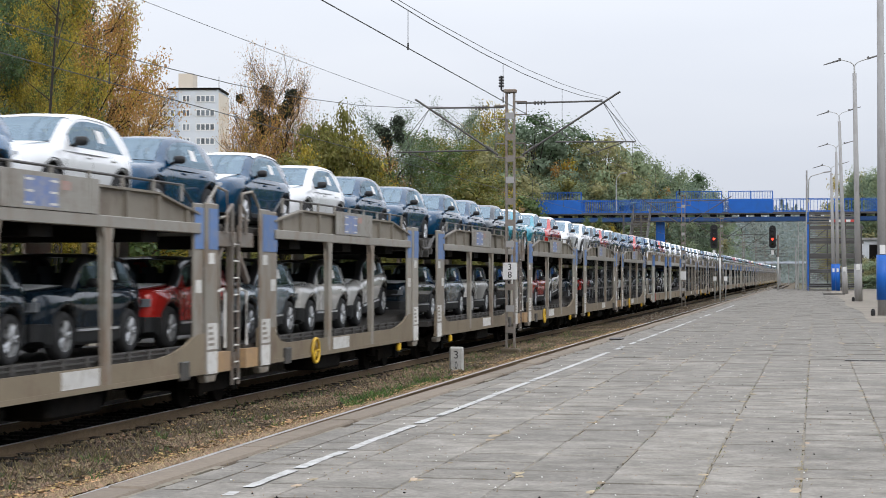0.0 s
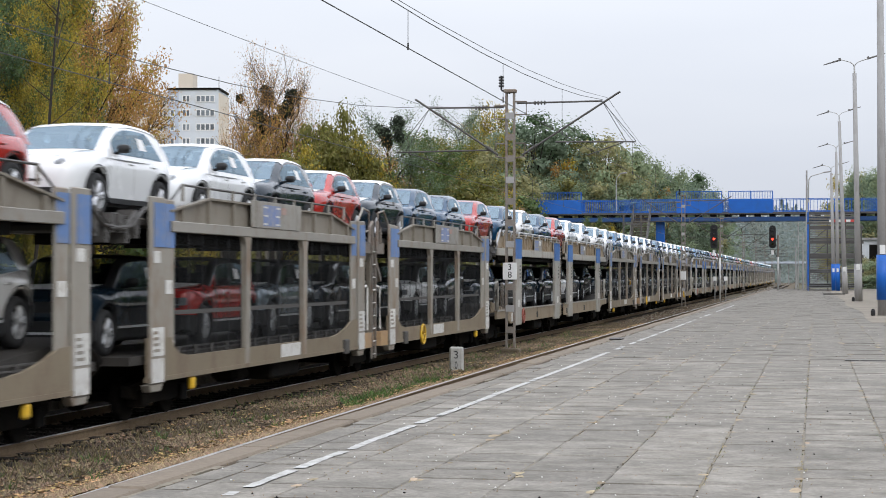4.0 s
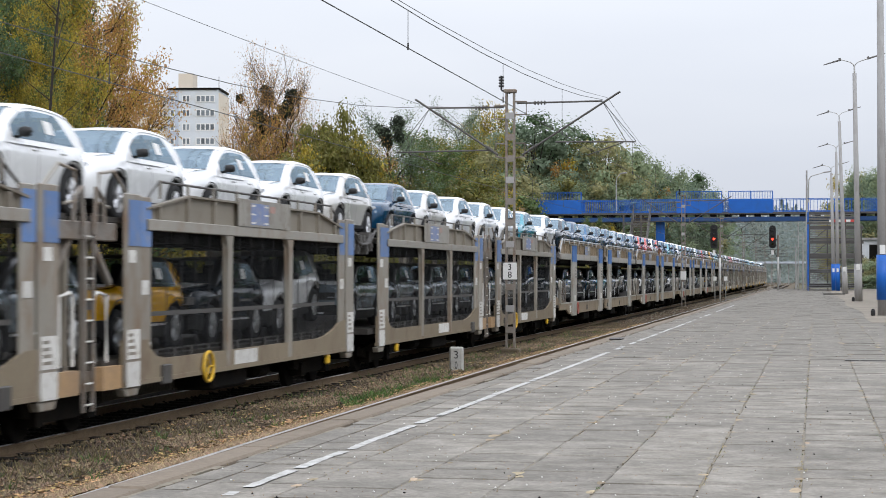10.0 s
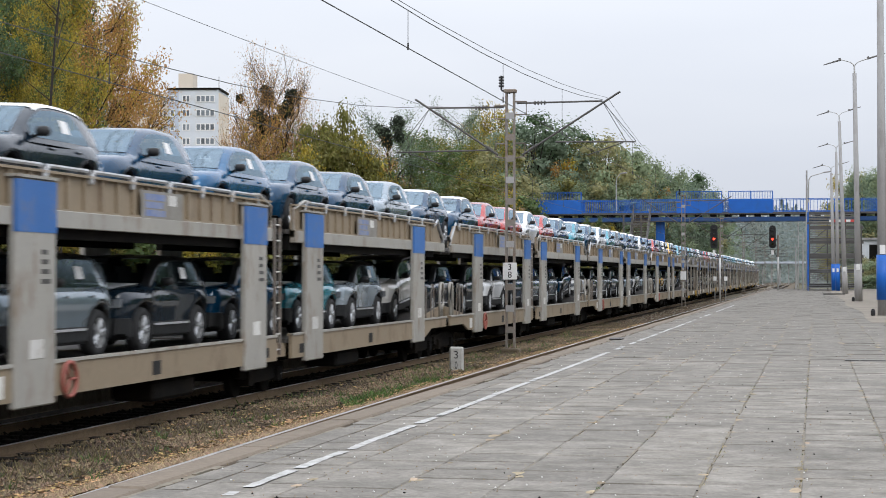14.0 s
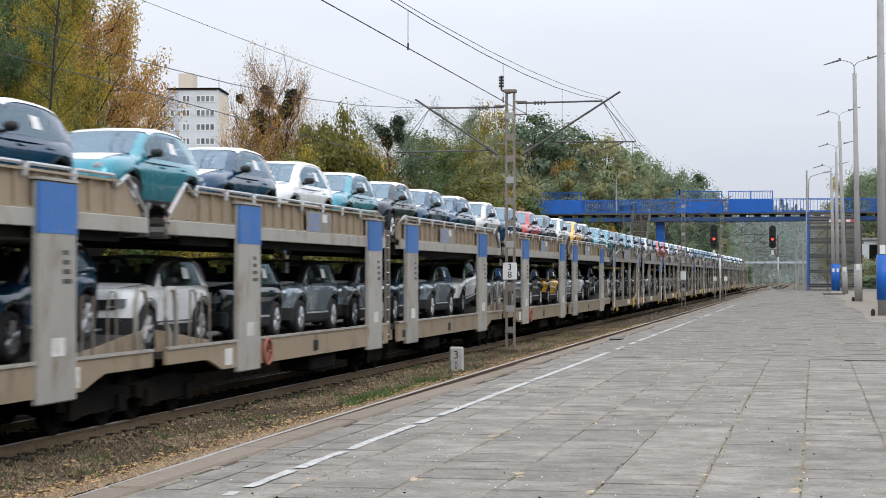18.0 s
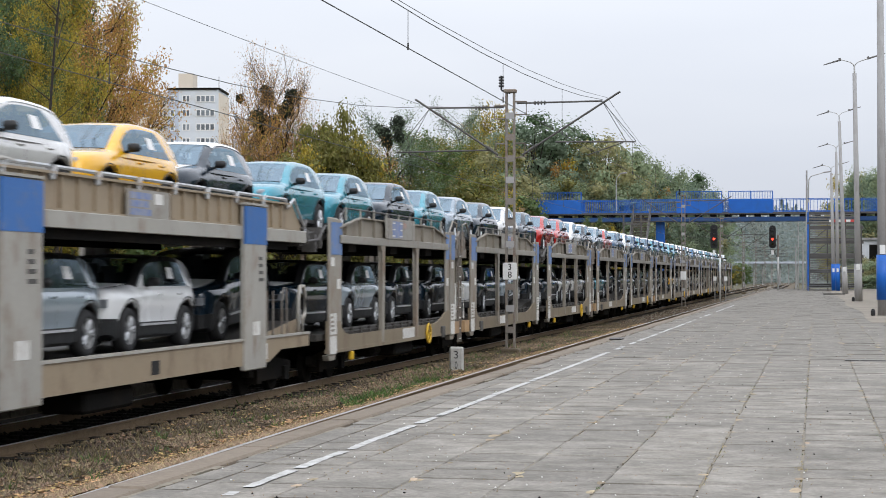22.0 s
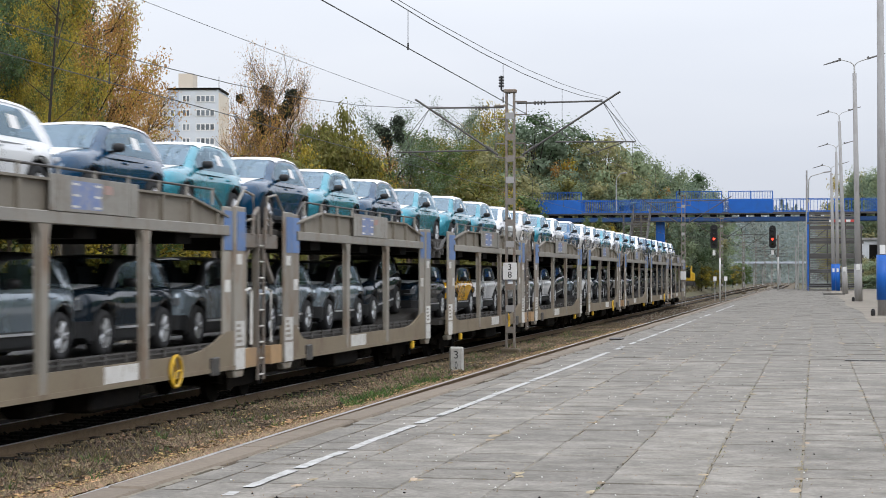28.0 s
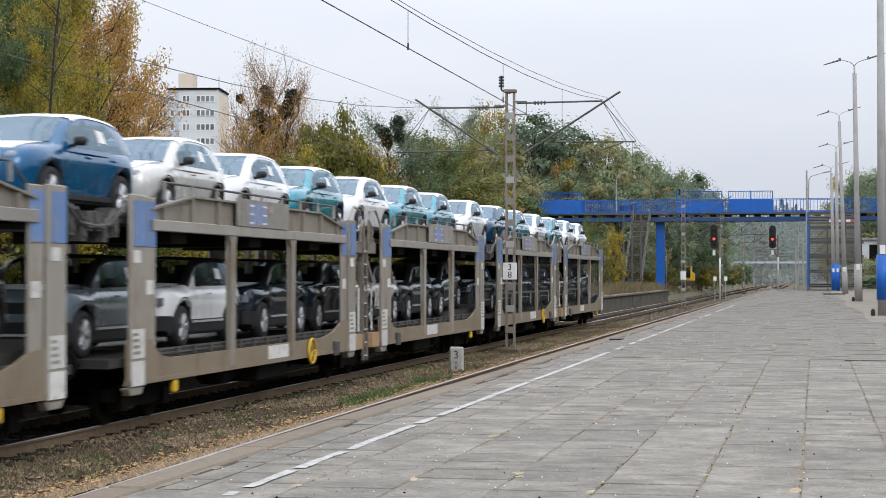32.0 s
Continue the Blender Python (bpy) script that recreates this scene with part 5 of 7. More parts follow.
    for k in range(9):
        y = screen0 + 0.015 + (screen1 - screen0 - 0.02) * k / 8
        c = cabin(y)
        edge, inner, mid_p = c[6], c[7], c[8]
        rows.append([b.verts.new((x * sgn, y - L / 2 - 0.006, z + 0.004)) for x, z, sgn in ((*edge, -1), (*inner, -1), (0, mid_p[1], 1), (*inner, 1), (*edge, 1))])
    for r0, r1 in zip(rows, rows[1:]):
        for i in range(4):
            b.faces.new((r0[i], r0[i + 1], r1[i + 1], r1[i]))
    parts["windscreen"] = (mesh_of("windscreen", b, M_DARKSCREEN if boxy else M_CARGLASS, True), None)
    b = bmesh.new()
    box(b, -0.74, 0.74, screen0 + 0.12 - L / 2, L / 2 - 0.35, belt - 0.02, belt + 0.036)
    prism(b, [(screen0 - 0.02 - L / 2, belt - 0.03), (screen0 + 0.5 - L / 2, belt - 0.03), (screen0 + 0.5 - L / 2, belt + 0.05), (screen0 + 0.2 - L / 2, belt + 0.06)], -0.7, 0.7)
    for yy, zz in ((2.1, 0.22), (2.95, 0.18)):
        for x in (-0.36, 0.36):
            box(b, x - 0.24, x + 0.24, yy - L / 2, yy + 0.12 - L / 2, belt, belt + zz)
            box(b, x - 0.13, x + 0.13, yy + 0.03 - L / 2, yy + 0.12 - L / 2, belt + zz, belt + zz + 0.15)
    torus(b, (-0.36, 1.68 - L / 2, belt + 0.02), 0.17, 0.014, "x", 14, 5)
    for s in (-1, 1):
        for y0, lean in ((2.2, 0.05), (3.05, 0.0)):
            zt = pane_top(y0 + 0.05)
            y0 -= L / 2
            xs = side_x(zt, y0 + L / 2) - 0.02
            prism(b, [(y0, belt - 0.02), (y0 + 0.1, belt - 0.02), (y0 + 0.1 + lean, zt), (y0 + lean, zt)], *sorted((s * (xs - 0.03), s * xs)))
    parts["interior"] = (mesh_of("interior", b, M_INTERIOR), "dark seats, pillars and dashboard")
    for s, nm in ((1, "side_window"), (-1, "side_window.far")):
        b = bmesh.new()
        rows = []
        for k in range(17):
            y = side0 + (side1 - side0) * k / 16
            zt = pane_top(y)
            rows.append([b.verts.new((s * (side_x(belt + (zt - belt) * u, y) + 0.004), y - L / 2, belt + (zt - belt) * u)) for u in (0, 0.5, 1)])
        for r0, r1 in zip(rows, rows[1:]):
            for i in range(2):
                fc = (r0[i], r0[i + 1], r1[i + 1], r1[i])
                b.faces.new(fc if s < 0 else fc[::-1])
        parts[nm] = (mesh_of("side_window", b, M_DECKSHADE_GLASS if boxy else M_SIDEGLASS, True), None)
    b = bmesh.new()
    yp = 2.62 - L / 2
    v = []
    for y, z in ((yp, belt + 0.12), (yp + 0.3, belt + 0.12), (yp + 0.25, belt + 0.3), (yp - 0.03, belt + 0.31)):
        v.append(b.verts.new((side_x(z, y + L / 2) + 0.009, y, z)))
    b.faces.new(v)
    parts["paper_sheet"] = (mesh_of("paper_sheet", b, M_PAPER), "white delivery sheet in the window")
    for s, nm in ((1, "mirror"), (-1, "mirror.far")):
        b = bmesh.new()
        c = Vector((s * 0.965, screen0 + 0.45 - L / 2, belt + 0.075))
        bmesh.ops.create_icosphere(b, subdivisions=2, radius=1.0)
        for v in b.verts:
            q = [math.copysign(abs(u) ** 0.65, u) for u in v.co]
            v.co = Vector((q[0] * 0.105, q[1] * (0.075 if q[1] < 0 else 0.04), q[2] * 0.07)) + c
        tube(b, (s * 0.8, c.y + 0.02, belt + 0.0), (s * 0.9, c.y + 0.02, belt + 0.035), 0.028, 6)
        parts[nm] = (mesh_of("mirror", b, M_CLAD, True), None)
        b = bmesh.new()
        if boxy:
            prism(b, [(-L / 2 - 0.016, 0.7), (-L / 2 + 0.12, 0.72), (-L / 2 + 0.14, 0.84), (-L / 2 + 0.005, 0.83)], *sorted((s * 0.5, s * 0.8)))
        else:
            bmesh.ops.create_icosphere(b, subdivisions=2, radius=1.0)
            for v in b.verts:
                v.co = Vector((v.co.x * 0.14 + s * 0.61, v.co.y * 0.13 - L / 2 + 0.19 + 0.06 * v.co.x * s, v.co.z * 0.095 + 0.765))
        parts["headlight" if s > 0 else "headlight.far"] = (mesh_of("headlight", b, M_LAMP, not boxy), None)
    b = bmesh.new()
    n = 24
    prof = [(0.2, 0.3), (0.2, 0.325), (0.17, wr), (0.05, wr), (0.0, 0.325), (-0.01, 0.23), (0.03, 0.215)]
    rings = []
    for i in range(n):
        a = 2 * math.pi * i / n
        rings.append([b.verts.new((0.1 - d, r * math.cos(a), r * math.sin(a))) for d, r in prof])
    for i in range(n):
        r0, r1 = rings[i], rings[(i + 1) % n]
        for j in range(len(prof) - 1):
            b.faces.new((r0[j], r0[j + 1], r1[j + 1], r1[j]))
    bmesh.ops.recalc_face_normals(b, faces=b.faces[:])
    tyre = mesh_of("wheel", b, M_TYRE, True)
    b = bmesh.new()
    rr = []
    for i in range(20):
        a = 2 * math.pi * i / 20
        rr.append([b.verts.new((x, r * math.cos(a), r * math.sin(a))) for x, r in ((0.1, 0.245), (0.1, 0.215), (0.02, 0.2))])
    for i in range(20):
        r0, r1 = rr[i], rr[(i + 1) % 20]
        for j in range(2):
            b.faces.new((r0[j], r0[j + 1], r1[j + 1], r1[j]))
    for k in range(5):
        a = 2 * math.pi * k / 5
        for off in (-0.2, 0.2):
            c0, c1 = Vector((0.085, 0.05 * math.cos(a), 0.05 * math.sin(a))), Vector((0.09, 0.22 * math.cos(a + off), 0.22 * math.sin(a + off)))
            tube(b, c0, c1, 0.021, 4)
    tube(b, (0.06, 0, 0), (0.1, 0, 0), 0.06, 10)
    bmesh.ops.recalc_face_normals(b, faces=b.faces[:])
    rim = mesh_of("rim", b, M_DARKRIM if boxy else M_RIM)
    return {"parts": parts, "tyre": tyre, "rim": rim, "axles": (fy - L / 2, ry - L / 2), "wr": wr}


def car(model, paint, label, film):
    c = thing("car", label, "car", group="new cars on the train")
    for name, (me, lab) in model["parts"].items():
        if name.endswith("film") and not film or name == "mirror.far" or name == "side_window.far" and "roof_film" not in model["parts"]:
            continue
        ob = part(name.split(".")[0], me, None, c, lab or "")
        if name == "body":
            ob.material_slots[0].link = "OBJECT"
            ob.material_slots[0].material = PAINTS[paint]
    for y in model["axles"]:
        for s in (1, -1):
            wh = part("wheel", model["tyre"], None, c, m=pose(s * 0.775, y, model["wr"], 0, 0, 0 if s > 0 else 180))
            if s > 0:
                part("rim", model["rim"], None, wh, "five-spoke alloy rim")
    return c


SUV = car_model(4.08, True)
HATCH = car_model(4.17, False)
WORDS = {"W": "white", "S": "silver-beige", "N": "dark navy-blue", "K": "black", "T": "teal", "R": "red", "Y": "amber-yellow", "B": "steel-blue", "G": "dark grey", "L": "light blue-grey"}
UPPER = ("KBWNNWN" "NNNKTTR" "WWKRKNN" "RNSNRWW" "SWBWWWW" "SNSWWWT" "WKNBNNG" "NNRRWRN" "TNWTKNN" "SNRKSYK" "TTKTGKS" "KRRWKGR" "NWNTNTN" "TTTWSTW" "BSWTWTT" "WNTWTWW")
LOWER = ("KKKRGSS" "KGSKKRS" "KRGKKWK" "KKKKWKK" "KGGGYKW" "GGLGGSK" "KGKNTLS" "KKWNGGN" "WKGGNGW" "GGKYLWK" "KLKKWKL" "KKSSKTK" "KGKGGGK" "KYWWGWK" "GWKKSKK" "KGKKGKK")
TYPES = "AAABAABBBBAAAAAA"
NETTED = {2, 4, 5, 15}
PLAIN = {1, 3, 6, 7, 8, 9, 10, 19, 20, 21, 22, 24, 25, 36, 44, 45, 46, 47, 48, 51, 52, 54, 64, 65, 66, 68, 70, 71, 72, 73, 74, 75, 77, 78, 79}
UP_SHIFT = (-0.08, -0.1, 0.35, 0.0, 0.4, 0.0, 0.1, -0.1, 0.2, -0.2, -0.25, -0.5, -0.15, 0.0, -0.5, -0.3)
MOVING = []
masters = {}
stock = {"A": None, "N": None, "B": None, "R": None, "M": None}
rng = random.Random(5)
for n, kind in enumerate(TYPES):
    s_n = FIRST + PERIOD * n
    code = ("N" if n < 6 else "M") if n in NETTED else "R" if kind == "A" and n < 6 else kind
    here = pose(TRAIN_TRACK, s_n, 0)
    if stock[code] is None:
        stock[code] = wagon_post_type() if code == "B" else wagon_frame_type(code in "NM", code in "NR")
        stock[code].matrix_basis = here
        wagon = stock[code]
    else:
        wagon = copy_thing(stock[code], here)
    MOVING.append((wagon, s_n, 0.0, 0.0, 0.0, 0.0))
    for deck, colours in ((1, UPPER), (0, LOWER)):
        for j in range(7):
            paint = colours[7 * n + j]
            boxy = deck == 0
            film = deck == 0 or (7 * n + j) not in PLAIN
            key = (film, paint, deck)
            off = (-14.3 + (0.55 if kind == "B" else 0.5) + 4.31 * j + UP_SHIFT[n] - (0.25 if j == 0 else 0)) if deck else (-13.3 + (4.39 if kind == "B" else 4.26) * j)
            z = (3.11 if kind == "B" else 3.07) if deck else (1.04 if kind == "B" else 1.03)
            dx = rng.uniform(-0.05, 0.05)
            tilt = 4.5 if deck == 0 and j == 6 else 0.0
            z += 0.132 if tilt else 0.0
            if key not in masters:
                masters[key] = car(SUV if boxy else HATCH, paint, WORDS[paint] + " new compact " + ("SUV with bonnet film on the " if boxy else "hatchback with white film on the " if film else "hatchback on the wagon's ") + ("upper" if deck else "lower") + " deck", film)
                c = masters[key]
            else:
                c = copy_thing(masters[key], pose(0, 0, 0))
                for o in c.children:
                    if o.name.startswith("body"):
                        o.material_slots[0].link = "OBJECT"
                        o.material_slots[0].material = PAINTS[paint]
            c.matrix_basis = pose(TRAIN_TRACK + dx, s_n + off, z)
            MOVING.append((c, s_n + off, z, dx, rng.uniform(-0.5, 0.5), tilt))

# ---- platform furniture, masts, bridge ----
def writing(text, size, mat, parent, m, name="digit"):
    """Letters as real geometry, from the built-in font."""
    cu = bpy.data.curves.new("text", "FONT")
    cu.body, cu.size, cu.extrude, cu.align_x, cu.align_y = text, size, 0.002, "CENTER", "CENTER"
    tmp = bpy.data.objects.new("text", cu)
    scene.collection.objects.link(tmp)
    bpy.context.view_layer.update()
    me = bpy.data.meshes.new_from_object(tmp.evaluated_get(bpy.context.evaluated_depsgraph_get()))
    bpy.data.objects.remove(tmp)
    me.materials.clear()
    me.materials.append(mat)
    ob = new(name, me)
    ob.parent = parent
    ob.matrix_basis = m
    return ob


def catenary_mast(y, label, sign):
    t = thing("catenary_mast", label, "mast", pose(-9.2, y, 0), group="catenary masts")
    part("footing", cbox(-0.3, 0.3, -0.3, 0.3, -0.45, -0.02, 0.05), M_BALLAST, t, "stained concrete footing")
    for x in (-0.118, 0.118):
        b = bmesh.new()
        box(b, x - 0.028, x + 0.028, -0.09, 0.09, 0.0, 7.9)
        part("leg", b, M_MAST, t)
    z = 0.55
    k = 0
    while z < 7.8:
        b = cbox(-0.13, 0.13, -0.1, -0.091, z - 0.1, z + 0.1)
        part("batten_plate", b, M_POLE if k % 3 == 1 else M_MAST, t)
        z += 0.66
        k += 1
    part("cap", cbox(-0.19, 0.19, -0.14, 0.14, 7.86, 7.97, 0.02), M_MAST, t)
    b = bmesh.new()
    tube(b, (-0.28, 0, 7.95), (-0.28, 0, 8.4), 0.03, 6)
    for q in range(4):
        tube(b, (-0.28, 0, 8.05 + q * 0.09), (-0.28, 0, 8.1 + q * 0.09), 0.085, 10)
    tube(b, (-0.28, 0, 7.95), (0, 0, 7.85), 0.03, 6)
    part("insulator", b, M_BLACK, t)
    for s, apex, tip, zt in ((1, 2.85, 3.4, 7.54), (-1, -2.55, -3.0, 7.42)):
        foot = 0.38 * s
        arm = bmesh.new()
        tube(arm, (foot, 0, 5.95), (tip, 0, zt + 0.3), 0.032, 8)
        for q in range(4):
            u = 0.07 + 0.02 * q
            c = Vector((foot, 0, 5.95)).lerp(Vector((tip, 0, zt + 0.3)), u)
            c2 = Vector((foot, 0, 5.95)).lerp(Vector((tip, 0, zt + 0.3)), u + 0.012)
            tube(arm, c, c2, 0.062, 10)
        bracket = part("cantilever_strut", arm, M_DARKSTEEL, t)
        tie = bmesh.new()
        tube(tie, (0.2 * s, 0, zt), (apex, 0, zt + 0.02), 0.028, 8)
        for q in range(4):
            tube(tie, ((0.75 + 0.1 * q) * s, 0, zt), ((0.79 + 0.1 * q) * s, 0, zt), 0.065, 10)
        part("tie_rod", tie, M_DARKSTEEL, t)
        b = bmesh.new()
        pipe(b, [(0.15 * s, 0, zt - 0.35), (0.5 * s, 0, zt - 0.35), (0.5 * s, 0, zt + 0.05), (0.15 * s, 0, zt + 0.05)], 0.03, 6)
        pipe(b, [(0.15 * s, 0, 6.3), (0.45 * s, 0, 6.3), (0.45 * s, 0, 5.9), (0.15 * s, 0, 5.85)], 0.03, 6)
        part("bracket", b, M_MAST, t)
        reg = bmesh.new()
        r0, r1 = (1.4, 3.87) if s > 0 else (-0.55, -3.6)
        zr = 6.33 if s > 0 else 6.1
        tube(reg, (r0, 0, zr), (r1, 0, zr - 0.03), 0.025, 8)
        tube(reg, (r1 * 0.9, 0, zr - 0.05), (r1 * 0.9 - s * 1.1, 0, zr - 0.42), 0.018, 6)
        part("registration_arm", reg, M_DARKSTEEL, t)
        b = bmesh.new()
        tube(b, (apex, 0, zt), (r1, 0, zr), 0.01, 5)
        tube(b, (apex, 0, zt), (r1 - 0.3 * s, 0, zr), 0.01, 5)
        part("hanger_wire", b, M_WIRE, t)
    if sign:
        plate = part("number_plate", cbox(-0.22, 0.22, -0.128, -0.108, 2.1, 2.62, 0.004), M_WHITEPAINT, t, "white plate with black digits")
        writing("3", 0.27, M_BLACK, plate, pose(0, -0.132, 2.48, 90, 0, 0))
        writing("8", 0.27, M_BLACK, plate, pose(0, -0.132, 2.24, 90, 0, 0))
    return t


MASTS = (-17.0, 55.7, 131.5, 186.5, 244.0, 297.0, 352.0, 410.0)
catenary_mast(MASTS[1], "lattice steel catenary mast with a white number plate between the tracks", True)
for y in (MASTS[0], *MASTS[2:]):
    m = catenary_mast(y, "lattice steel catenary mast with two cantilever arms", False)
    if y == MASTS[2]:
        part("plate", cbox(-0.2, 0.2, -0.128, -0.108, 1.9, 2.5, 0.004), M_WHITEPAINT, m, "blank white plate")


def span_wire(line, name, x, z_mast, z_mid, r, bend=2.0):
    for y0, y1 in zip(MASTS, MASTS[1:]):
        pts = []
        for k in range(15):
            u = k / 14
            pts.append((x, y0 + (y1 - y0) * u, z_mid + (z_mast - z_mid) * abs(2 * u - 1) ** bend))
        part(name, pipe(bmesh.new(), pts, r, 5), M_WIRE, line)


def overhead_line(label, x, contact, mess, spare):
    line = thing("overhead_line", label, "overhead wires", group="overhead lines")
    span_wire(line, "contact_wire", x, contact, contact, 0.009)
    span_wire(line, "messenger_wire", x, *mess, 0.008, 2.45)
    span_wire(line, "second_wire", *spare)
    for y0, y1 in zip(MASTS[:4], MASTS[1:4]):
        for k in range(1, 8):
            u = k / 8
            y = y0 + (y1 - y0) * u
            b = bmesh.new()
            pipe(b, [(x, y, contact - 0.02), (x, y, mess[1] + (mess[0] - mess[1]) * abs(2 * u - 1) ** 2.45)], 0.006, 5)
            tube(b, (x, y, contact - 0.03), (x, y, contact + 0.08), 0.015, 6)
            part("dropper", b, M_WIRE, line)


overhead_line("thin dark overhead wires above the platform track", -6.35, 5.86, (7.6, 6.42), (-6.2, 7.66, 6.36, 0.006))
overhead_line("thin dark overhead wires above the train", -11.4, 5.42, (7.5, 5.85), (-11.9, 7.5, 7.17, 0.0055))

# hectometre stone
stone = thing("distance_stone", "pale concrete hectometre stone with dark painted digits", "marker stone", pose(-8.82, 45.1, -0.35, 0, 0, 4))
b = cbox(-0.175, 0.175, -0.09, 0.09, 0, 0.79, 0.04)
part("block", b, M_OLDSTONE, stone)
writing("3", 0.27, M_BLACK, stone, pose(0, -0.094, 0.58, 90, 0, 0))
writing("0", 0.27, M_BLACK, stone, pose(0, -0.094, 0.32, 90, 0, 0) @ Matrix.Diagonal((0.55, 1, 1, 1)))


def platform_lamp(x, y, band, lean, h):
    t = thing("lamp_post", "tall concrete two-armed lamp post" + (" with a blue foot" if band else " on the platform"), "lamp post", pose(x, y, PLAT, 0, -lean, 0), group="platform lamp posts")
    b = bmesh.new()
    tube(b, (0, 0, 0), (0, 0, h), 0.19, 14, 0.11)
    part("pole", b, M_POLE, t, smooth=True)
    b = bmesh.new()
    tube(b, (0, 0, 0.58 if y < 80 else 0.02), (0, 0, 2.21 if y < 80 else 2.5 if band else 2.1), 0.222, 14, 0.212)
    part("foot_sleeve", b, M_BLUEPAINT if band else M_POLE, t, "glossy blue sleeve" if band else "", smooth=True)
    part("notice", cbox(-0.1, 0.1, -0.2, -0.19, 2.24, 2.57) if y < 80 else cbox(-0.1, 0.1, -0.235, -0.225, 1.75, 2.1), M_WHITEPAINT, t, "small white notice")
    part("spigot", tube(bmesh.new(), (0, 0, h), (0, 0, h + 0.42), 0.045, 8), M_STEEL, t)
    for s in (-1, 1):
        b = pipe(bmesh.new(), [(0, 0, h + 0.35), (s * 0.06, 0, h + 0.5), (s * 0.2, 0, h + 0.62), (s * 0.45, 0, h + 0.71), (s * 0.78, 0, h + 0.8)], 0.026, 8)
        arm = part("arm", b, M_STEEL, t)
        b = bmesh.new()
        prism(b, [(-0.13, -0.035), (0.13, -0.035), (0.09, 0.055), (-0.09, 0.055)], 0, 1.0)
        for v in b.verts:
            v.co.y *= 1 - 0.5 * v.co.x
            v.co.z *= 1 - 0.55 * v.co.x
        box(b, 0.0, 0.12, -0.07, 0.07, 0.04, 0.12)
        part("lantern", b, M_DARKSTEEL, arm, "flat grey street lantern", m=pose(s * 0.72, 0, h + 0.78, 0, -15 * s, 0 if s > 0 else 180))
    return t


for x, y, band, lean, h in ((2.42, 68.3, True, 0.3, 13.0), (2.39, 104.6, False, 0.85, 12.75), (2.29, 144.3, False, 1.75, 13.35), (2.1, 174.0, True, 0.55, 12.9), (1.76, 175.7, True, 1.2, 11.05)):
    platform_lamp(x, y, band, lean, h)

# signals
def signal(x, y, z, h, label):
    t = thing("railway_signal", label, "signal", pose(x, y, z), group="railway signals")
    b = bmesh.new()
    tube(b, (0, 0, 0), (0, 0, h), 0.09, 10)
    part("post", b, M_WHITEPAINT, t, smooth=True)
    part("brown_collar", tube(bmesh.new(), (0, 0, h - 2.2), (0, 0, h), 0.1, 10), M_MAST, t)
    b = bmesh.new()
    out = []
    for k in range(16):
        a = math.pi * k / 15
        out.append((0.36 * math.cos(a), 0.95 + 0.3 * math.sin(a)))
    for k in range(16):
        a = math.pi + math.pi * k / 15
        out.append((0.36 * math.cos(a), -0.95 + 0.3 * math.sin(a)))
    v0 = [b.verts.new((px, -0.1, pz)) for px, pz in out]
    v1 = [b.verts.new((px, 0.06, pz)) for px, pz in out]
    b.faces.new(v0[::-1])
    b.faces.new(v1)
    for i in range(len(out)):
        j = (i + 1) % len(out)
        b.faces.new((v0[i], v0[j], v1[j], v1[i]))
    bmesh.ops.recalc_face_normals(b, faces=b.faces[:])
    board = part("signal_head", b, M_BLACK, t, "black oval signal head", m=pose(-0.55, -0.1, h - 0.2) @ Matrix.Diagonal((0.92, 1, 0.92, 1)))
    for k, zz in enumerate((0.85, 0.3, -0.25, -0.8)):
        b = bmesh.new()
        tube(b, (0, -0.1, zz), (0, -0.34, zz + 0.02), 0.17, 14, caps=False)
        part("hood", b, M_BLACK, board)
        b = bmesh.new()
        tube(b, (0, -0.1, zz), (0, -0.125, zz), 0.12, 14)
        part("lens", b, M_REDGLOW if k == 2 else M_GLASS, board, "lit red lamp" if k == 2 else "")
    part("plate", cbox(-0.68, -0.42, -0.16, -0.14, h - 1.98, h - 1.5), M_WHITEPAINT, t, "blank white plate")
    b = bmesh.new()
    pipe(b, [(0, 0, h - 2.4), (-0.5, 0, h - 1.4)], 0.05, 6)
    box(b, -0.55, 0.0, -0.05, 0.05, h - 0.5, h - 0.4)
    part("bracket", b, M_DARKSTEEL, t)
    return t


signal(-8.8, 175, -0.2, 6.28, "four-lamp railway signal showing red between the tracks")
signal(-3.6, 186.5, PLAT, 5.5, "four-lamp railway signal showing red on the platform")
for x, z in ((-9.17, 2.0), (-8.17, 2.0)):
    t = thing("marker_board", "small white marker board on a post beside the signal", "sign", pose(x, 173, -0.3), group="marker boards")
    b = bmesh.new()
    tube(b, (0, 0, 0), (0, 0, z + 0.3), 0.04, 6)
    part("post", b, M_STEEL, t)
    part("board", cbox(-0.15, 0.15, -0.07, -0.05, z, z + 0.4), M_WHITEPAINT, t)

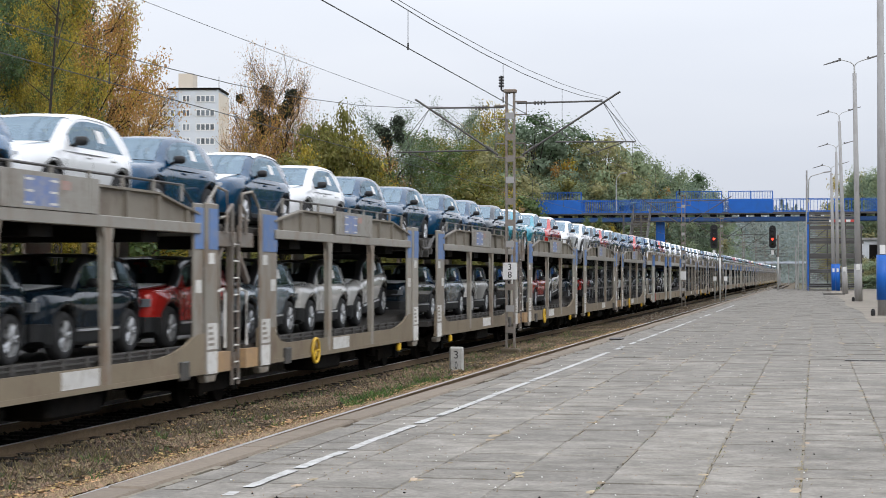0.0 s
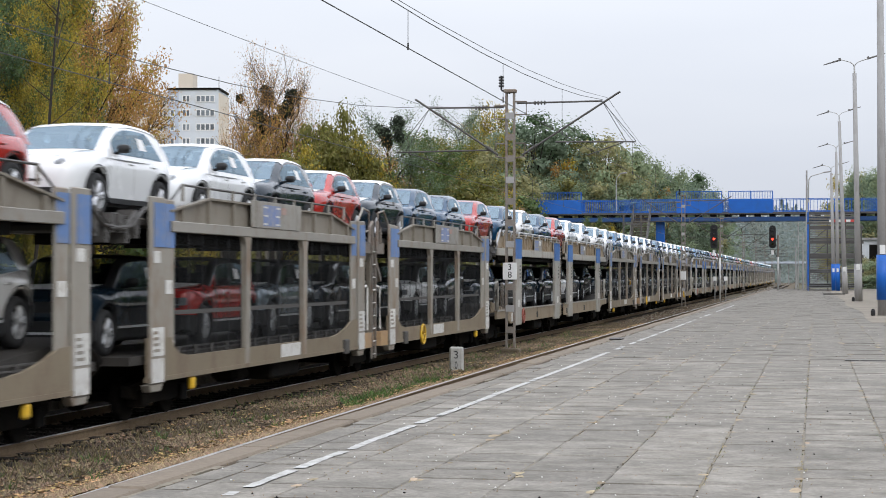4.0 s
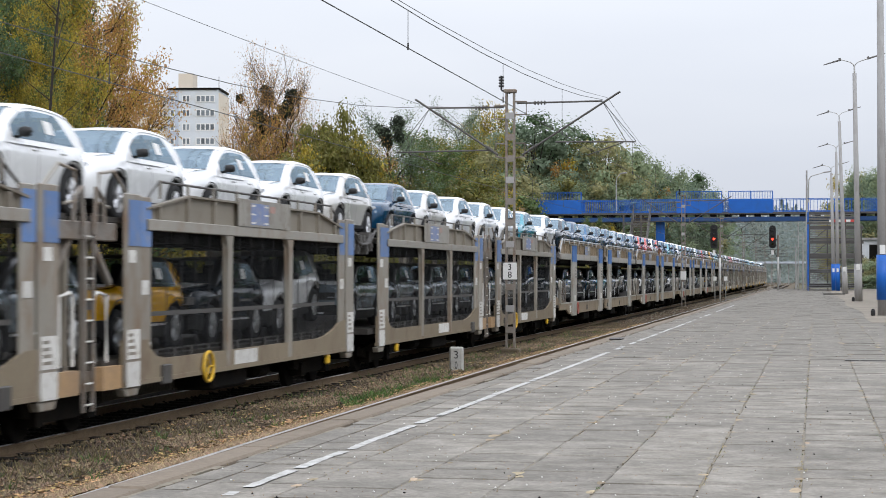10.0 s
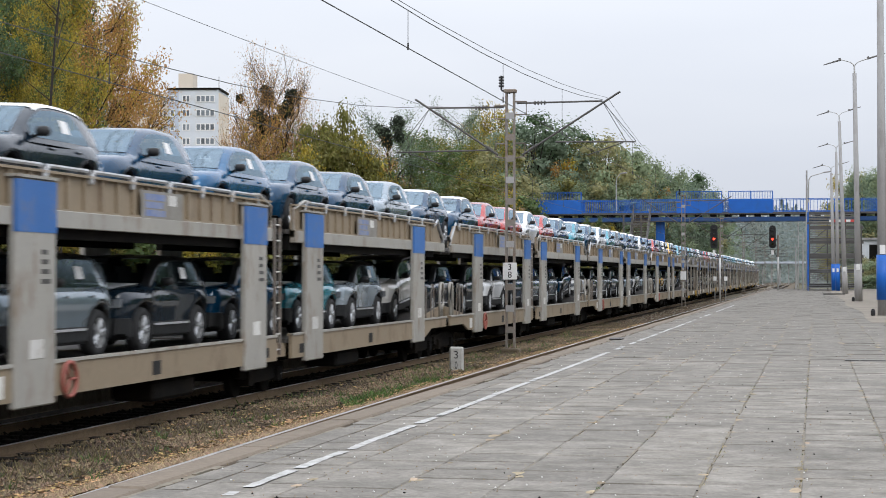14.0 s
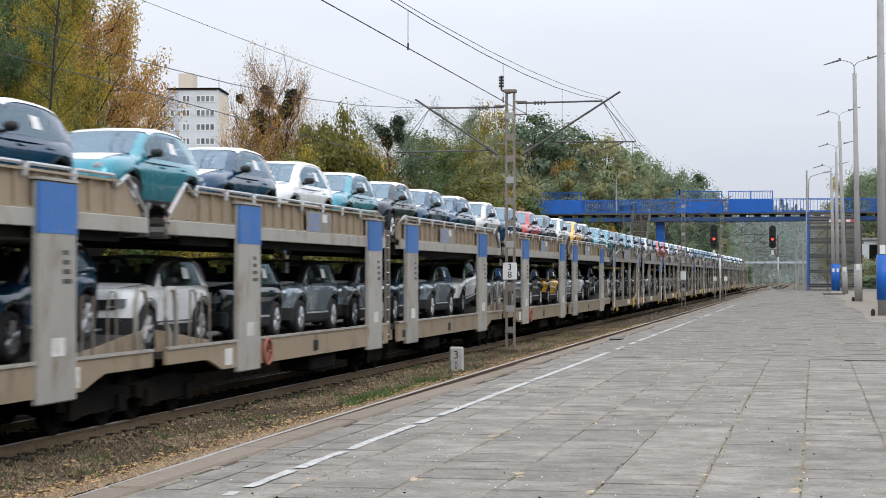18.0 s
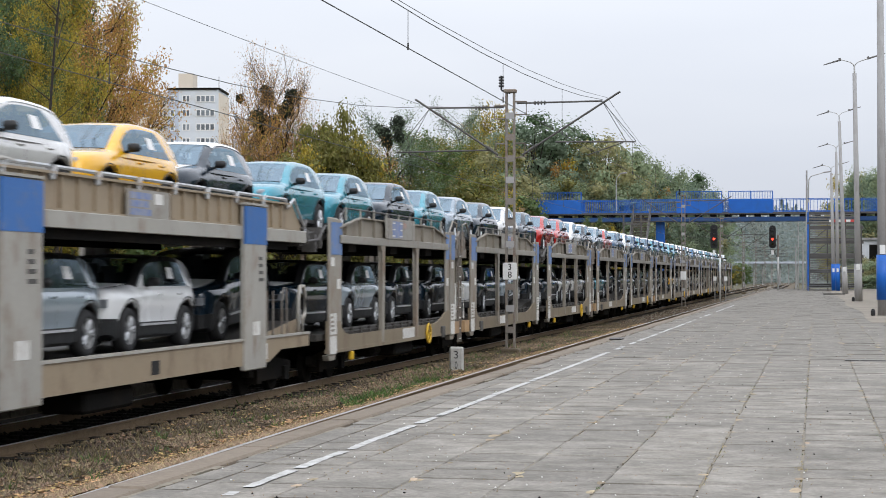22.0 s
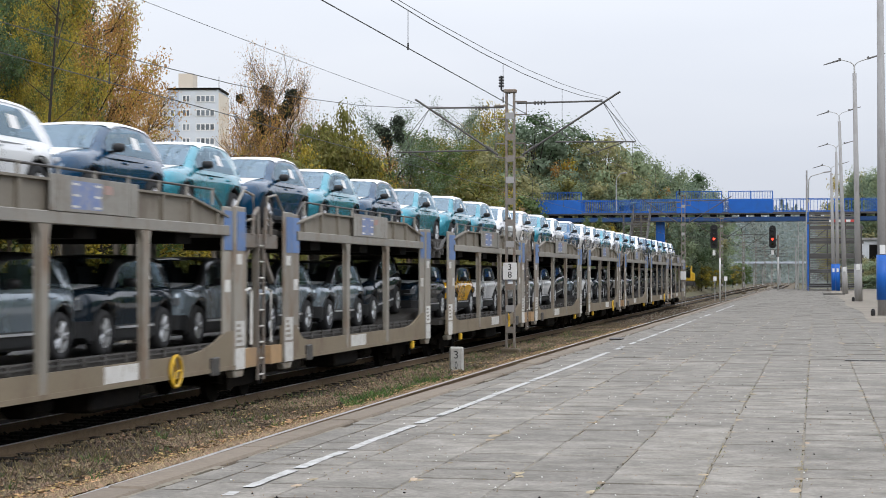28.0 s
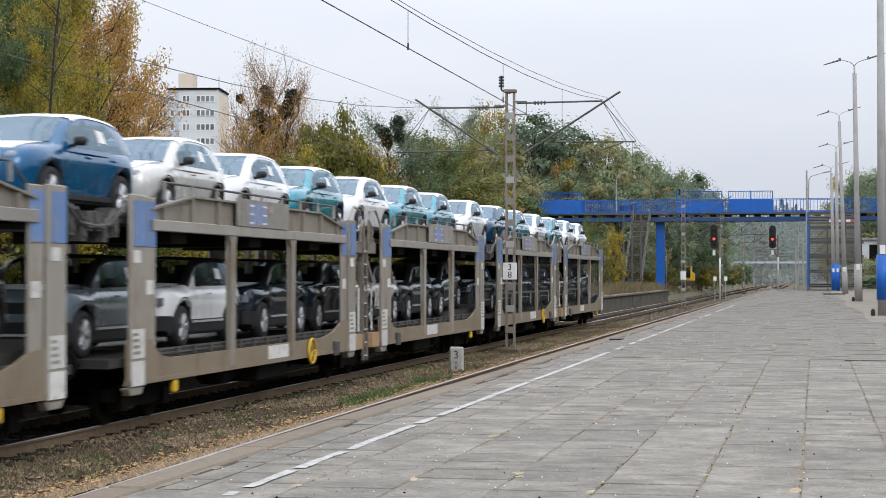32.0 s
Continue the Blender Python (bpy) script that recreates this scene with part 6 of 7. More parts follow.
# footbridge
BY = 189.5
bridge = thing("footbridge", "long blue steel footbridge over the tracks", "footbridge", pose(0, BY, 0))
part("girder", cbox(-62, 22, -1.3, -1.05, 7.72, 8.15), M_GIRDER, bridge)
part("girder", cbox(-62, 22, 1.05, 1.3, 7.72, 8.15), M_GIRDER, bridge)
part("deck", cbox(-62, 22, -1.5, 1.5, 8.42, 8.62), M_DARKSTEEL, bridge, "dark deck slab")
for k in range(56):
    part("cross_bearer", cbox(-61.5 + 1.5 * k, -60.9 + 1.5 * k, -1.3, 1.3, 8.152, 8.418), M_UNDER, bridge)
for s in (-1, 1):
    b = bmesh.new()
    for z in (8.75, 9.95):
        box(b, -62, 22, s * 1.42 - 0.03, s * 1.42 + 0.03, z - 0.03, z + 0.03)
    part("railing_rail", b, M_BLUEPAINT, bridge)
    b = bmesh.new()
    x = -61.9
    while x < 22:
        box(b, x - 0.02, x + 0.02, s * 1.42 - 0.02, s * 1.42 + 0.02, 8.62, 9.93)
        x += 0.19 if x < -6 or x > 5 else 0.34
    tagged(part("baluster", b, M_BLUEPAINT, bridge), kind="stuff")
for x0, x1 in ((-28.6, -23.6), (-13.85, -9.25), (-8.6, -4.15), (6.2, 11.5)):
    panel = part("screen_panel", cbox(x0, x1, -1.56, -1.5, 8.55, 9.95, 0.01), M_BLUEPAINT, bridge, "solid blue safety screen")
    b = bmesh.new()
    for x in (x0, (x0 + x1) / 2, x1):
        box(b, x - 0.04, x + 0.04, -1.57, -1.5, 9.95, 10.75)
    box(b, x0, x1, -1.57, -1.52, 10.7, 10.78)
    part("screen_frame", b, M_BLUEPAINT, panel)
    b = bmesh.new()
    x = x0 + 0.08
    spacing = 0.16 if x0 != -8.75 else 1.2
    while x < x1:
        box(b, x - 0.015, x + 0.015, -1.55, -1.53, 9.95, 10.7)
        x += spacing
    part("screen_mesh", b, M_BLUEPAINT, panel)
    part("screen_panel", cbox(x0, x1, 1.5, 1.56, 8.55, 9.95, 0.01), M_BLUEPAINT, bridge)
for x in (-15.6, -45.0, 14.0):
    b = cbox(x - 0.45, x + 0.45, -0.4, 0.4, -0.6, 7.72, 0.03)
    part("pier", b, M_BLUEPAINT, bridge, "blue steel pier")


def stair(x0, x1, y_top, y_bottom, z_top, z_bottom, name, label, tread_mat):
    t = thing(name, label, "stairs")
    n = int((z_top - z_bottom) / 0.172)
    for k in range(n):
        z = z_top - (z_top - z_bottom) * (k + 1) / n
        y = y_top + (y_bottom - y_top) * (k + 0.5) / n
        part("tread", cbox(x0, x1, y - 0.17, y + 0.17, z - 0.08, z), tread_mat, t)
    for x in (x0, x1):
        b = bmesh.new()
        prism(b, [(y_top, z_top - 0.3), (y_bottom, z_bottom - 0.15), (y_bottom, z_bottom + 0.1), (y_top, z_top)], x - 0.05, x + 0.05)
        part("stringer", b, M_DARKSTEEL, t)
        b = bmesh.new()
        for dz in (0.55, 1.05):
            tube(b, (x, y_top, z_top + dz), (x, y_bottom, z_bottom + dz), 0.03, 6)
        for k in range(9):
            u = k / 8
            tube(b, (x, y_top + (y_bottom - y_top) * u, z_top + (z_bottom - z_top) * u), (x, y_top + (y_bottom - y_top) * u, z_top + (z_bottom - z_top) * u + 1.05), 0.025, 6)
        part("handrail", b, M_BLUEPAINT if x == x0 and tread_mat != M_BARK else M_DARKSTEEL, t)
    for k in range(4):
        z = z_top - 1.4 - 1.5 * k
        b = bmesh.new()
        box(b, x0 - 0.1, x1 + 0.1, y_bottom + 0.5 + k * 0.1, y_bottom + 0.62 + k * 0.1, z, z + 0.16)
        part("cross_bar", b, M_DARKSTEEL, t)
    for x in (x0, (x0 + x1) / 2, x1):
        b = bmesh.new()
        box(b, x - 0.08, x + 0.08, y_bottom + 0.55, y_bottom + 0.7, z_bottom - 0.05, z_top - 0.3)
        part("scaffold_post", b, M_BLUEPAINT if x == x0 and tread_mat != M_BARK else M_DARKSTEEL, t)
    return t


stair(-0.62, 4.1, BY - 1.5, BY - 12.5, 8.5, PLAT, "platform_stairs", "grey open steel stairs from the footbridge to the platform", M_GREYSTEEL)
stair(-18.2, -16.5, BY - 1.5, BY - 12.5, 8.5, 0.9, "far_stairs", "brown worn stairs down from the footbridge beside bushes", M_BARK)
t = thing("scaffold", "dark scaffold frame under the stairs", "scaffold", pose(0, BY, PLAT))
for x in (-0.5, 1.2, 2.9, 4.4):
    part("upright", cbox(x - 0.06, x + 0.06, -9.2, -9.08, 0, 6.4), M_DARKSTEEL, t)
for k in range(5):
    part("ledger", cbox(-0.6, 4.6, -9.25, -9.13, 0.3 + 1.4 * k, 0.62 + 1.4 * k), M_DARKSTEEL, t)
    b = bmesh.new()
    tube(b, (-0.5 + (k % 2) * 1.7, -9.2, 0.4 + 1.4 * k if k < 4 else 4.6), (1.2 + (k % 2) * 1.7, -9.2, 1.8 + 1.4 * k if k < 4 else 6.0), 0.04, 6)
    part("brace", b, M_DARKSTEEL, t)
t = thing("barrier_board", "red and white striped barrier board on the stairs", "barrier", pose(1.36, BY - 10.2, 7.22))
for k in range(6):
    part("stripe", cbox(0.4 * k, 0.4 * k + 0.4, -0.03, 0.03, 0, 0.33), M_REDWHITE if k % 2 else M_WHITEPAINT, t)


def curved_lamp(x, y, z, h, reach, label):
    t = thing("street_lamp", label, "street lamp", pose(x, y, z), group="street lamps")
    b = bmesh.new()
    tube(b, (0, 0, 0), (0, 0, h - 0.5), 0.07, 8)
    pipe(b, [(0, 0, h - 0.5), (reach * 0.15, 0, h - 0.15), (reach * 0.45, 0, h), (reach, 0, h + 0.25)], 0.05, 8)
    part("pole", b, M_STEEL, t)
    b = cbox(0, 0.75, -0.13, 0.13, -0.04, 0.09, 0.03)
    part("lantern", b, M_POLE, t, m=pose(reach - 0.1 * (1 if reach > 0 else -1), 0, h + 0.2, 0, -8, 0 if reach > 0 else 180))
    return t


curved_lamp(-0.6, BY - 1.3, 8.6, 3.75, 1.6, "curved steel street lamp on the footbridge")
lamp = thing("hanging_lamp", "round white lamp hanging under the footbridge", "lamp", pose(-18.06, BY - 1.9, 7.3))
b = bmesh.new()
bmesh.ops.create_icosphere(b, subdivisions=2, radius=0.33)
for v in b.verts:
    v.co.z *= 0.55 if v.co.z < 0 else 0.4
part("shade", b, M_WHITEPAINT, lamp, smooth=True)
part("stem", tube(bmesh.new(), (0, 0, 0.1), (0, 0.45, 1.15), 0.03, 6), M_STEEL, lamp)
curved_lamp(-20.3, BY + 1.3, 8.6, 4.0, 0.5, "small steel street lamp on the footbridge")
curved_lamp(-17.0, 215, -0.5, 6.0, -1.2, "steel street lamp beyond the footbridge")
curved_lamp(-2.0, 230, -0.55, 9.8, 0.9, "steel street lamp beyond the footbridge")
for x, y, h in ((-0.76, 183.0, 12.8), (-20, 250, 7), (-15.5, 290, 9), (-1.5, 240, 8), (-3.0, 300, 7.5), (0.5, 330, 8.0), (-17.8, 330, 9), (-13.5, 360, 9), (-1.0, 390, 9)):
    b = bmesh.new()
    tube(b, (0, 0, 0), (0, 0, h), 0.13, 8, 0.08)
    t = thing("distant_pole", "distant grey steel pole beyond the footbridge", "pole", pose(x, y, -0.3), group="distant poles")
    part("pole", b, M_POLE, t)
    if y > 200:
        part("crossarm", cbox(-0.9, 0.9, -0.05, 0.05, h - 0.6, h - 0.5), M_POLE, t)

# opposite platform
opp = thing("opposite_platform", "low overgrown platform with a weathered concrete edge", "platform", kind="structure")
part("platform_fill", cbox(-21, -13.62, -25, 172, -0.5, 0.8), M_GROUND, opp)
rng = random.Random(31)
y = -25.0
while y < 171:
    b = cbox(-13.6, -13.38 + rng.uniform(-0.02, 0.02), y + 0.01, y + 1.98, -0.4, 0.74, 0.01)
    part("wall_panel", b, M_STAINED, opp)
    b = cbox(-13.85, -13.26 + rng.uniform(-0.03, 0.03), y + 0.01, y + 1.98, 0.745, 0.88 + rng.uniform(-0.02, 0.02), 0.015)
    part("coping", b, M_KERB, opp)
    y += 2.0
bm = bmesh.new()
strip(bm, -14.9, -13.4, 171.5, 325, 0.32, -0.4, 3, 0.05, 4)
solo("verge_slope", bm, M_GROUND, "earth slope at the end of the overgrown platform", "ground", kind="structure")
spots = []
for i in range(1500):
    spots.append((rng.uniform(-20.5, -13.7), 60 + 115 * rng.random(), 0.8, 0.5, 14))
for i in range(260):
    spots.append((rng.uniform(-34, -13.7), 172 + 60 * rng.random(), 0.3, 0.6, 16))
blades("tall_dry_grass", "tall dry straw grass on the opposite platform", M_GRASS, spots, 32, 0.75, 0.02)
stones("far_ballast", "brown ballast stones along the far track", M_BALLAST, 6000, -13.2, -5.0, 90, 190, -0.18, 0.07, 33)

# small rail machine
t = thing("rail_excavator", "small yellow rail excavator beyond the footbridge", "excavator", pose(-16.1, 232, 0.55))
part("chassis", cbox(-1.1, 1.1, -1.4, 1.4, 0.35, 0.9, 0.08), M_DARKSTEEL, t)
part("body", cbox(0.15, 1.25, -0.9, 1.6, 0.92, 2.0, 0.12), M_YELLOW, t, "yellow engine cover")
cab = part("cab", cbox(-0.35, 0.95, -1.3, 0.5, 0.94, 2.85, 0.1), M_YELLOW, t)
part("cab_window", cbox(-0.22, 0.82, -1.33, -1.3, 1.35, 2.65, 0.01), M_GLASS, cab)
part("side_window", cbox(-0.38, -0.35, -1.15, 0.35, 1.5, 2.65, 0.01), M_GLASS, cab)
for sx in (-1, 1):
    for yy in (-0.9, 0.9):
        b = bmesh.new()
        tube(b, (sx * 0.95, yy, 0.42), (sx * 1.3, yy, 0.42), 0.42, 16)
        part("wheel", b, M_TYRE, t)
b = bmesh.new()
pipe(b, [(-0.5, -0.4, 1.3), (-0.9, -0.6, 2.6), (-1.25, -0.8, 3.1), (-1.5, -1.0, 3.0)], 0.16, 8)
pipe(b, [(-1.5, -1.0, 3.0), (-1.65, -1.2, 2.0), (-1.6, -1.3, 1.1)], 0.13, 8)
box(b, -1.85, -1.35, -1.5, -1.1, 0.7, 1.1)
part("boom", b, M_YELLOW, t)

# far canopy and buildings
t = thing("distant_canopy", "distant low station canopy with a pale blue roof", "canopy", pose(-10.5, 455, 0))
part("roof", cbox(-9, 9.5, -2, 2, 5.0, 5.5, 0.05), M_PALEBLUE, t)
for k in range(9):
    part("column", cbox(-8.5 + 2.1 * k, -8.2 + 2.1 * k, -0.2, 0.2, -0.5, 5.0), M_POLE, t)
t = thing("white_shed", "small white flat-roofed building behind the platform", "building", pose(9.5, 232, 0))
part("wall", cbox(-3.7, 3.4, 0, 6, 0, 6.6), M_WALL, t)
part("roof", cbox(-3.9, 3.6, -0.3, 6.3, 6.6, 6.85), M_POLE, t)
part("doorway", cbox(-2.9, -1.9, -0.03, 0.0, 4.0, 6.0), M_UNDER, t)


def block_of_flats():
    t = thing("apartment_building", "tall pale grey slab apartment building behind the trees", "apartment building", pose(-130.4, 350, 0, 0, 0, 9))
    W, D, H, st = 12.8, 11.5, 39.6, 2.86
    part("wall", cbox(2.5, W, 0, D, 0, H), M_WALL, t)
    part("side_wall", cbox(W + 0.01, W + 0.25, 0.1, D, 0, H - 0.6), M_WALLWARM, t, "cream rendered gable")
    part("wing", cbox(-9.5, 2.49, 2.5, D + 3, 0, H - 0.5), M_WALLWARM, t, "set-back wing")
    part("roof_edge", cbox(2.3, W + 0.3, -0.25, D, H + 0.01, H + 0.4), M_UNDER, t, "dark roof edge")
    part("lift_house", cbox(4.0, 7.0, 3.5, 8.5, H + 0.41, H + 3.7), M_WALLWARM, t)
    part("stair_strip", cbox(2.5, 4.7, -0.06, -0.005, 0, H), M_PALEBLUE, t, "blue-grey rendered strip")
    for row in range(14):
        z = H - 2.45 - st * row
        if z < 14:
            break
        for x0, w, panes in ((5.5, 1.5, 2), (8.25, 3.75, 4), (3.0, 0.85, 1), (-5.1, 3.6, 4), (0.4, 1.3, 2)):
            y = -0.065 if x0 == 3.0 else -0.005 if x0 > 2.5 else 2.495
            win = part("window", cbox(x0 - 0.08, x0 + w + 0.08, y - 0.06, y, z - 0.08, z + 1.38), M_WHITEPAINT, t)
            for k in range(panes):
                pw = w / panes
                part("pane", cbox(x0 + k * pw + 0.13, x0 + (k + 1) * pw - 0.13, y - 0.075, y - 0.06, z + 0.1, z + 1.2), M_PANE, win)
    b = bmesh.new()
    tube(b, (W - 0.4, 3, H), (W - 0.4, 3, H + 3), 0.06, 6)
    part("aerial", b, M_DARKSTEEL, t)
    return t


block_of_flats()


# ---- trees ----
def tree_model(seed, H, spread, leafs, density, leaf_size, sparse_top=0.0, lush=20, bark=None, upright=0.0):
    """Trunk with limbs, and a crown of many small leaves; returns the two meshes."""
    rng = random.Random(seed)
    wood = bmesh.new()
    tips = []
    rng.random()
    r0 = 0.018 * H
    p = Vector((0, 0, -0.3))
    path = [p]
    for k in range(1, 7):
        p = Vector((rng.uniform(-0.12, 0.12) * k, rng.uniform(-0.12, 0.12) * k, H * 0.86 * k / 6))
        path.append(p)
    for k in range(6):
        tube(wood, path[k], path[k + 1], r0 * (1 - k / 6.6), 7, r0 * (1 - (k + 1) / 6.6), caps=False)
    nlimb = 15
    for i in range(nlimb):
        u = 0.22 + 0.76 * i / (nlimb - 1)
        k = min(5, int(u * 6))
        base = path[k].lerp(path[k + 1], u * 6 - k) if u < 1 else path[-1]
        az = i * 2.4 + rng.uniform(-0.5, 0.5)
        reach = spread * (math.sin(min(1, u * 1.25) * math.pi * 0.86) * 0.85 + 0.2) * rng.uniform(0.75, 1.15)
        rise = reach * (rng.uniform(0.25, 0.75) * (1.1 if u > 0.6 else 0.7) + upright)
        end = base + Vector((math.cos(az) * reach, math.sin(az) * reach, rise))
        mid = base.lerp(end, 0.5) + Vector((rng.uniform(-0.3, 0.3), rng.uniform(-0.3, 0.3), rng.uniform(0.0, 0.35)))
        rl = r0 * 0.42 * (1 - 0.55 * u)
        tube(wood, base, mid, rl, 5, rl * 0.65, caps=False)
        tube(wood, mid, end, rl * 0.65, 5, rl * 0.25, caps=False)
        tips += [(mid, 0.7), (end, 1.0), (mid.lerp(end, 0.5), 0.9)]
        for q in range(6):
            b0 = base.lerp(end, rng.uniform(0.35, 0.95))
            a2 = az + rng.uniform(-1.3, 1.3)
            ln = reach * rng.uniform(0.25, 0.55) + 0.3
            e2 = b0 + Vector((math.cos(a2) * ln, math.sin(a2) * ln, ln * rng.uniform(0.0, 0.9)))
            tube(wood, b0, e2, rl * 0.35, 4, 0.012, caps=False)
            tips += [(e2, 1.0), (b0.lerp(e2, 0.55), 0.8)]
            for z in range(2):
                e3 = e2 + Vector((rng.uniform(-0.7, 0.7), rng.uniform(-0.7, 0.7), rng.uniform(-0.1, 0.8) + upright))
                tube(wood, b0.lerp(e2, 0.6), e3, 0.018, 3, 0.007, caps=False)
                tips.append((e3, 0.8))
    wood_me = mesh_of("trunk", wood, bark or M_BARK)
    vs, fs, ids = [], [], []
    zs = max(t[0].z for t in tips)
    for c, size in tips:
        keep = density * (1 - sparse_top * max(0, c.z / zs - 0.55) / 0.45)
        n = int(lush * size * max(0.03, keep) * rng.uniform(0.55, 1.35))
        rad = 0.62 * size * (H / 13)
        which = rng.randrange(len(leafs)) if rng.random() < 0.4 else 0
        for i in range(n):
            d = Vector((rng.gauss(0, 1), rng.gauss(0, 1), rng.gauss(0, 0.75)))
            o = c + d * rad * 0.62
            a, bb = rng.uniform(0, 6.28), rng.uniform(-0.9, 0.9)
            s = leaf_size * rng.uniform(0.6, 1.35)
            ux = Vector((math.cos(a), math.sin(a), bb)).normalized()
            uy = ux.cross(Vector((rng.uniform(-1, 1), rng.uniform(-1, 1), rng.uniform(0.2, 1)))).normalized()
            k = len(vs)
            vs += [o - ux * s, o + uy * s * 0.55, o + ux * s, o - uy * s * 0.55]
            fs.append((k, k + 1, k + 2, k + 3))
            ids.append(which)
    leaf_me = bpy.data.meshes.new("crown")
    leaf_me.from_pydata([tuple(v) for v in vs], [], fs)
    for lf in leafs:
        leaf_me.materials.append(LEAVES[lf])
    leaf_me.polygons.foreach_set("material_index", ids)
    return wood_me, leaf_me


def dome_model(seed, H, R, leafs, lobes=58, leaves=250, size=0.1, core=0.17):
    """A dense rounded tree: trunk, limbs and overlapping lobes of leaves that face outwards round a full core; returns the two meshes."""
    rng = random.Random(seed)
    wood = bmesh.new()
    tube(wood, (0, 0, -0.3), (0, 0, H * 0.75), 0.016 * H, 7, 0.005 * H, caps=False)
    vs, fs, ids = [], [], []
    for i in range(lobes):
        u = (i + 0.5) / lobes
        a = i * 2.39996 + rng.uniform(-0.3, 0.3)
        z = 0.14 + 0.76 * u
        girth = math.sqrt(max(0.05, 1 - abs((z - 0.48) / 0.5) ** 2.3)) * (1.0 if i % 3 else 0.55)
        c = Vector((R * girth * 0.76 * math.cos(a), R * girth * 0.76 * math.sin(a), H * z)) * rng.uniform(0.9, 1.05)
        r = R * rng.uniform(0.24, 0.42)
        tube(wood, (0, 0, H * z * 0.62), c, 0.005 * H, 4, 0.02, caps=False)
        which = rng.randrange(len(leafs)) if rng.random() < 0.4 else 0
        for q in range(leaves):
            d = Vector((rng.gauss(0, 1), rng.gauss(0, 1), rng.gauss(0.25, 1))).normalized()
            inner = q % 2 == 0
            o = c + Vector((d.x, d.y, d.z * 0.85)) * r * (rng.uniform(0.25, 0.6) if inner else rng.uniform(0.68, 1.0) if q % 4 == 1 else rng.uniform(0.8, 1.12))
            face = (d + Vector((rng.uniform(-1, 1), rng.uniform(-1, 1), rng.uniform(-0.6, 1.1))) * 0.6).normalized()
            ux = face.orthogonal().normalized()
            uy = face.cross(ux)
            t, s = rng.uniform(0, 6.28), rng.uniform(0.6, 1.3) * (core if inner else size)
            p, w = (ux * math.cos(t) + uy * math.sin(t)) * s, (uy * math.cos(t) - ux * math.sin(t)) * s * 0.65
            k = len(vs)
            vs += [tuple(o - p), tuple(o + w), tuple(o + p), tuple(o - w)]
            fs.append((k, k + 1, k + 2, k + 3))
            ids.append(which)
    leaf_me = bpy.data.meshes.new("crown")
    leaf_me.from_pydata(vs, [], fs)
    for lf in leafs:
        leaf_me.materials.append(LEAVES[lf])
    leaf_me.polygons.foreach_set("material_index", ids)
    return mesh_of("trunk", wood, M_DARKBARK), leaf_me


MODELS = {
    "near_green": tree_model(11, 13.0, 3.6, ("dark", "green", "olive"), 1.4, 0.085, lush=62),
    "near_gold": tree_model(12, 13.5, 3.5, ("gold", "olive", "green"), 1.3, 0.08, lush=62),
    "near_rust": tree_model(13, 12.5, 4.0, ("rust", "gold", "brown"), 1.1, 0.07, sparse_top=0.35, lush=62, bark=M_DARKBARK),
    "green": tree_model(1, 13.0, 3.6, ("green", "dark", "olive"), 1.35, 0.1, lush=42),
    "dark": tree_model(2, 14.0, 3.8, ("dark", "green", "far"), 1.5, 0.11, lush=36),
    "gold": tree_model(3, 13.5, 3.5, ("gold", "olive", "green"), 1.15, 0.1, lush=34),
    "olive": tree_model(4, 11.0, 3.9, ("olive", "green", "gold"), 1.2, 0.078, lush=52),
    "rust": tree_model(5, 12.5, 4.0, ("rust", "brown", "gold"), 0.85, 0.075, sparse_top=0.5, lush=40),
    "bare": tree_model(6, 12.5, 3.2, ("rust", "brown", "brown"), 0.85, 0.052, sparse_top=0.75, lush=78, bark=M_DARKBARK, upright=0.6),
    "orange": dome_model(7, 11.5, 2.9, ("rust", "brown", "gold"), 40, 140, 0.1, 0.17),
    # Trees in the leaf tones paled for haze.
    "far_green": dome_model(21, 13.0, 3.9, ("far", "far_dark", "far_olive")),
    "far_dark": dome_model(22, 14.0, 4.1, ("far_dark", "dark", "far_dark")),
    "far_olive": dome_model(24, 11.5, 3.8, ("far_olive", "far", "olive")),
    "bush_olive": dome_model(31, 8.0, 3.0, ("olive", "gold", "olive"), 50, 210, 0.075, 0.13),
    "bush_green": dome_model(32, 8.0, 3.0, ("green", "olive", "dark"), 42, 170, 0.08, 0.14),
    "bush_rust": dome_model(33, 8.0, 2.8, ("brown", "rust", "olive"), 34, 110, 0.075, 0.13),
    "bush_gold": dome_model(34, 8.0, 2.8, ("gold", "olive", "gold"), 36, 150, 0.075, 0.13),
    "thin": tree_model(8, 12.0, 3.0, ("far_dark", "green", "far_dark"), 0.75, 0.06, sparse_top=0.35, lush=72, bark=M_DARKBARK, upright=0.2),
}
TREE_WORDS = {"bush_olive": "low olive-green bushy tree", "bush_green": "low green bushy tree", "bush_rust": "low rust-brown bushy tree", "bush_gold": "low golden bushy tree", "near_green": "tall dense dark green tree", "near_gold": "tall golden yellow autumn tree", "near_rust": "airy rust-brown autumn tree losing leaves",
              "green": "leafy green tree turning olive", "dark": "dense dark green tree", "gold": "golden yellow autumn tree", "olive": "broad olive-green autumn tree",
              "far_green": "distant green tree in haze-paled colour", "far_dark": "distant dense green tree", "far_olive": "distant olive autumn tree", "rust": "rust-brown autumn tree losing its leaves", "bare": "nearly bare autumn tree with brown leaves", "orange": "orange autumn tree", "thin": "thin half-bare green tree"}
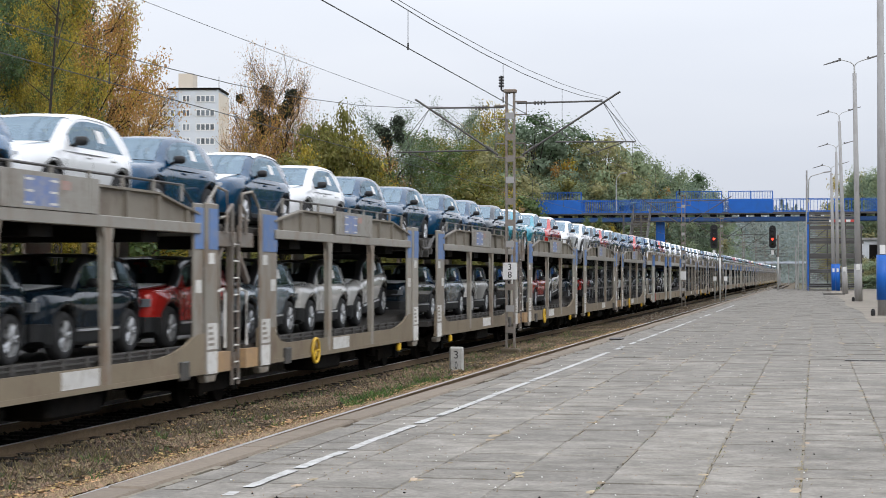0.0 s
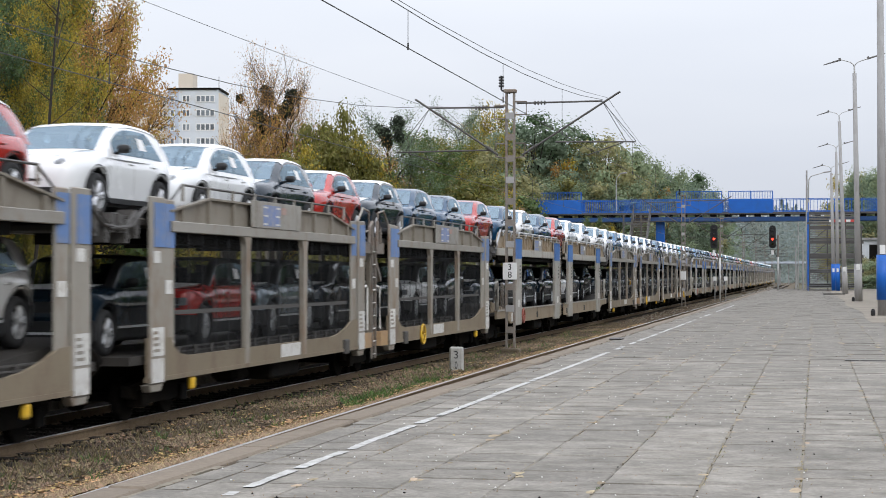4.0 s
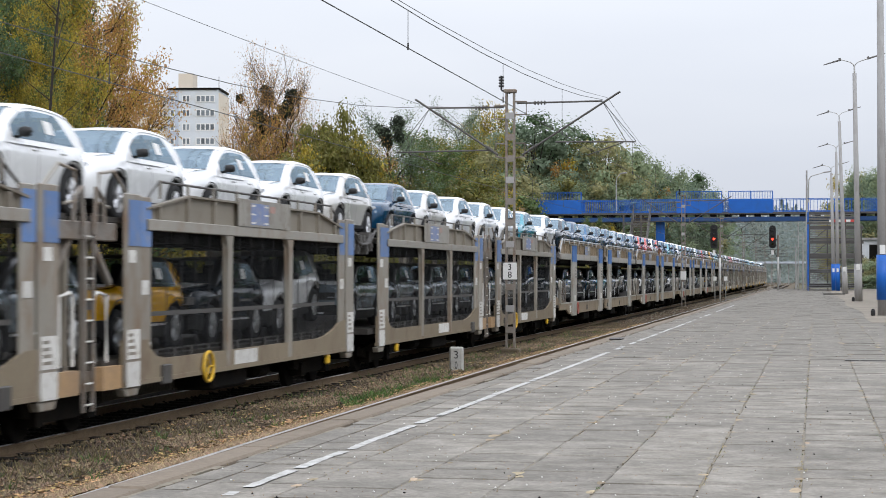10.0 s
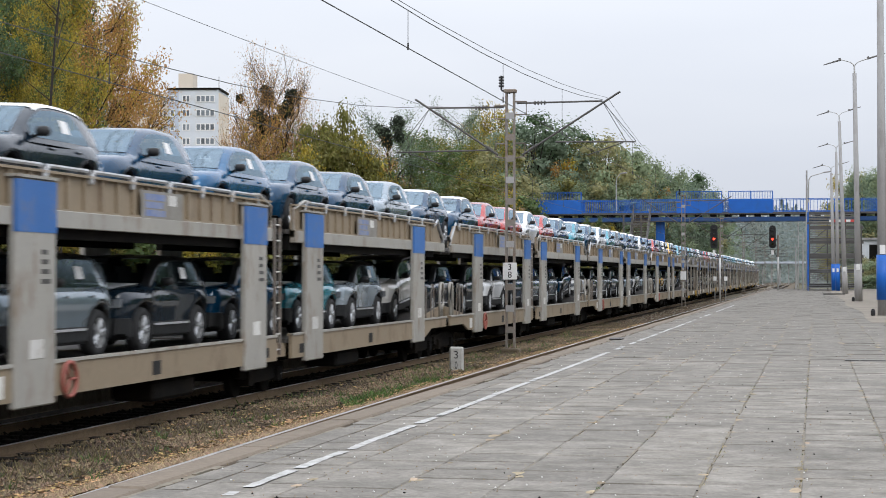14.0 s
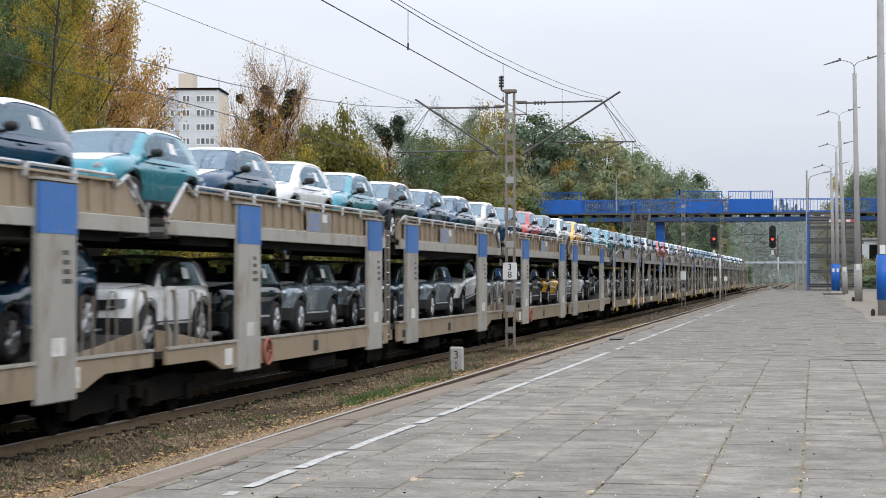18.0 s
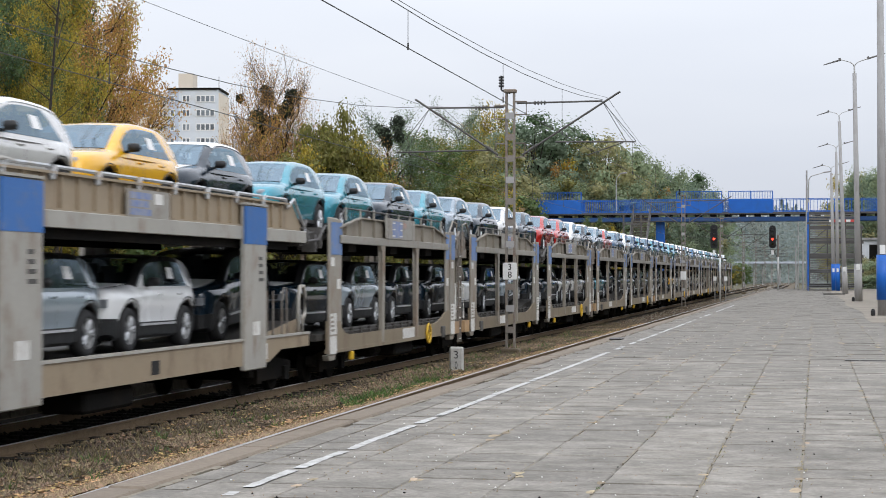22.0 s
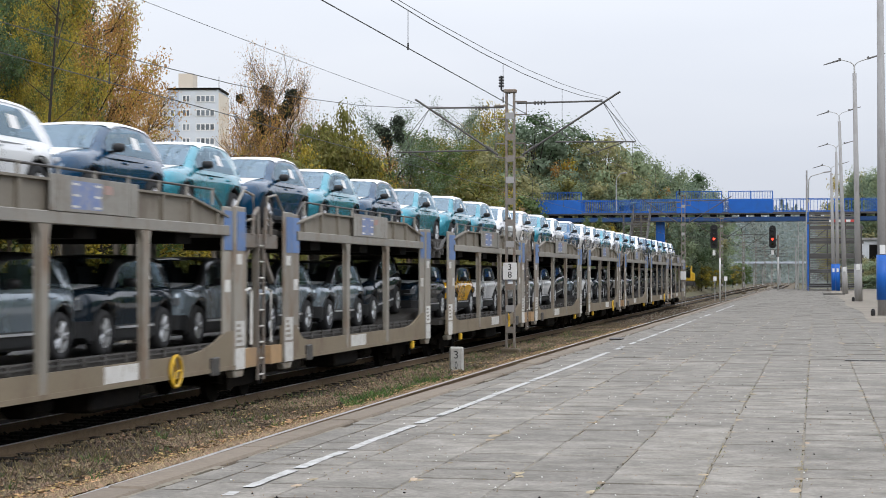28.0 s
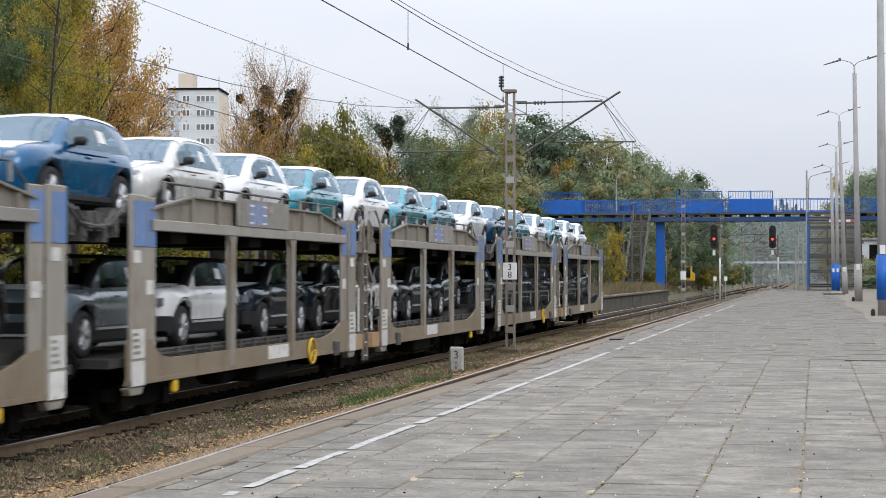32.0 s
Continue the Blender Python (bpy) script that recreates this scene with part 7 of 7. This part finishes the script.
HEIGHT = {"bush_olive": 8.0, "bush_green": 8.0, "bush_rust": 8.0, "bush_gold": 8.0, "far_green": 13.0, "far_dark": 14.0, "far_olive": 11.5, "near_green": 13.0, "near_gold": 13.5, "near_rust": 12.5, "green": 13.0, "dark": 14.0, "gold": 13.5, "olive": 11.0, "rust": 12.5, "bare": 12.5, "orange": 11.5, "thin": 12.0}
made_trees = {}


def tree(kind, x, y, h, ground=0.4, wide=1.0, turn=0.0):
    s = h / HEIGHT[kind]
    m = pose(x, y, ground, 0, 0, turn) @ Matrix.Diagonal((s * wide, s * wide, s, 1))
    if kind not in made_trees:
        t = thing("tree", TREE_WORDS[kind] + " behind the tracks", "tree", group="trees along the railway")
        part("trunk", MODELS[kind][0], None, t)
        part("crown", MODELS[kind][1], None, t)
        t.matrix_basis = m
        made_trees[kind] = t
        return t
    t = copy_thing(made_trees[kind], pose(0, 0, 0))
    t.matrix_basis = m
    return t


def aimed(u, v, d):
    """A place at distance d along the view, u to the side of the track's vanishing point; and the height of v above the eye."""
    x = u * d / 3303
    return x, (d + x * 0.1992) / 0.98, 2.24 + v * d / 3237


rng = random.Random(41)
# (kind, sideways, height over the horizon, distance, width factor)
for kind, u, v, d, wide in (
        ("near_green", -1425, 470, 58, 0.62), ("near_green", -1440, 560, 64, 0.6), ("near_green", -1415, 620, 72, 0.7), ("near_gold", -1345, 570, 60, 0.46), ("near_green", -1398, 600, 76, 0.6), ("near_gold", -1330, 540, 70, 0.45), ("near_gold", -1372, 420, 58, 0.4),
        ("near_rust", -1262, 480, 66, 0.44), ("near_rust", -1282, 530, 72, 0.55), ("near_gold", -1335, 380, 56, 0.42), ("near_rust", -1300, 570, 82, 0.55), ("near_rust", -1215, 330, 74, 0.3),
        ("bare", -962, 384, 98, 0.5), ("bare", -990, 350, 96, 0.45), ("bare", -930, 345, 95, 0.5), ("rust", -1010, 275, 92, 0.42), ("rust", -985, 300, 93, 0.5), ("rust", -930, 262, 96, 0.6), ("bush_olive", -856, 290, 93, 0.62), ("bush_olive", -842, 318, 95, 0.5), ("bush_olive", -880, 268, 92, 0.55), ("bush_olive", -815, 262, 93, 0.62), ("bush_olive", -795, 205, 92, 0.8), ("bush_gold", -905, 240, 90, 0.6), ("bush_rust", -992, 258, 94, 0.6), ("bush_rust", -940, 265, 95, 0.55),
        ("thin", -752, 294, 122, 0.8), ("bare", -790, 225, 104, 0.8), ("green", -690, 250, 126, 0.9), ("olive", -650, 235, 132, 0.9), ("green", -720, 215, 122, 0.8),
        ("gold", -596, 296, 198, 0.7), ("thin", -625, 300, 190, 0.7), ("olive", -575, 235, 190, 0.8), ("dark", -500, 298, 205, 0.75), ("green", -545, 285, 210, 0.7), ("dark", -455, 265, 208, 0.65),
        ("orange", -442, 225, 202, 0.55), ("green", -405, 240, 212, 0.65), ("olive", -372, 250, 206, 0.7), ("green", -335, 240, 214, 0.65), ("dark", -300, 226, 220, 0.65), ("orange", -268, 178, 222, 0.35),
        ("green", -262, 212, 228, 0.6), ("dark", -232, 214, 234, 0.6), ("green", -205, 196, 242, 0.6), ("dark", -192, 158, 256, 0.6), ("green", -176, 118, 275, 0.6), ("dark", -212, 165, 262, 0.8),
        ("olive", -540, 190, 204, 0.8), ("green", -470, 180, 200, 0.8), ("olive", -420, 175, 200, 0.8), ("green", -350, 180, 202, 0.8), ("dark", -305, 160, 238, 0.7), ("olive", -262, 140, 240, 0.6),
        ("olive", 90, 36, 214, 1.3), ("green", 104, 34, 212, 1.5), ("olive", 118, 30, 210, 1.5), ("green", 96, 8, 205, 2.2), ("olive", 84, 4, 206, 1.8), ("green", 112, 6, 204, 2.2), ("gold", 62, 175, 270, 0.8), ("green", 95, 205, 255, 0.9), ("dark", 125, 215, 250, 1.0), ("green", 160, 230, 235, 1.0), ("olive", 40, 130, 300, 0.8)):
    # Beyond 185 the same kinds swap to leaves paled for haze.
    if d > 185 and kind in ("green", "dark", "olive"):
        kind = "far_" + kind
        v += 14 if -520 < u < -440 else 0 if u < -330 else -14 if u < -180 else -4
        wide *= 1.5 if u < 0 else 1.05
    x, y, z = aimed(u, v, d)
    tree(kind, x, y, z - (0.4 if u < 0 else -0.6), 0.4 if u < 0 else -0.6, wide * rng.uniform(0.95, 1.08), rng.uniform(0, 360))
# a dark leaning trunk in front of the golden trees
x0, y0, z0 = aimed(-1404, 0, 52)
x1, y1, z1 = aimed(-1323, 560, 52)
t = thing("tree", "dark leaning trunk with a small golden crown", "tree", pose(x0, y0, 0.3), group="trees along the railway")
b = bmesh.new()
lean = Vector((x1 - x0, y1 - y0, z1 - 0.3))
pipe_pts = [lean * u + Vector((0.14 * math.sin(5 * u), 0, 0)) for u in (0, 0.2, 0.4, 0.6, 0.8, 1.0)]
for k in range(5):
    tube(b, pipe_pts[k], pipe_pts[k + 1], 0.066 - 0.009 * k, 8, 0.066 - 0.009 * (k + 1), caps=False)
for k in range(9):
    c0 = lean * (0.35 + 0.07 * k)
    a = 2.4 * k
    tube(b, c0, c0 + Vector((1.1 * math.cos(a), 1.1 * math.sin(a), 0.9)), 0.018, 5, 0.006, caps=False)
part("trunk", b, M_DARKBARK, t)
part("crown", MODELS["near_gold"][1], None, t, m=Matrix.Translation(lean * 0.92) @ Matrix.Diagonal((0.25, 0.25, 0.25, 1)))
# lower growth behind the train
for i in range(34):
    y = 42 + 108 * (i + rng.random()) / 34
    x = rng.uniform(-31, -23.5)
    if abs(y - 187) < 9 and x > -26:
        x -= 6
    tree(rng.choice(("bush_olive", "bush_rust", "bush_green", "bush_olive", "bush_gold")), x, y, rng.uniform(5.0, 8.0) * (1 if y < 120 else 1.2), 0.5, rng.uniform(1.1, 1.5), rng.uniform(0, 360))
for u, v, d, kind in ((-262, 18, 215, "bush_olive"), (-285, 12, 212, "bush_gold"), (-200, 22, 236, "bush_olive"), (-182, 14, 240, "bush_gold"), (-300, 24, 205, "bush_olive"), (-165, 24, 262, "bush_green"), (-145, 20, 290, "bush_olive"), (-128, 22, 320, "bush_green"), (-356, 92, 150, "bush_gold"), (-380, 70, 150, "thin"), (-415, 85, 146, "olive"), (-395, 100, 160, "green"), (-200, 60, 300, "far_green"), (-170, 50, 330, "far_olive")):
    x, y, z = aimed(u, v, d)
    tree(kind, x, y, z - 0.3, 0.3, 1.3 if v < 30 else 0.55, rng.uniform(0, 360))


def mistletoe(u, v, d, r):
    x, y, z = aimed(u, v, d)
    rg = random.Random(int(u * 7 + v))
    vs, fs = [], []
    for i in range(620):
        o = Vector((rg.gauss(0, 1), rg.gauss(0, 1), rg.gauss(0, 1))).normalized()
        o = Vector((o.x * 0.85, o.y * 0.85, o.z * 1.1)) * r * (0.8 + 0.5 * noise.noise(o * 1.7 + Vector((u, v, 0)))) * 1.5 * rg.random() ** 0.5
        ux = Vector((rg.uniform(-1, 1), rg.uniform(-1, 1), rg.uniform(-1, 1))).normalized() * 0.1
        uy = ux.orthogonal().normalized() * 0.05
        k = len(vs)
        vs += [tuple(o - ux), tuple(o + uy), tuple(o + ux), tuple(o - uy)]
        fs.append((k, k + 1, k + 2, k + 3))
    me = bpy.data.meshes.new("mistletoe")
    me.from_pydata(vs, [], fs)
    me.materials.append(LEAVES["mistletoe"])
    ob = new("mistletoe", me)
    ob.matrix_basis = pose(x, y, z)
    tagged(ob, "round dark green mistletoe clump in a bare tree", "mistletoe", group="mistletoe clumps")


for u, v, d, r in ((-973, 327, 97, 0.2), (-968, 312, 97, 0.3), (-1018, 312, 97, 0.16), (-925, 317, 96, 0.32), (-938, 290, 96, 0.38), (-986, 276, 96, 0.42), (-970, 262, 96, 0.4), (-982, 240, 96, 0.34), (-955, 268, 96, 0.3),
                   (-763, 252, 122, 0.42), (-756, 236, 122, 0.36), (-738, 268, 122, 0.44), (-736, 246, 121, 0.36), (-774, 261, 122, 0.18)):
    mistletoe(u, v, d, r)


def far_wood(name, label, count, seed, xr, yr, hr, mats, big=1.0):
    rg = random.Random(seed)
    vs, fs, ids = [], [], []
    for i in range(count):
        cx, cy, h = rg.uniform(*xr), rg.uniform(*yr), rg.uniform(*hr)
        which = rg.randrange(len(mats))
        for q in range(150 if big > 1.5 else 260):
            u = rg.random() ** 0.8
            rad = h * 0.27 * math.sin(min(1, 0.12 + 0.95 * u) * math.pi) ** 0.7
            a = rg.uniform(0, 6.28)
            rr = rad * math.sqrt(rg.random())
            o = Vector((cx + rr * math.cos(a), cy + rr * math.sin(a), h * u))
            s = rg.uniform(0.3, 0.62) * big
            ux = Vector((rg.uniform(-1, 1), rg.uniform(-1, 1), rg.uniform(-0.6, 0.6))).normalized() * s
            uy = ux.orthogonal().normalized() * s * 0.7
            k = len(vs)
            vs += [tuple(o - ux), tuple(o + uy), tuple(o + ux), tuple(o - uy)]
            fs.append((k, k + 1, k + 2, k + 3))
            ids.append(which)
    me = bpy.data.meshes.new(name)
    me.from_pydata(vs, [], fs)
    for m in mats:
        me.materials.append(LEAVES[m])
    me.polygons.foreach_set("material_index", ids)
    tagged(new(name, me), label, "woods", kind="stuff")


bm = bmesh.new()
ridge = [[bm.verts.new((x, y, z + 3.0 * noise.noise((0.03 * x, 0.05 * y, 3)))) for x in range(-120, 121, 12)] for y, z in ((560, -2.0), (640, 4.0), (720, 14.0), (780, 25.0), (830, 27.0), (900, -4.0))]
for r0, r1 in zip(ridge, ridge[1:]):
    for k in range(len(r0) - 1):
        bm.faces.new((r0[k], r0[k + 1], r1[k + 1], r1[k]))
solo("hillside", bm, M_HILL, "distant wooded hillside closing the railway line", "hill", kind="structure", smooth=True)
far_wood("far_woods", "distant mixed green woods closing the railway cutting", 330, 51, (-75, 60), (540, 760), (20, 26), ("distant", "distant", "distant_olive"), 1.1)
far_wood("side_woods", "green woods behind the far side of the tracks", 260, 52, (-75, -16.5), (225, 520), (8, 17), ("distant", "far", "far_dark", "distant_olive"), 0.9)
far_wood("right_woods", "green woods beyond the platform", 110, 53, (8, 60), (240, 520), (7, 15), ("green", "olive", "gold"))
far_wood("back_woods", "low woods behind the verge trees", 120, 54, (-62, -36), (60, 225), (4, 6.5), ("green", "olive", "rust", "gold"))
# Added out of view, beside and behind the camera, to limit side light.
far_wood("platform_woods", "unseen woods added beside the platform to hold back side light", 300, 55, (20, 48), (-90, 70), (4, 6.5), ("green", "olive", "dark", "dark"), 1.6)
far_wood("rear_woods", "unseen woods added behind the camera to close the line", 90, 56, (-45, 30), (-160, -90), (10, 16), ("green", "olive", "gold", "dark"))
# Added out of view so the car flanks mirror something dark.
far_wood("tall_woods", "unseen dark woods added as a reflection for the car sides", 420, 57, (15, 34), (70, 300), (11.5, 14), ("dark", "dark", "dark", "green"), 1.8)


def motions():
    """The whole train rolls towards the camera, gaining a little speed."""
    for ob, s, z, dx, turn, tilt in MOVING:
        walk(ob, [(t, pose(TRAIN_TRACK + dx, s - travel(t), z, tilt, 0, turn)) for t in (0, 4, 8, 12, 16, 20, 24, 28, 32)])


motions()
